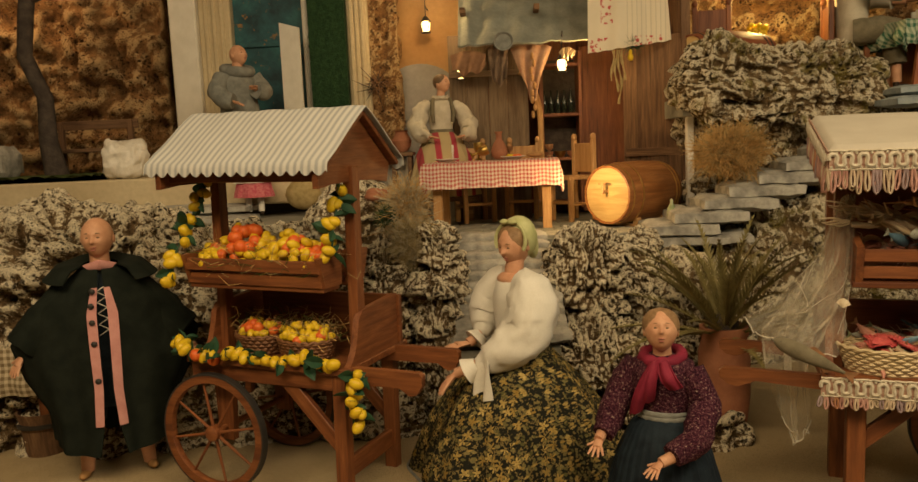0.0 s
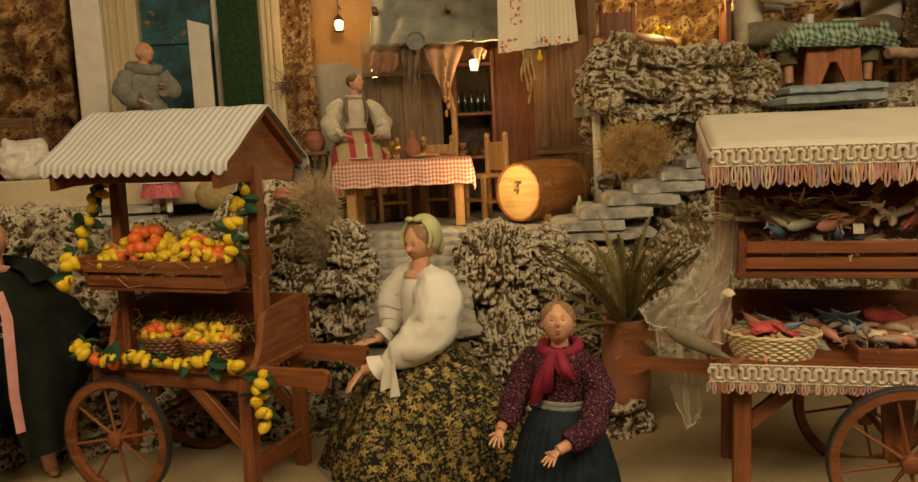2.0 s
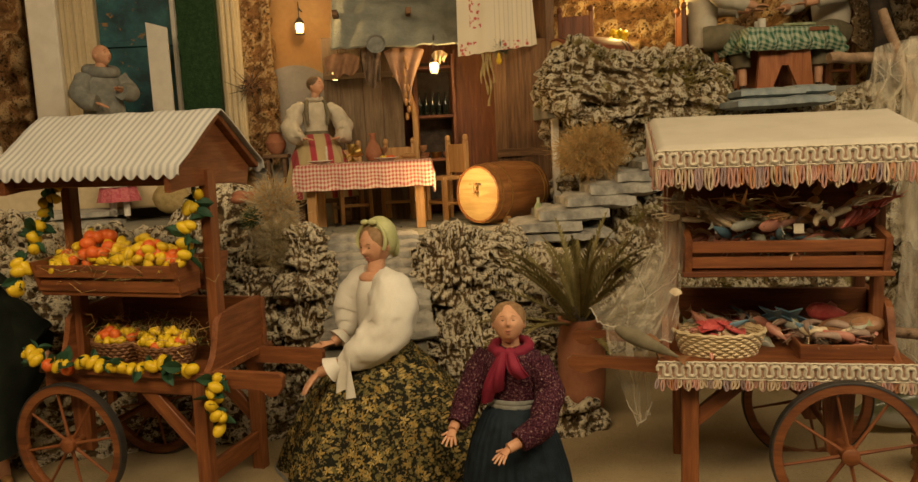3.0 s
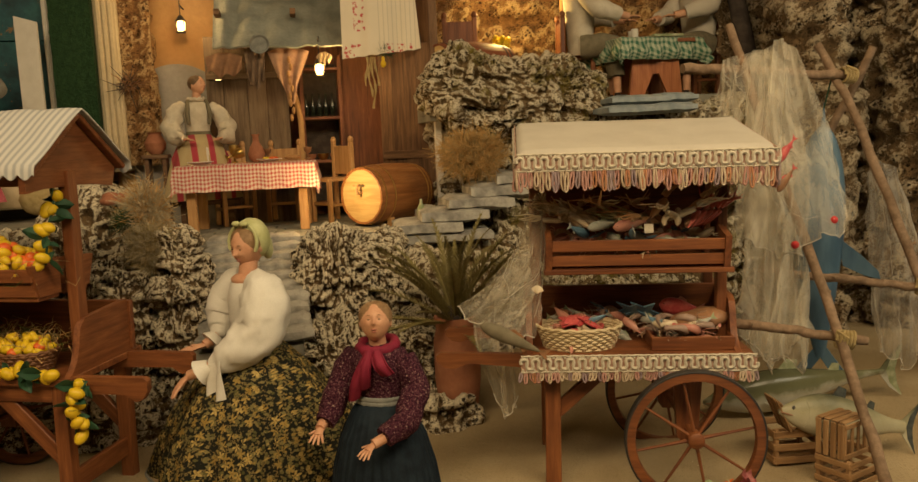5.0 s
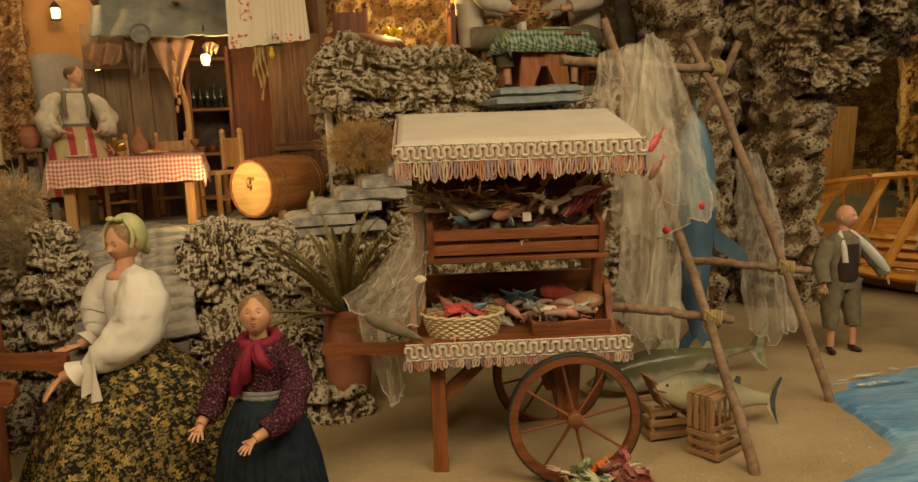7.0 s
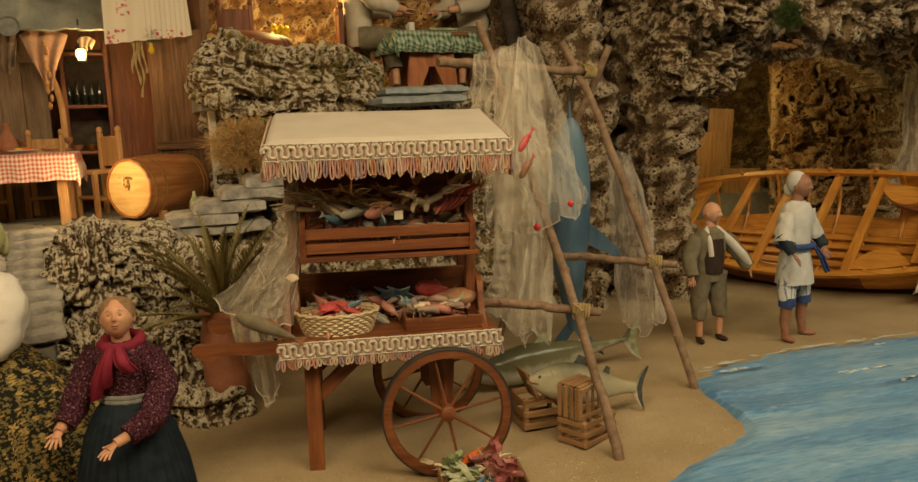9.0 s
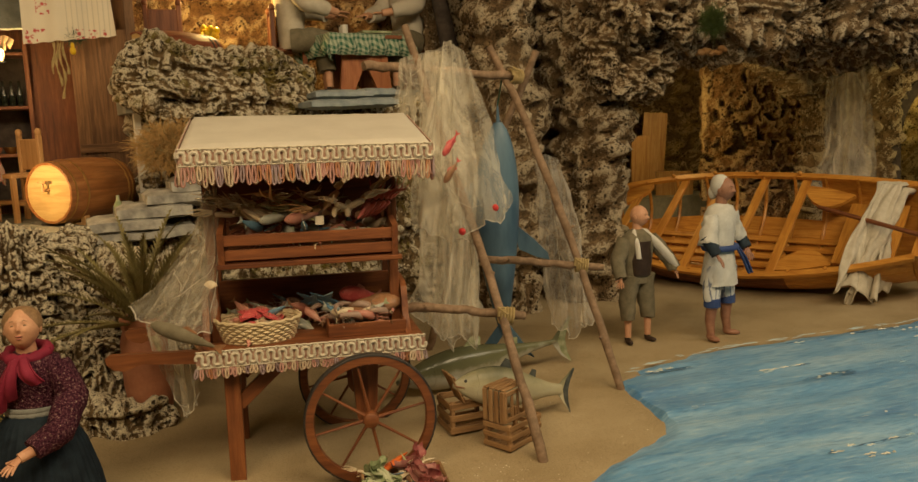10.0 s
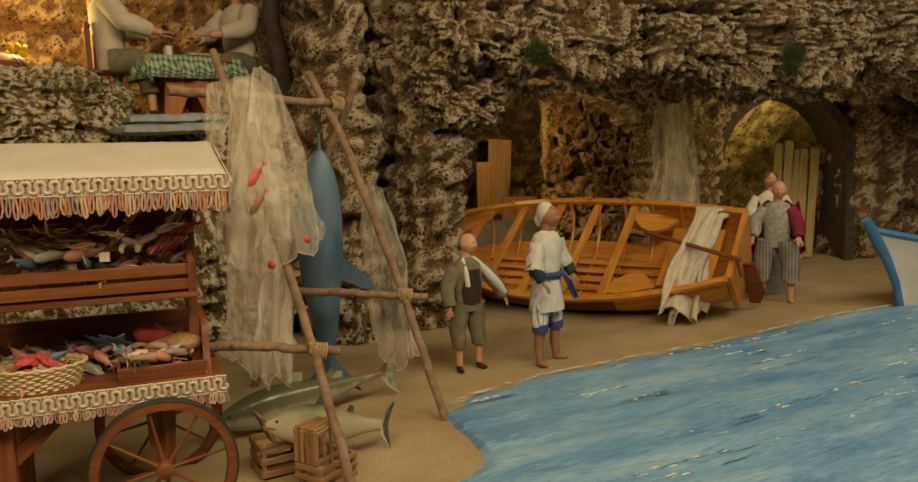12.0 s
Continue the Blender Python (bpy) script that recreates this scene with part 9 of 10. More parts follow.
fishing_net("ivory tulle fishing net draped over the branch frame", [
    [[(1.300, 1.60, 0.872), (1.325, 1.585, 0.892), (1.342, 1.578, 0.897), (1.365, 1.57, 0.866)], [(1.245, 1.555, 0.70), (1.27, 1.51, 0.70), (1.32, 1.49, 0.70), (1.375, 1.48, 0.70)], [(1.20, 1.52, 0.55), (1.25, 1.45, 0.55), (1.31, 1.42, 0.56), (1.375, 1.42, 0.56)], [(1.185, 1.50, 0.455), (1.24, 1.44, 0.43), (1.31, 1.40, 0.47), (1.385, 1.39, 0.505)]],
    [[(1.275, 1.63, 0.84), (1.29, 1.61, 0.875), (1.33, 1.60, 0.872), (1.385, 1.62, 0.83)], [(1.235, 1.56, 0.60), (1.265, 1.53, 0.60), (1.31, 1.51, 0.60), (1.37, 1.51, 0.60)], [(1.20, 1.51, 0.42), (1.235, 1.47, 0.42), (1.28, 1.44, 0.42), (1.33, 1.44, 0.42)], [(1.175, 1.485, 0.28), (1.21, 1.455, 0.20), (1.26, 1.43, 0.19), (1.325, 1.44, 0.24)]],
    [[(1.285, 1.655, 0.845), (1.31, 1.64, 0.872), (1.36, 1.65, 0.84)], [(1.26, 1.585, 0.55), (1.30, 1.57, 0.54), (1.37, 1.58, 0.56)], [(1.24, 1.545, 0.20), (1.29, 1.53, 0.14), (1.36, 1.55, 0.20)]]], depth=0.026, seed=1, strands=2)
fishing_net("end of the tulle net looped over the crossbar", [[[(1.225, 1.655, 0.80), (1.235, 1.645, 0.858), (1.265, 1.635, 0.866), (1.31, 1.61, 0.872)], [(1.22, 1.65, 0.76), (1.235, 1.635, 0.79), (1.255, 1.62, 0.80), (1.29, 1.60, 0.80)], [(1.225, 1.64, 0.715), (1.24, 1.63, 0.70), (1.255, 1.62, 0.72), (1.27, 1.60, 0.74)]]], depth=0.018, seed=3)
fishing_net("pale tulle net hanging from the low crossbar", [[[(1.645, 1.69, 0.575), (1.675, 1.67, 0.605), (1.705, 1.65, 0.585)], [(1.66, 1.67, 0.38), (1.70, 1.63, 0.38), (1.745, 1.62, 0.38)], [(1.66, 1.64, 0.13), (1.70, 1.60, 0.10), (1.755, 1.58, 0.14)]]], NET_PALE, 0.02, 4, strands=2)
fishing_net("ivory tulle net trailing from the canopy over the handles", [
    [[(0.712, 1.455, 0.585), (0.722, 1.45, 0.59), (0.734, 1.445, 0.585)], [(0.672, 1.46, 0.48), (0.70, 1.445, 0.47), (0.725, 1.435, 0.46)], [(0.60, 1.475, 0.395), (0.65, 1.445, 0.38), (0.712, 1.43, 0.36)], [(0.548, 1.49, 0.352), (0.625, 1.455, 0.315), (0.690, 1.43, 0.30)]],
    [[(0.716, 1.47, 0.58), (0.726, 1.465, 0.585), (0.736, 1.46, 0.58)], [(0.66, 1.48, 0.43), (0.69, 1.47, 0.42), (0.715, 1.46, 0.41)], [(0.59, 1.50, 0.34), (0.63, 1.49, 0.30), (0.67, 1.475, 0.29)], [(0.625, 1.50, 0.17), (0.65, 1.49, 0.12), (0.685, 1.48, 0.16)]]], mat=gauze("thin_tulle", (0.96, 0.90, 0.74), 0.15), depth=0.016, seed=5, strands=3)
loose("shell", SHELL[1], (0.700, 1.415, 0.392), (1.3, 0.2, 0.3), 0.55, "small pinkish shell pinned to the net", "shell", "shells on the nets")


def hung_marlin():
    f = Form()
    L = 0.60
    rings = []
    for i in range(30):
        t = i / 29
        w = 0.060 * math.sin(math.pi * min(1, 0.04 + t ** 0.72 * 0.92)) + 0.004
        a = np.linspace(0, 2 * np.pi, 24, endpoint=False)
        rings.append(np.stack([w * 0.62 * np.cos(a), w * np.sin(a) + 0.012 * math.sin(t * 3), np.full(24, L * (1 - t))], 1))
    f.rings(rings[::-1])
    f.tube([(0, 0, L), (0, 0, L + 0.06)], [0.006, 0.001], 8)
    at = Matrix.Translation((1.565, 1.74, 0.095)) @ Matrix.Rotation(radians(49), 4, "Z")
    b = thing("marlin", "large blue fish hanging by its head from the crossbar", "fish", at)
    part("body", f, MARLIN, b)
    for nm, o in (("side_fin", [(-0.05, 0.245), (-0.035, 0.32), (-0.09, 0.275), (-0.130, 0.235), (-0.135, 0.215), (-0.10, 0.222)]), ("back_fin", [(0.045, 0.46), (0.085, 0.43), (0.10, 0.40), (0.075, 0.35), (0.05, 0.30)]), ("tail_fin", [(-0.012, 0.03), (0.012, 0.03), (0.085, -0.07), (0.03, -0.045), (0.0, 0.0), (-0.03, -0.045), (-0.085, -0.07)])):
        part(nm, prism(Form(), o, -0.004, 0.004, "x"), MARLIN, b)
    for sg in (-1, 1):
        part("eye", Form().egg((sg * 0.020, -0.008, 0.545), (0.003, 0.005, 0.005), seg=8, rows=6), IRON, b, "dark glassy eye")
    single("fish_line", Form().tube([(1.565, 1.74, 0.74), (1.565, 1.71, 0.82)], 0.002, 6), LEAF, "dark green line holding the blue fish", "line")


hung_marlin()
for z, m in ((0.645, 1), (0.585, 3)):
    single("fish", fish_form(0.066, 0.017, 0.010), [BROWNISH if m == 3 else CORAL, CORAL, IRON], "slim glossy red and dark fish strung on the net", "fish", Matrix.Translation((1.222, 1.412, z - 0.02)) @ Matrix.Rotation(radians(-52), 4, "Y"), "fish on the nets")
for p in ((1.262, 1.41, 0.452), (1.345, 1.40, 0.50)):
    single("red_float", Form().egg(p, 0.0085, seg=12, rows=8), REDGLOSS, "small glossy red float on the net", "float", group="net floats")


def crate(at, w, d, h, label):
    """A slatted fish crate."""
    c = thing("crate", label, "crate", at, "fish crates")
    for x in (-1, 1):
        for y in (-1, 1):
            part("corner_post", Form().box((x * (w / 2 - 0.006), y * (d / 2 - 0.006), h / 2), (0.010, 0.010, h)), C_Z, c)
    for k in range(3):
        z = h * (0.14 + 0.36 * k)
        for y in (-1, 1):
            part("slat", Form().box((0, y * d / 2, z), (w, 0.004, h * 0.2)), C_X, c)
        for x in (-1, 1):
            part("slat", Form().box((x * w / 2, 0, z), (0.004, d, h * 0.2)), C_Y, c)
    for k in range(5):
        part("floor_slat", Form().box((0, -d / 2 + d * (k + 0.5) / 5, 0.004), (w - 0.008, d / 6.5, 0.004)), C_X, c)
    return c


def lying_crate(at, w, d, h):
    c = thing("crate", "slatted wooden crate standing on its end", "crate", at, "fish crates")
    for x in (-1, 1):
        for y in (-1, 1):
            part("corner_post", Form().box((x * (w / 2 - 0.004), y * (d / 2 - 0.004), h / 2), (0.008, 0.008, h)), C_Z, c)
    for k in range(4):
        y = -d / 2 + d * (k + 0.5) / 4
        part("slat", Form().box((-w / 2 - 0.002, y, h / 2), (0.004, d / 5.4, h)), C_Z, c)
        part("top_slat", Form().box((0, y, h + 0.002), (w, d / 5.4, 0.004)), C_X, c)
    for y in (-d / 2, d / 2):
        for z in (0.006, h - 0.006):
            part("rail", Form().box((0, y, z), (w - 0.002, 0.004, 0.010)), C_X, c)
    for x in (-0.012, 0.008):
        part("slat", Form().box((x, -d / 2 + 0.002, h / 2), (0.008, 0.004, h - 0.004)), C_Z, c)
    return c


crate(flat_frame((1.257, 1.421), (0.993, -0.114), -0.013), 0.104, 0.088, 0.078, "slatted wooden fish crate under the big fish")
LEAN = flat_frame((1.232, 1.398), (0.993, -0.114), 0.066) @ Matrix.Rotation(radians(-24), 4, "Y")
broken = thing("crate", "broken flat remnant of a slatted crate leaning over another", "crate", LEAN, "fish crates")
for k in range(4):
    part("slat", Form().box((0, -0.024 + 0.016 * k, 0.034), (0.004, 0.011, 0.078)), C_Z, broken)
for z in (0.006, 0.062):
    part("batten", Form().box((0.004, 0, z), (0.004, 0.064, 0.010)), C_Y, broken)
crate(flat_frame((1.308, 1.292), (0.941, 0.336), -0.017), 0.112, 0.076, 0.060, "low slatted wooden fish crate on the sand")
lying_crate(flat_frame((1.290, 1.292), (0.941, 0.336), 0.044), 0.076, 0.064, 0.072)


def sculpted_fish(name, label, at, length, deep, wide, profile, skin, fin_skin, mouth=0.09, lobe=0.55):
    """A large modelled fish along local x, head at the low end: body, gills, eyes, mouth, fins and tail."""
    fish = thing(name, label, "fish", at)
    t = np.linspace(0, 1, 34) ** 1.15
    top = np.interp(t, *np.array([(a, b) for a, b, _ in profile]).T)
    low = np.interp(t, *np.array([(a, c) for a, _, c in profile]).T)
    smooth = lambda q: np.convolve(np.pad(q, 2, mode="edge"), [0.12, 0.22, 0.32, 0.22, 0.12], "valid")
    top, low = smooth(top) * deep, smooth(low) * deep
    a = np.linspace(0, 2 * np.pi, 22, endpoint=False)
    f, rings = Form(), []
    for k in range(len(t)):
        mid, half = (top[k] + low[k]) / 2, (top[k] - low[k]) / 2
        w = half * wide / deep * 1.0
        rings.append(np.stack([np.full(22, t[k] * length * 0.9), w * np.cos(a), mid + half * np.sin(a)], 1))
    f.rings(rings)
    body = part("body", f, skin, fish, sharp=80)
    at_t = lambda x: (np.interp(x, t, top), np.interp(x, t, low))
    gill = []
    for q in np.linspace(-0.8, 0.8, 9):
        x = 0.20 - 0.030 * q * q
        hi, lo = at_t(x)
        half, mid = (hi - lo) / 2, (hi + lo) / 2
        gill.append((x * length * 0.9, -half * wide / deep * math.sqrt(1 - q * q * 0.98), mid + half * q))
    part("gill_cover", Form().tube(gill, 0.0008, 6), skin, body)
    hi, lo = at_t(0.075)
    for sg in (-1, 1):
        part("eye", Form().egg((0.085 * length, sg * (hi - lo) / 2 * wide / deep * 0.93, hi * 0.45), (deep * 0.045, deep * 0.03, deep * 0.045), seg=12, rows=8), IRON, body)
        rows = []
        for x in np.linspace(0.006, mouth, 6):
            h2, l2 = at_t(x)
            rows.append((x * length * 0.9, sg * (h2 - l2) / 2 * wide / deep * 0.96, (h2 + l2) / 2 - (h2 - l2) * 0.14))
        part("mouth", Form().tube(rows, [0.001, 0.0022, 0.0026, 0.0026, 0.0022, 0.001], 6), BROWNISH, body)
        fl = [(0.25 * length, -deep * 0.12), (0.33 * length, -deep * 0.36), (0.35 * length, -deep * 0.22), (0.27 * length, -deep * 0.05)]
        part("pectoral_fin", prism(Form(), fl, sg * wide * 0.50 - 0.0008, sg * wide * 0.50 + 0.0008, "y"), skin, fish)
    for x, w, rise in ((0.40, 0.10, 0.20), (0.68, 0.06, 0.14)):
        hi = at_t(x)[0]
        o = [(x * length * 0.9, hi - deep * 0.05), (x * length * 0.9 + w * length * 0.5, hi + deep * rise), (x * length * 0.9 + w * length * 1.05, hi + deep * rise * 0.75), (x * length * 0.9 + w * length, at_t(x + w)[0] - deep * 0.04)]
        part("dorsal_fin", prism(Form(), o, -0.0012, 0.0012, "y"), fin_skin, fish)
    hi, lo = at_t(1.0)
    x0, x1, mid = length * 0.885, length, (hi + lo) / 2
    o = [(x0, lo), (x0, hi), (x0 + 0.5 * (x1 - x0), deep * lobe * 0.62), (x1, deep * lobe), (x1 - 0.25 * (x1 - x0), deep * lobe * 0.45), (x1 - 0.38 * (x1 - x0), mid), (x1 - 0.30 * (x1 - x0), -deep * lobe * 0.5), (x1 - 0.08 * (x1 - x0), -deep * lobe), (x0 + 0.42 * (x1 - x0), -deep * lobe * 0.62)]
    tail = part("tail", prism(Form(), o, -0.0014, 0.0014, "y"), skin, fish)
    edge = [(x1, deep * lobe), (x1 + 0.003, deep * lobe * 0.96), (x1 - 0.20 * (x1 - x0), deep * lobe * 0.45), (x1 - 0.33 * (x1 - x0), mid), (x1 - 0.25 * (x1 - x0), -deep * lobe * 0.5), (x1 - 0.04 * (x1 - x0), -deep * lobe), (x1 - 0.10 * (x1 - x0), -deep * lobe * 0.98), (x1 - 0.58 * (x1 - x0), -deep * lobe * 0.45), (x1 - 0.72 * (x1 - x0), mid), (x1 - 0.54 * (x1 - x0), deep * lobe * 0.45)]
    part("tail_edge", prism(Form(), edge, -0.0022, 0.0022, "y"), fin_skin, tail)
    return fish


def beached_fish():
    blade = plain("slate_fin", (0.035, 0.040, 0.038), (0.10, 0.105, 0.09), 60, 0.4, 0.3, 300)
    salmon = [(0, 0.02, -0.07), (0.05, 0.13, -0.17), (0.12, 0.27, -0.29), (0.22, 0.41, -0.40), (0.36, 0.49, -0.50), (0.52, 0.45, -0.50), (0.68, 0.33, -0.37), (0.82, 0.20, -0.23), (0.92, 0.13, -0.15), (1, 0.14, -0.15)]
    at = Matrix.Translation((1.206, 1.378, 0.112)) @ Matrix.Rotation(radians(-6), 4, "Z") @ Matrix.Rotation(radians(12), 4, "Y") @ Matrix.Rotation(radians(-12), 4, "X")
    sculpted_fish("big_fish", "large pale olive fish with dark fins lying over the crates", at, 0.315, 0.097, 0.056, salmon, BIGFISH, blade)
    tuna = [(0, 0.0, -0.06), (0.05, 0.13, -0.19), (0.12, 0.28, -0.32), (0.22, 0.43, -0.45), (0.36, 0.50, -0.50), (0.5, 0.44, -0.44), (0.66, 0.30, -0.27), (0.8, 0.18, -0.12), (0.93, 0.10, -0.04), (1, 0.09, -0.03)]
    at = Matrix.Translation((1.185, 1.655, 0.044)) @ Matrix.Rotation(radians(-1), 4, "Z") @ Matrix.Rotation(radians(-3), 4, "Y")
    sculpted_fish("long_fish", "long glossy olive fish with a white belly lying on the sand", at, 0.545, 0.108, 0.085, tuna, LONGFISH, GREENISH, 0.07, 0.62)
    rnd = random.Random(6)
    w, d, h = 0.160, 0.160, 0.036
    at = flat_frame((0.996, 1.186), (0.958, -0.287), -0.028)
    b = thing("crate", "small wooden crate overflowing with vegetables and shellfish", "crate", at, "fish crates")
    for y in (-1, 1):
        part("slat", Form().box((0, y * d / 2, h * 0.30), (w, 0.006, h * 0.42)), C_X, b)
        part("slat", Form().box((0, y * d / 2, h * 0.80), (w, 0.006, h * 0.40)), C_X, b)
    for x in (-1, 1):
        part("slat", Form().box((x * w / 2, 0, h * 0.5), (0.006, d - 0.008, h)), C_Y, b)
    part("floor_slat", Form().box((0, 0, 0.004), (w - 0.008, d - 0.008, 0.005)), C_X, b)

    def lay(name, mesh, u, v, z, turn, scale, label):
        loose(name, mesh, at @ Vector((u, v, z)), turn, scale, label, name, "goods in the crate")

    for k in range(26):
        u, v = rnd.uniform(-0.066, 0.066), rnd.uniform(-0.066, 0.060)
        z = 0.022 + 0.016 * (1 - (u / 0.08) ** 2) + rnd.uniform(0, 0.008)
        turn = (rnd.uniform(-0.5, 0.5), rnd.uniform(-0.4, 0.3), rnd.uniform(0, 6))
        r = rnd.random()
        if r < 0.42:
            lay("fish", SMALL_FISH[(0, 0, 2, 3)[rnd.randrange(4)]], u, v, z, turn, 0.85, "small silver fish heaped in the vegetable crate")
        elif r < 0.60:
            lay("shell", SHELL[rnd.randrange(3)], u, v, z, turn, 0.75, "scallop shell in the vegetable crate")
        else:
            lay("squid", SQUIDS[(0, 0, 2)[rnd.randrange(3)]], u, v, z, turn, 0.8, "pale squid in the vegetable crate")
    for u, v, a in ((-0.030, 0.045, 0.45), (-0.018, 0.055, 0.55), (-0.040, 0.030, 0.30)):
        lay("carrot", CARROT, u, v, 0.050, (0, -0.1, a), 1.15, "small orange carrot in the vegetable crate")
    for k in range(12):
        a = 2.4 + rnd.uniform(-0.9, 0.9)
        lay("leek", LEEK, -0.030 + rnd.uniform(-0.012, 0.018), -0.020 + rnd.uniform(-0.03, 0.03), 0.046 + rnd.uniform(0, 0.008), (rnd.uniform(-0.4, 0.4), rnd.uniform(-0.4, 0.1), a), 0.72, "pale green leek in the vegetable crate")
    for k in range(9):
        a = rnd.uniform(0, 6.28)
        lay("lettuce_leaf", LETTUCE, -0.058 + rnd.uniform(-0.014, 0.014), 0.002 + rnd.uniform(-0.022, 0.022), 0.045 + rnd.uniform(0, 0.012), (rnd.uniform(-0.5, 0.5), rnd.uniform(-0.5, 0.5), a), 0.62, "curled pale green lettuce leaf in the crate")
    for k in range(17):
        a = rnd.uniform(0, 6.28)
        u, v = ((0.022, 0.048), (0.048, -0.024), (0.030, -0.05))[k % 3]
        lay("chicory_leaf", CHICORY[k % 2], u + rnd.uniform(-0.016, 0.016), v + rnd.uniform(-0.014, 0.014), 0.044 + rnd.uniform(0, 0.014), (rnd.uniform(-1.0, 1.0), rnd.uniform(-1.0, 1.0), a), 0.58, "crinkled rose-red chicory leaf in the crate")


def curled_leaf(seed):
    """A ruffled leaf that cups upwards."""
    g = []
    for s in np.linspace(-1, 1, 13):
        row = []
        for t in np.linspace(0, 1, 11):
            w = 0.030 * math.sin(math.pi * min(1, 0.12 + 0.80 * t))
            ruffle = 0.006 * abs(s) ** 2 * math.sin(13 * t + seed + 4 * s) * t
            row.append((s * w, 0.060 * t, 0.016 * s * s + 0.018 * t * t + ruffle))
        g.append(row)
    return Form().sheet(np.array(g), 0.0007)


def pale_grit():
    """Tiny pale chips strewn over the sand in front of the crates."""
    rnd, f = random.Random(12), Form()
    for k in range(260):
        x, y = rnd.gauss(1.30, 0.10), rnd.gauss(1.17, 0.055)
        if k % 4 == 0:
            x, y = rnd.uniform(0.85, 1.75), rnd.uniform(1.10, 1.75)
        if y < shore_y(x) + 0.03:
            continue
        s = rnd.uniform(0.0010, 0.0024)
        f.egg((x, y, float(ground_z(x, y)) + s * 0.6), (s, s * rnd.uniform(0.5, 1), s * 0.6), seg=6, rows=4)
    single("grit", f, PRAWN, "tiny pale chips strewn over the sand", "grit", kind="stuff")


pale_grit()
LETTUCE = curled_leaf(1).mesh("lettuce_leaf", plain("lettuce_green", (0.12, 0.17, 0.06), (0.40, 0.43, 0.24), 45, 0.5, 0.4, 160), 60)
CHICORY = [curled_leaf(3 + k).mesh("chicory_leaf", plain("chicory_red", *c, 45, 0.5, 0.4, 160), 60) for k, c in enumerate((((0.20, 0.035, 0.035), (0.40, 0.14, 0.12)), ((0.34, 0.11, 0.10), (0.50, 0.26, 0.21))))]


CARROT = Form().tube([(0, 0, 0), (0.02, 0, 0.001), (0.045, 0, 0)], [0.006, 0.005, 0.001], 8).mesh("carrot", ORANGE, 60)
LEEK = Form().tube([(0, 0, 0), (0.03, 0, 0.002), (0.05, 0.004, 0.008), (0.07, 0.012, 0.01)], [0.005, 0.006, 0.009, 0.003], 8, flat=0.6).mesh("leek", GREENISH, 60)
beached_fish()


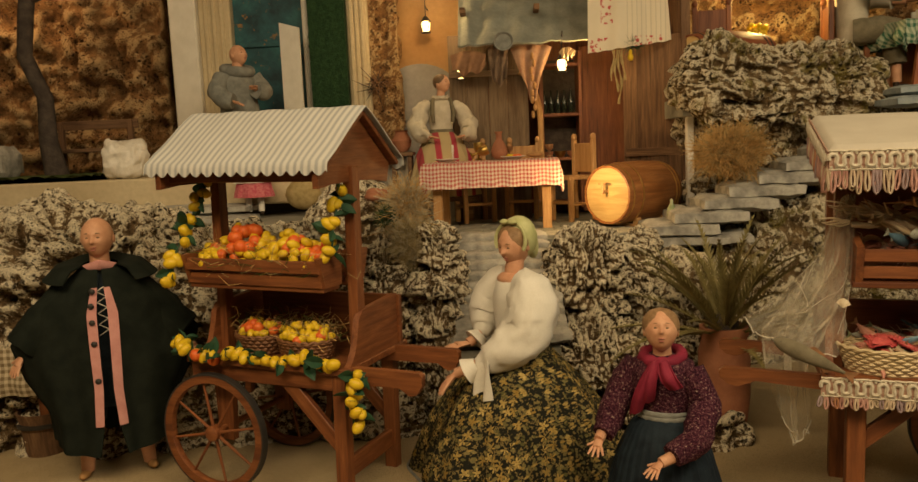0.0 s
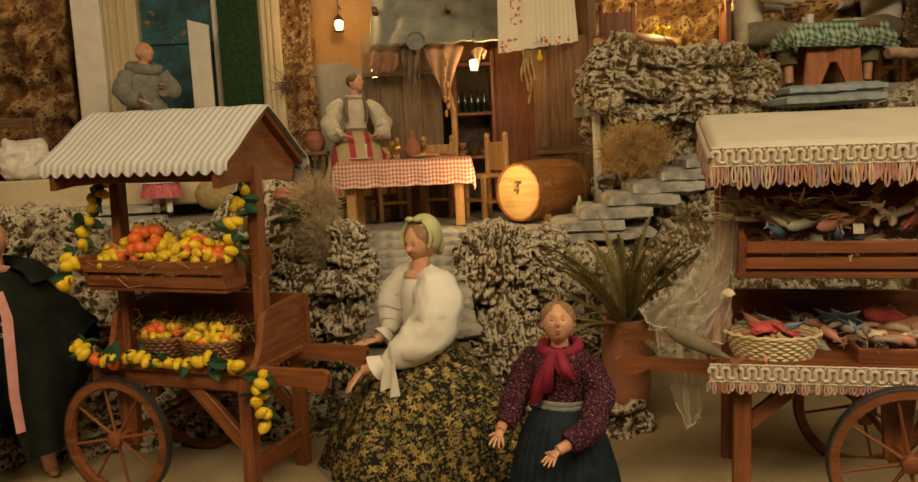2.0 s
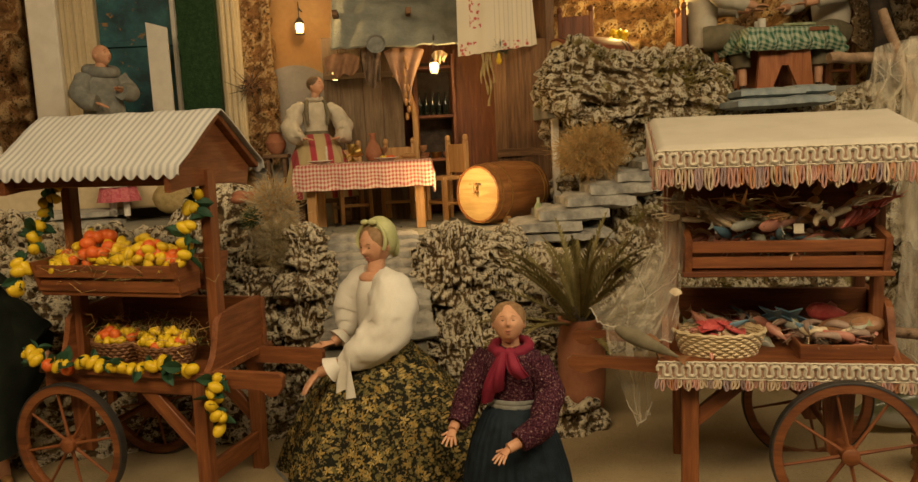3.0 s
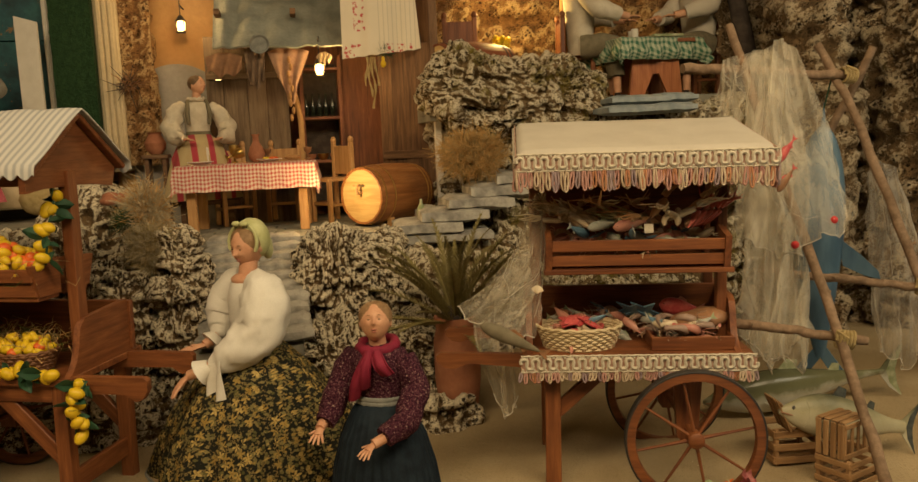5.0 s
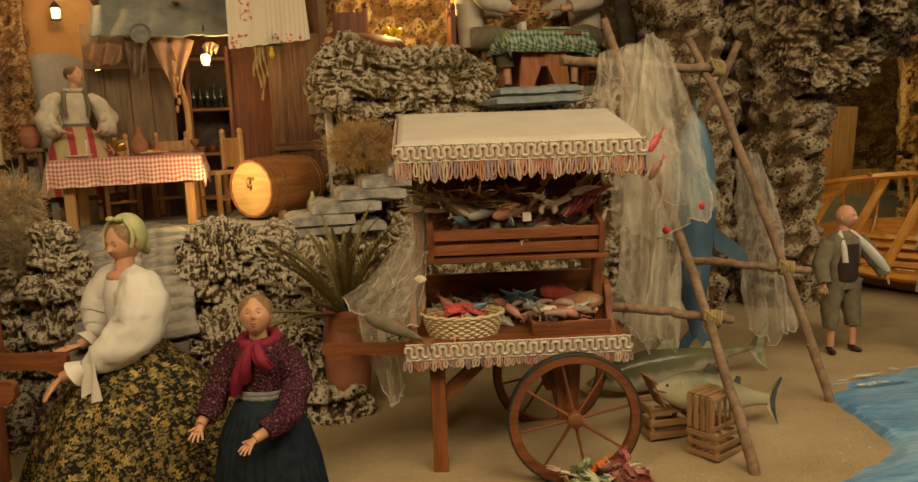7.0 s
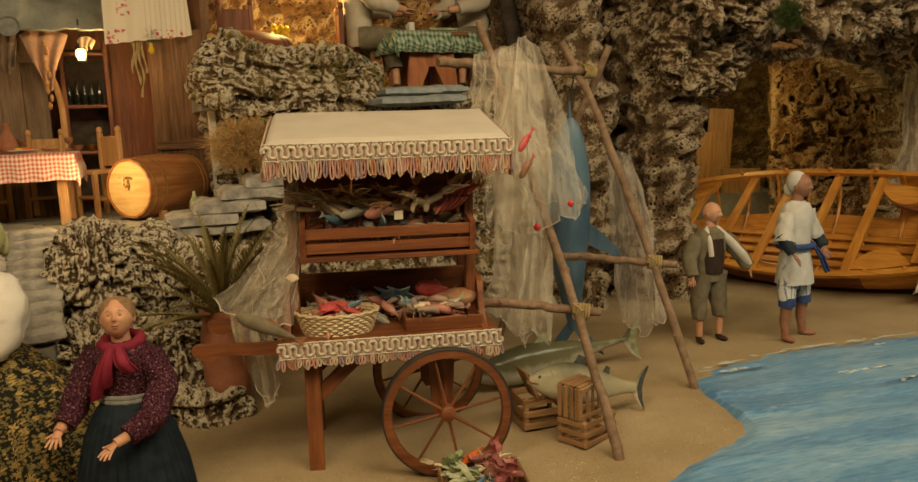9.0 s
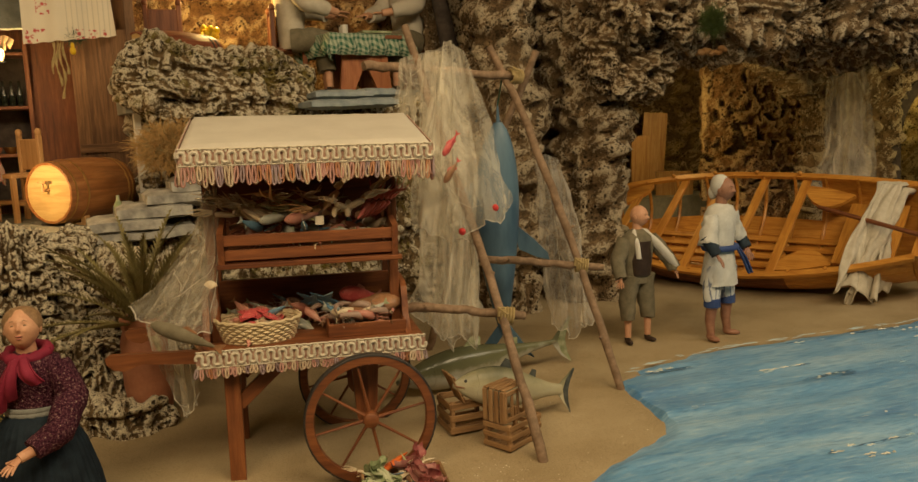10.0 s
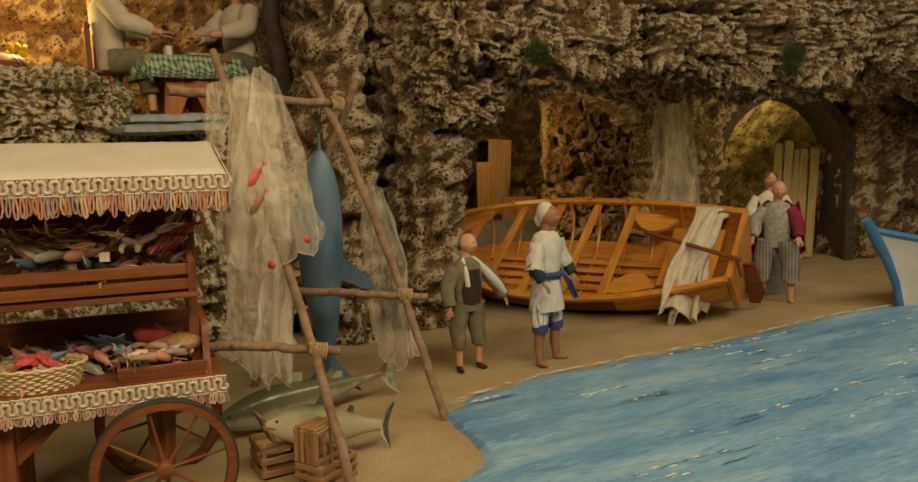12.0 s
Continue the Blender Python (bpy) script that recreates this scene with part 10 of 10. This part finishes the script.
def rowing_boat():
    """An open framed boat heeled towards the sea: gunwale, thwarts, ribs and bottom boards."""
    L, W, D = 1.42, 0.58, 0.19
    axis = Vector((0.36, -0.933, 0)).normalized()
    at = Matrix.Translation((2.93, 2.16, 0.186)) @ Matrix.Rotation(math.atan2(axis.y, axis.x), 4, "Z") @ Matrix.Rotation(radians(36), 4, "X")
    b = thing("rowing_boat", "varnished wooden rowing boat, heeled over on the sand", "boat", at)
    half = lambda s: W / 2 * (1 - abs(s) ** 2.1 * (1.0 if s < 0 else 0.45)) ** 0.85 if abs(s) < 1 else (0.0 if s < 0 else W / 2 * 0.62)
    sheer = lambda s: 0.05 * s * s + (0.03 * max(0, -s) ** 3)
    ss = np.linspace(-1, 1, 49)
    for sg in (-1, 1):
        pts = [Vector((s * L / 2, sg * max(half(s), 0.004), D / 2 + sheer(s))) for s in ss]
        f = Form()
        rings = []
        for p in pts:
            rings.append(np.array([(p.x, p.y - 0.012 * sg, p.z - 0.006), (p.x, p.y + 0.014 * sg, p.z - 0.006), (p.x, p.y + 0.014 * sg, p.z + 0.008), (p.x, p.y - 0.012 * sg, p.z + 0.008)][::-sg]))
        f.rings(rings)
        part("gunwale", f, G_X, b)
    # planking: bottom strakes along the whole boat, full sides only towards the stern
    def strake(k0, k1, s0, s1, sg):
        g = []
        for s in np.linspace(s0, s1, 40):
            row = []
            for k in np.linspace(k0, k1, 4):
                y = max(half(s), 0.004) * (1 - (1 - k) ** 2.2) if k < 1 else max(half(s), 0.004)
                z = -D / 2 + (D + sheer(s)) * k ** 1.7 + 0.03 * abs(s) ** 3 * (1 - k)
                row.append((s * L / 2, sg * y, z))
            g.append(row)
        g = np.array(g)
        return Form().sheet(g if sg > 0 else g[:, ::-1], 0.007)
    for sg in (-1, 1):
        for k in range(5):
            s0 = -0.97 if k < 3 and sg < 0 or k < 2 else 0.42
            part("strake", strake(k / 5 + 0.004, (k + 1) / 5, s0, 0.985, sg), G_X, b)
    part("strake", strake(0.6, 1.0, -0.98, 0.45, -1), W_X, b, "red-brown outer plank of the near side")
    for s in np.linspace(-0.78, 0.62, 9):
        pts = []
        for k in np.linspace(-1, 1, 17):
            kk = abs(k)
            y = math.copysign(half(s) * (1 - (1 - kk) ** 2.2), k) if kk else 0.0
            pts.append((s * L / 2, y * 0.97, -D / 2 + (D + sheer(s)) * kk ** 1.7 + 0.012))
        part("rib", Form().tube(pts, 0.007, 6), G_Y, b)
    for s in (-0.62, -0.38, -0.14, 0.10, 0.34):
        part("thwart", Form().box((s * L / 2, 0, D / 2 + sheer(s) - 0.014), (0.034, 2 * half(s) - 0.01, 0.012)), G_Y, b, "golden plank across the boat")
    for y in (-0.075, -0.025, 0.025, 0.075):
        part("bottom_board", Form().box((0.0, y, -D / 2 + 0.030), (0.86, 0.026, 0.008)), G_X, b)
    part("keel", Form().box((0.0, 0, -D / 2 - 0.012), (1.18, 0.018, 0.026)), W_X, b)
    # stern deck, transom, bow piece with a hole, and rounded knees
    hs = half(0.99)
    part("transom", prism(Form(), [(-hs, D / 2 + 0.055), (hs, D / 2 + 0.055), (hs * 0.75, -D / 4), (0, -D / 2 + 0.02), (-hs * 0.75, -D / 4)], L / 2 - 0.012, L / 2 + 0.008, "x"), G_Y, b)
    for sg in (-1, 1):
        o = [(0.24 + 0.20 * t, sg * (0.235 - 0.09 * math.sin(math.pi * min(1, t * 1.05)) ** 0.7 - 0.05 * t)) for t in np.linspace(0, 1, 14)] + [(0.44, sg * 0.19), (0.34, sg * 0.225), (0.26, sg * 0.238)]
        part("knee", prism(Form(), o[::sg], D / 2 - 0.02, D / 2 - 0.006, "z"), G_X, b)
        o = [(-0.60 + 0.20 * t, sg * (0.05 + 0.10 * t - 0.05 * math.sin(math.pi * t))) for t in np.linspace(0, 1, 12)] + [(-0.40, sg * 0.20), (-0.50, sg * 0.165), (-0.59, sg * 0.09)]
        part("breasthook", prism(Form(), o[::sg], D / 2 + 0.006, D / 2 + 0.022, "z"), G_X, b)
    part("stern_seat", Form().box((0.53, 0, D / 2 - 0.03), (0.20, 0.32, 0.012)), G_Y, b)
    for s in (-0.45, -0.2, 0.05, 0.3):
        part("thole_pin", Form().egg((s * L / 2, half(s) + 0.002, D / 2 + sheer(s) + 0.016), (0.010, 0.008, 0.010), seg=10, rows=7), G_X, b)
    part("oar", Form().tube([(0.36, 0.02, 0.175), (0.74, -0.10, 0.165)], 0.008, 8).tube([(0.725, -0.095, 0.165), (0.74, -0.12, 0.10)], 0.006, 8), W_X, b, "red-brown oar over the stern")
    part("rudder", prism(Form(), [(L / 2 + 0.01, 0.05), (L / 2 + 0.05, 0.05), (L / 2 + 0.075, -0.10), (L / 2 + 0.05, -0.16), (L / 2 + 0.01, -0.16)], -0.006, 0.006, "y"), W_X, b, "red-brown rudder blade")


rowing_boat()
single("sail_cloth", Form().sheet(tulle([[(3.24, 1.70, 0.42), (3.27, 1.64, 0.425), (3.30, 1.57, 0.385)], [(3.13, 1.67, 0.425), (3.17, 1.63, 0.42), (3.22, 1.575, 0.375)], [(3.02, 1.64, 0.33), (3.06, 1.60, 0.30), (3.11, 1.565, 0.27)], [(2.91, 1.62, 0.21), (2.96, 1.575, 0.19), (3.02, 1.535, 0.18)], [(2.815, 1.62, 0.085), (2.89, 1.56, 0.038), (2.985, 1.505, 0.055)]], 80, 70, 0.034, 7), 0.002), SAND_CLOTH, "cream gauze cloth thrown over the boat's stern", "cloth", sharp=180)
fishing_net("pale tulle net hung down the cave pillar", [[[(3.57, 2.20, 0.90), (3.62, 2.16, 0.94), (3.67, 2.12, 0.90)], [(3.52, 2.20, 0.62), (3.60, 2.13, 0.62), (3.71, 2.08, 0.62)], [(3.48, 2.20, 0.34), (3.60, 2.12, 0.30), (3.73, 2.06, 0.28)]], [[(3.59, 2.18, 0.90), (3.62, 2.16, 0.93), (3.66, 2.13, 0.90)], [(3.56, 2.17, 0.6), (3.62, 2.13, 0.6), (3.68, 2.10, 0.6)], [(3.56, 2.17, 0.36), (3.62, 2.12, 0.24), (3.70, 2.08, 0.34)]]], NET_PALE, 0.035, 8, hem=False, strands=3)


PALE_BOARD = wood("pale_board", (0.30, 0.22, 0.09), (0.42, 0.32, 0.14), (0.50, 0.40, 0.20), grain=2, rough=0.6)


def cave_goods():
    for x, y, w, h, turn, lean in ((3.42, 3.20, 0.13, 0.42, -30, 4), (3.30, 3.15, 0.10, 0.30, -20, 0), (3.50, 3.10, 0.20, 0.14, -35, 0)):
        single("board", Form().box((0, 0, h / 2), (w, 0.02, h)), P_Z, "upright pale board leaning in the cave", "board", Matrix.Translation((x, y, 0.30 if h > 0.2 else 0.26)) @ Matrix.Rotation(radians(turn), 4, "Z") @ Matrix.Rotation(radians(lean), 4, "Y"), "cave boards")
    single("cave_ledge", Form().box((3.40, 3.20, 0.14), (0.7, 0.35, 0.26)), PAVE, "stone ledge at the back of the cave", "ledge", kind="structure")
    b = thing("chest", "pale wooden chest in the lit niche", "chest", flat_frame((4.0, 2.42), (0.8, -0.6), 0.03))
    part("body", Form().box((0, 0, 0.16), (0.16, 0.10, 0.32)), P_X, b)
    part("lid", Form().box((0, -0.01, 0.335), (0.18, 0.12, 0.02)), P_X, b)
    rnd = random.Random(13)
    for k in range(5):
        m = Matrix.Translation((4.44 + 0.038 * k, 2.12 - 0.028 * k, 0.02)) @ Matrix.Rotation(radians(-38), 4, "Z") @ Matrix.Rotation(radians(-9 + rnd.uniform(-3, 3)), 4, "X") @ Matrix.Rotation(radians(6), 4, "Y")
        single("plank", Form().box((0, 0, 0.31), (0.044, 0.012, 0.62 + rnd.uniform(-0.05, 0.08))), PALE_BOARD, "long pale plank leaning in the niche", "plank", m, "planks in the niche")
    a = np.linspace(-0.15, math.pi + 0.15, 40)
    f = Form()
    rings = []
    way = Vector((0.80, -0.60, 0)).normalized()
    out = Vector((-0.60, -0.80, 0))
    for t in a:
        c = Vector((4.43, 2.06, 0.54)) + way * 0.345 * math.cos(t) + Vector((0, 0, 0.37 * math.sin(t) if math.sin(t) > 0 else 0.9 * math.sin(t)))
        r = way * math.cos(t) + Vector((0, 0, math.sin(t)))
        rings.append(np.array([c + r * p + out * q for p, q in ((-0.02, -0.30), (0.03, -0.30), (0.03, 0.02), (-0.02, 0.02))]))
    f.rings(rings)
    for s, e in ((0, 0), (-1, -1)):
        base = rings[s]
        low = base.copy()
        low[:, 2] = 0.0
        f.rings([low, base] if s else [base, low])
    single("arch_frame", f, TRUNK, "dark brown frame of the passage arch", "arch", kind="structure")
    fl = Form()
    for k in range(16):
        fl.egg((2.516 + 0.011 * k, 1.980 - 0.006 * k, 0.917 + rnd.uniform(-0.008, 0.008)), (0.016, 0.012, 0.010), seg=7, rows=5, rough=0.5)
    single("dry_leaves", fl, LEATHER, "tan dry leaves tucked under the overhang", "leaves", kind="stuff")
    # the bow of a second boat on the painted sea
    b = thing("blue_boat", "white and blue painted boat on the sea", "boat", Matrix.Translation((3.98, 0.96, 0.03)) @ Matrix.Rotation(radians(-28), 4, "Z"))
    blue = plain("blue_boat_paint", (0.05, 0.17, 0.36), (0.08, 0.23, 0.44), 20, 0.4, 0.2, 120)
    g = []
    for s in np.linspace(0, 1, 26):
        w = 0.17 * (1 - (1 - s) ** 2.4)
        top = 0.20 + 0.10 * (1 - s) ** 2.5
        g.append([(-0.36 + 0.72 * s - 0.13 * (1 - s) ** 2 * k ** 1.6, -w * k ** 0.6, top * k) for k in np.linspace(0, 1, 10)])
    g = np.array(g)
    m = g * [1, -1, 1]
    part("hull", Form().sheet(g, 0.008).sheet(m[:, ::-1], 0.008), WHITE, b, "white painted hull")
    for sg in (1, -1):
        part("gunwale", Form().tube([(p[0], p[1] * sg, p[2] + 0.004) for p in g[:, -1]], 0.014, 8), blue, b, "blue gunwale")
    part("stem", Form().tube([(-0.36, 0, 0.0), (-0.385, 0, 0.10), (-0.425, 0, 0.19), (-0.49, 0, 0.30), (-0.52, 0, 0.345)], [0.014, 0.015, 0.018, 0.022, 0.018], 10), blue, b, "blue stem post")
    part("deck", Form().add([(-0.38, 0, 0.27), (0.3, -0.14, 0.18), (0.3, 0.14, 0.18), (-0.38, 0, 0.262), (0.3, -0.14, 0.172), (0.3, 0.14, 0.172)], [(0, 1, 2), (5, 4, 3), (0, 3, 4, 1), (1, 4, 5, 2), (2, 5, 3, 0)]), P_X, b)


cave_goods()

# ---- plants, moss and loose growth ----
def cycad():
    at = Matrix.Translation((0.616, 1.85, -0.015))
    p = thing("potted_cycad", "dusty green cycad in a tall terracotta pot", "plant", at)
    part("pot", Form().lathe([(0.034, 0.0), (0.046, 0.02), (0.058, 0.12), (0.058, 0.22), (0.050, 0.250), (0.055, 0.262), (0.055, 0.280), (0.047, 0.280), (0.042, 0.24), (0.0, 0.238)], 40), CLAY, p, "terracotta pot")
    rnd = random.Random(31)
    part("trunk", Form().egg((0, 0, 0.27), (0.035, 0.035, 0.05), rough=0.3), TRUNK, p)
    for k in range(44):
        a = k * 2.399 + rnd.uniform(-0.2, 0.2)
        tilt = rnd.uniform(0.55, 1.45) if k > 12 else rnd.uniform(0.08, 0.6)
        ln = rnd.uniform(0.23, 0.33)
        droop = rnd.uniform(0.05, 0.35)
        mid = []
        for t in np.linspace(0, 1, 22):
            b = tilt + droop * t * t
            mid.append(Vector((math.cos(a) * math.sin(b), math.sin(a) * math.sin(b), math.cos(b))) * ln * t + Vector((0, 0, 0.255)))
        f = Form().tube(mid, [0.0026 * (1 - 0.8 * i / 21) for i in range(22)], 5)
        for i in range(3, 22):
            d = (mid[i] - mid[i - 1]).normalized()
            s = d.cross(Vector((0, 0, 1))).normalized()
            n = s.cross(d)
            w = 0.030 * math.sin(math.pi * min(1, 0.22 + 0.74 * i / 21)) * rnd.uniform(0.85, 1.15) + 0.005
            for sg in (-1, 1):
                o = mid[i - 1]
                e = o + (s * sg * 0.50 + d * 0.84 + n * 0.20).normalized() * w
                q = d * 0.0080
                f.add([o - q, o + q, e, o - q + n * 0.0009, o + q + n * 0.0009], [(0, 1, 2), (4, 3, 2), (0, 2, 3), (1, 4, 2)])
        part("frond", f, PALM, p)
    part("soil", Form().lathe([(0, 0.242), (0.044, 0.242), (0.044, 0.246), (0, 0.25)], 24), TRUNK, p)


cycad()


def shrub(c, size, n, mats, label, seed, length=0.05, thick=0.0007):
    """A ball of fine dry twigs growing outwards, uneven at its edge."""
    rnd = random.Random(seed)
    f = Form()
    for k in range(n):
        d = Vector((rnd.gauss(0, 1), rnd.gauss(0, 1), rnd.gauss(0.2, 0.8))).normalized()
        r = rnd.random() ** 0.4 * (0.75 + 0.45 * noise.noise(d * 2.5 + Vector((seed, 0, 0))))
        p = Vector((d.x * size[0], d.y * size[1], d.z * size[2])) * r * 0.9
        ln = length * rnd.uniform(0.3, 0.8)
        d = (d * 0.5 + Vector((rnd.gauss(0, 1), rnd.gauss(0, 1), rnd.gauss(0, 1))).normalized()).normalized()
        b = Vector([rnd.uniform(-1, 1) * ln * 0.6 for _ in range(3)])
        f.tube([p, p + d * ln * 0.5 + b * 0.5, p + d * ln + b], [thick, thick, thick * 0.6], 3, rnd.randrange(len(mats)))
    return single("dry_shrub", f, mats, label, "shrub", Matrix.Translation(c), kind="stuff")


shrub((0.805, 2.44, 0.655), (0.135, 0.07, 0.095), 7600, [DRY, DRY, STRAW], "tuft of tan dried moss on the rock by the stairs", 1, 0.05)
shrub((-0.135, 2.06, 0.545), (0.075, 0.06, 0.10), 4600, [GREYDRY, GREYDRY, DRY], "grey-brown dried shrub on the rocks", 2, 0.05)
shrub((-0.11, 1.98, 0.465), (0.06, 0.05, 0.07), 3000, [GREYDRY, STRAW], "grey-brown dried shrub on the rocks", 3, 0.045)
shrub((-0.175, 2.03, 0.535), (0.035, 0.03, 0.03), 500, [LEAF, MOSSGREEN], "small dark green sprig on the rocks", 4, 0.03)
shrub((0.60, 2.84, 0.50), (0.05, 0.05, 0.10), 700, [LEAF, MOSSGREEN], "dark green sprig behind the barrel", 5, 0.05)
shrub((0.585, 2.82, 1.03), (0.03, 0.02, 0.03), 300, [LEAF], "small green sprig under the embroidered cloth", 6, 0.03)
shrub((-0.36, 3.19, 0.97), (0.05, 0.02, 0.04), 70, [BROWNISH, TRUNK], "brown dry stems against the rubble panel", 7, 0.08, 0.0016)
shrub((2.441, 1.800, 0.995), (0.05, 0.05, 0.07), 1500, [MOSSGREEN], "green moss hanging from the overhang", 8, 0.03)
shrub((3.528, 1.500, 0.991), (0.06, 0.05, 0.10), 1700, [MOSSGREEN], "green moss hanging from the overhang", 9, 0.03)
f = Form()
for k in range(5):
    f.egg((-0.215 + 0.026 * (k % 3), 2.06 + 0.01 * k, 0.585 + 0.010 * (k // 3)), (0.022, 0.018, 0.012), seg=10, rows=7, rough=0.25)
single("clay_shards", f, CLAY, "broken terracotta pieces on the rocks", "shards")
single("round_loaf", Form().egg((0, 0, 0.05), (0.055, 0.04, 0.052), rough=0.08), STRAW, "rounded tan straw bundle on the steps", "bundle", Matrix.Translation((-0.508, 2.50, 0.53)))
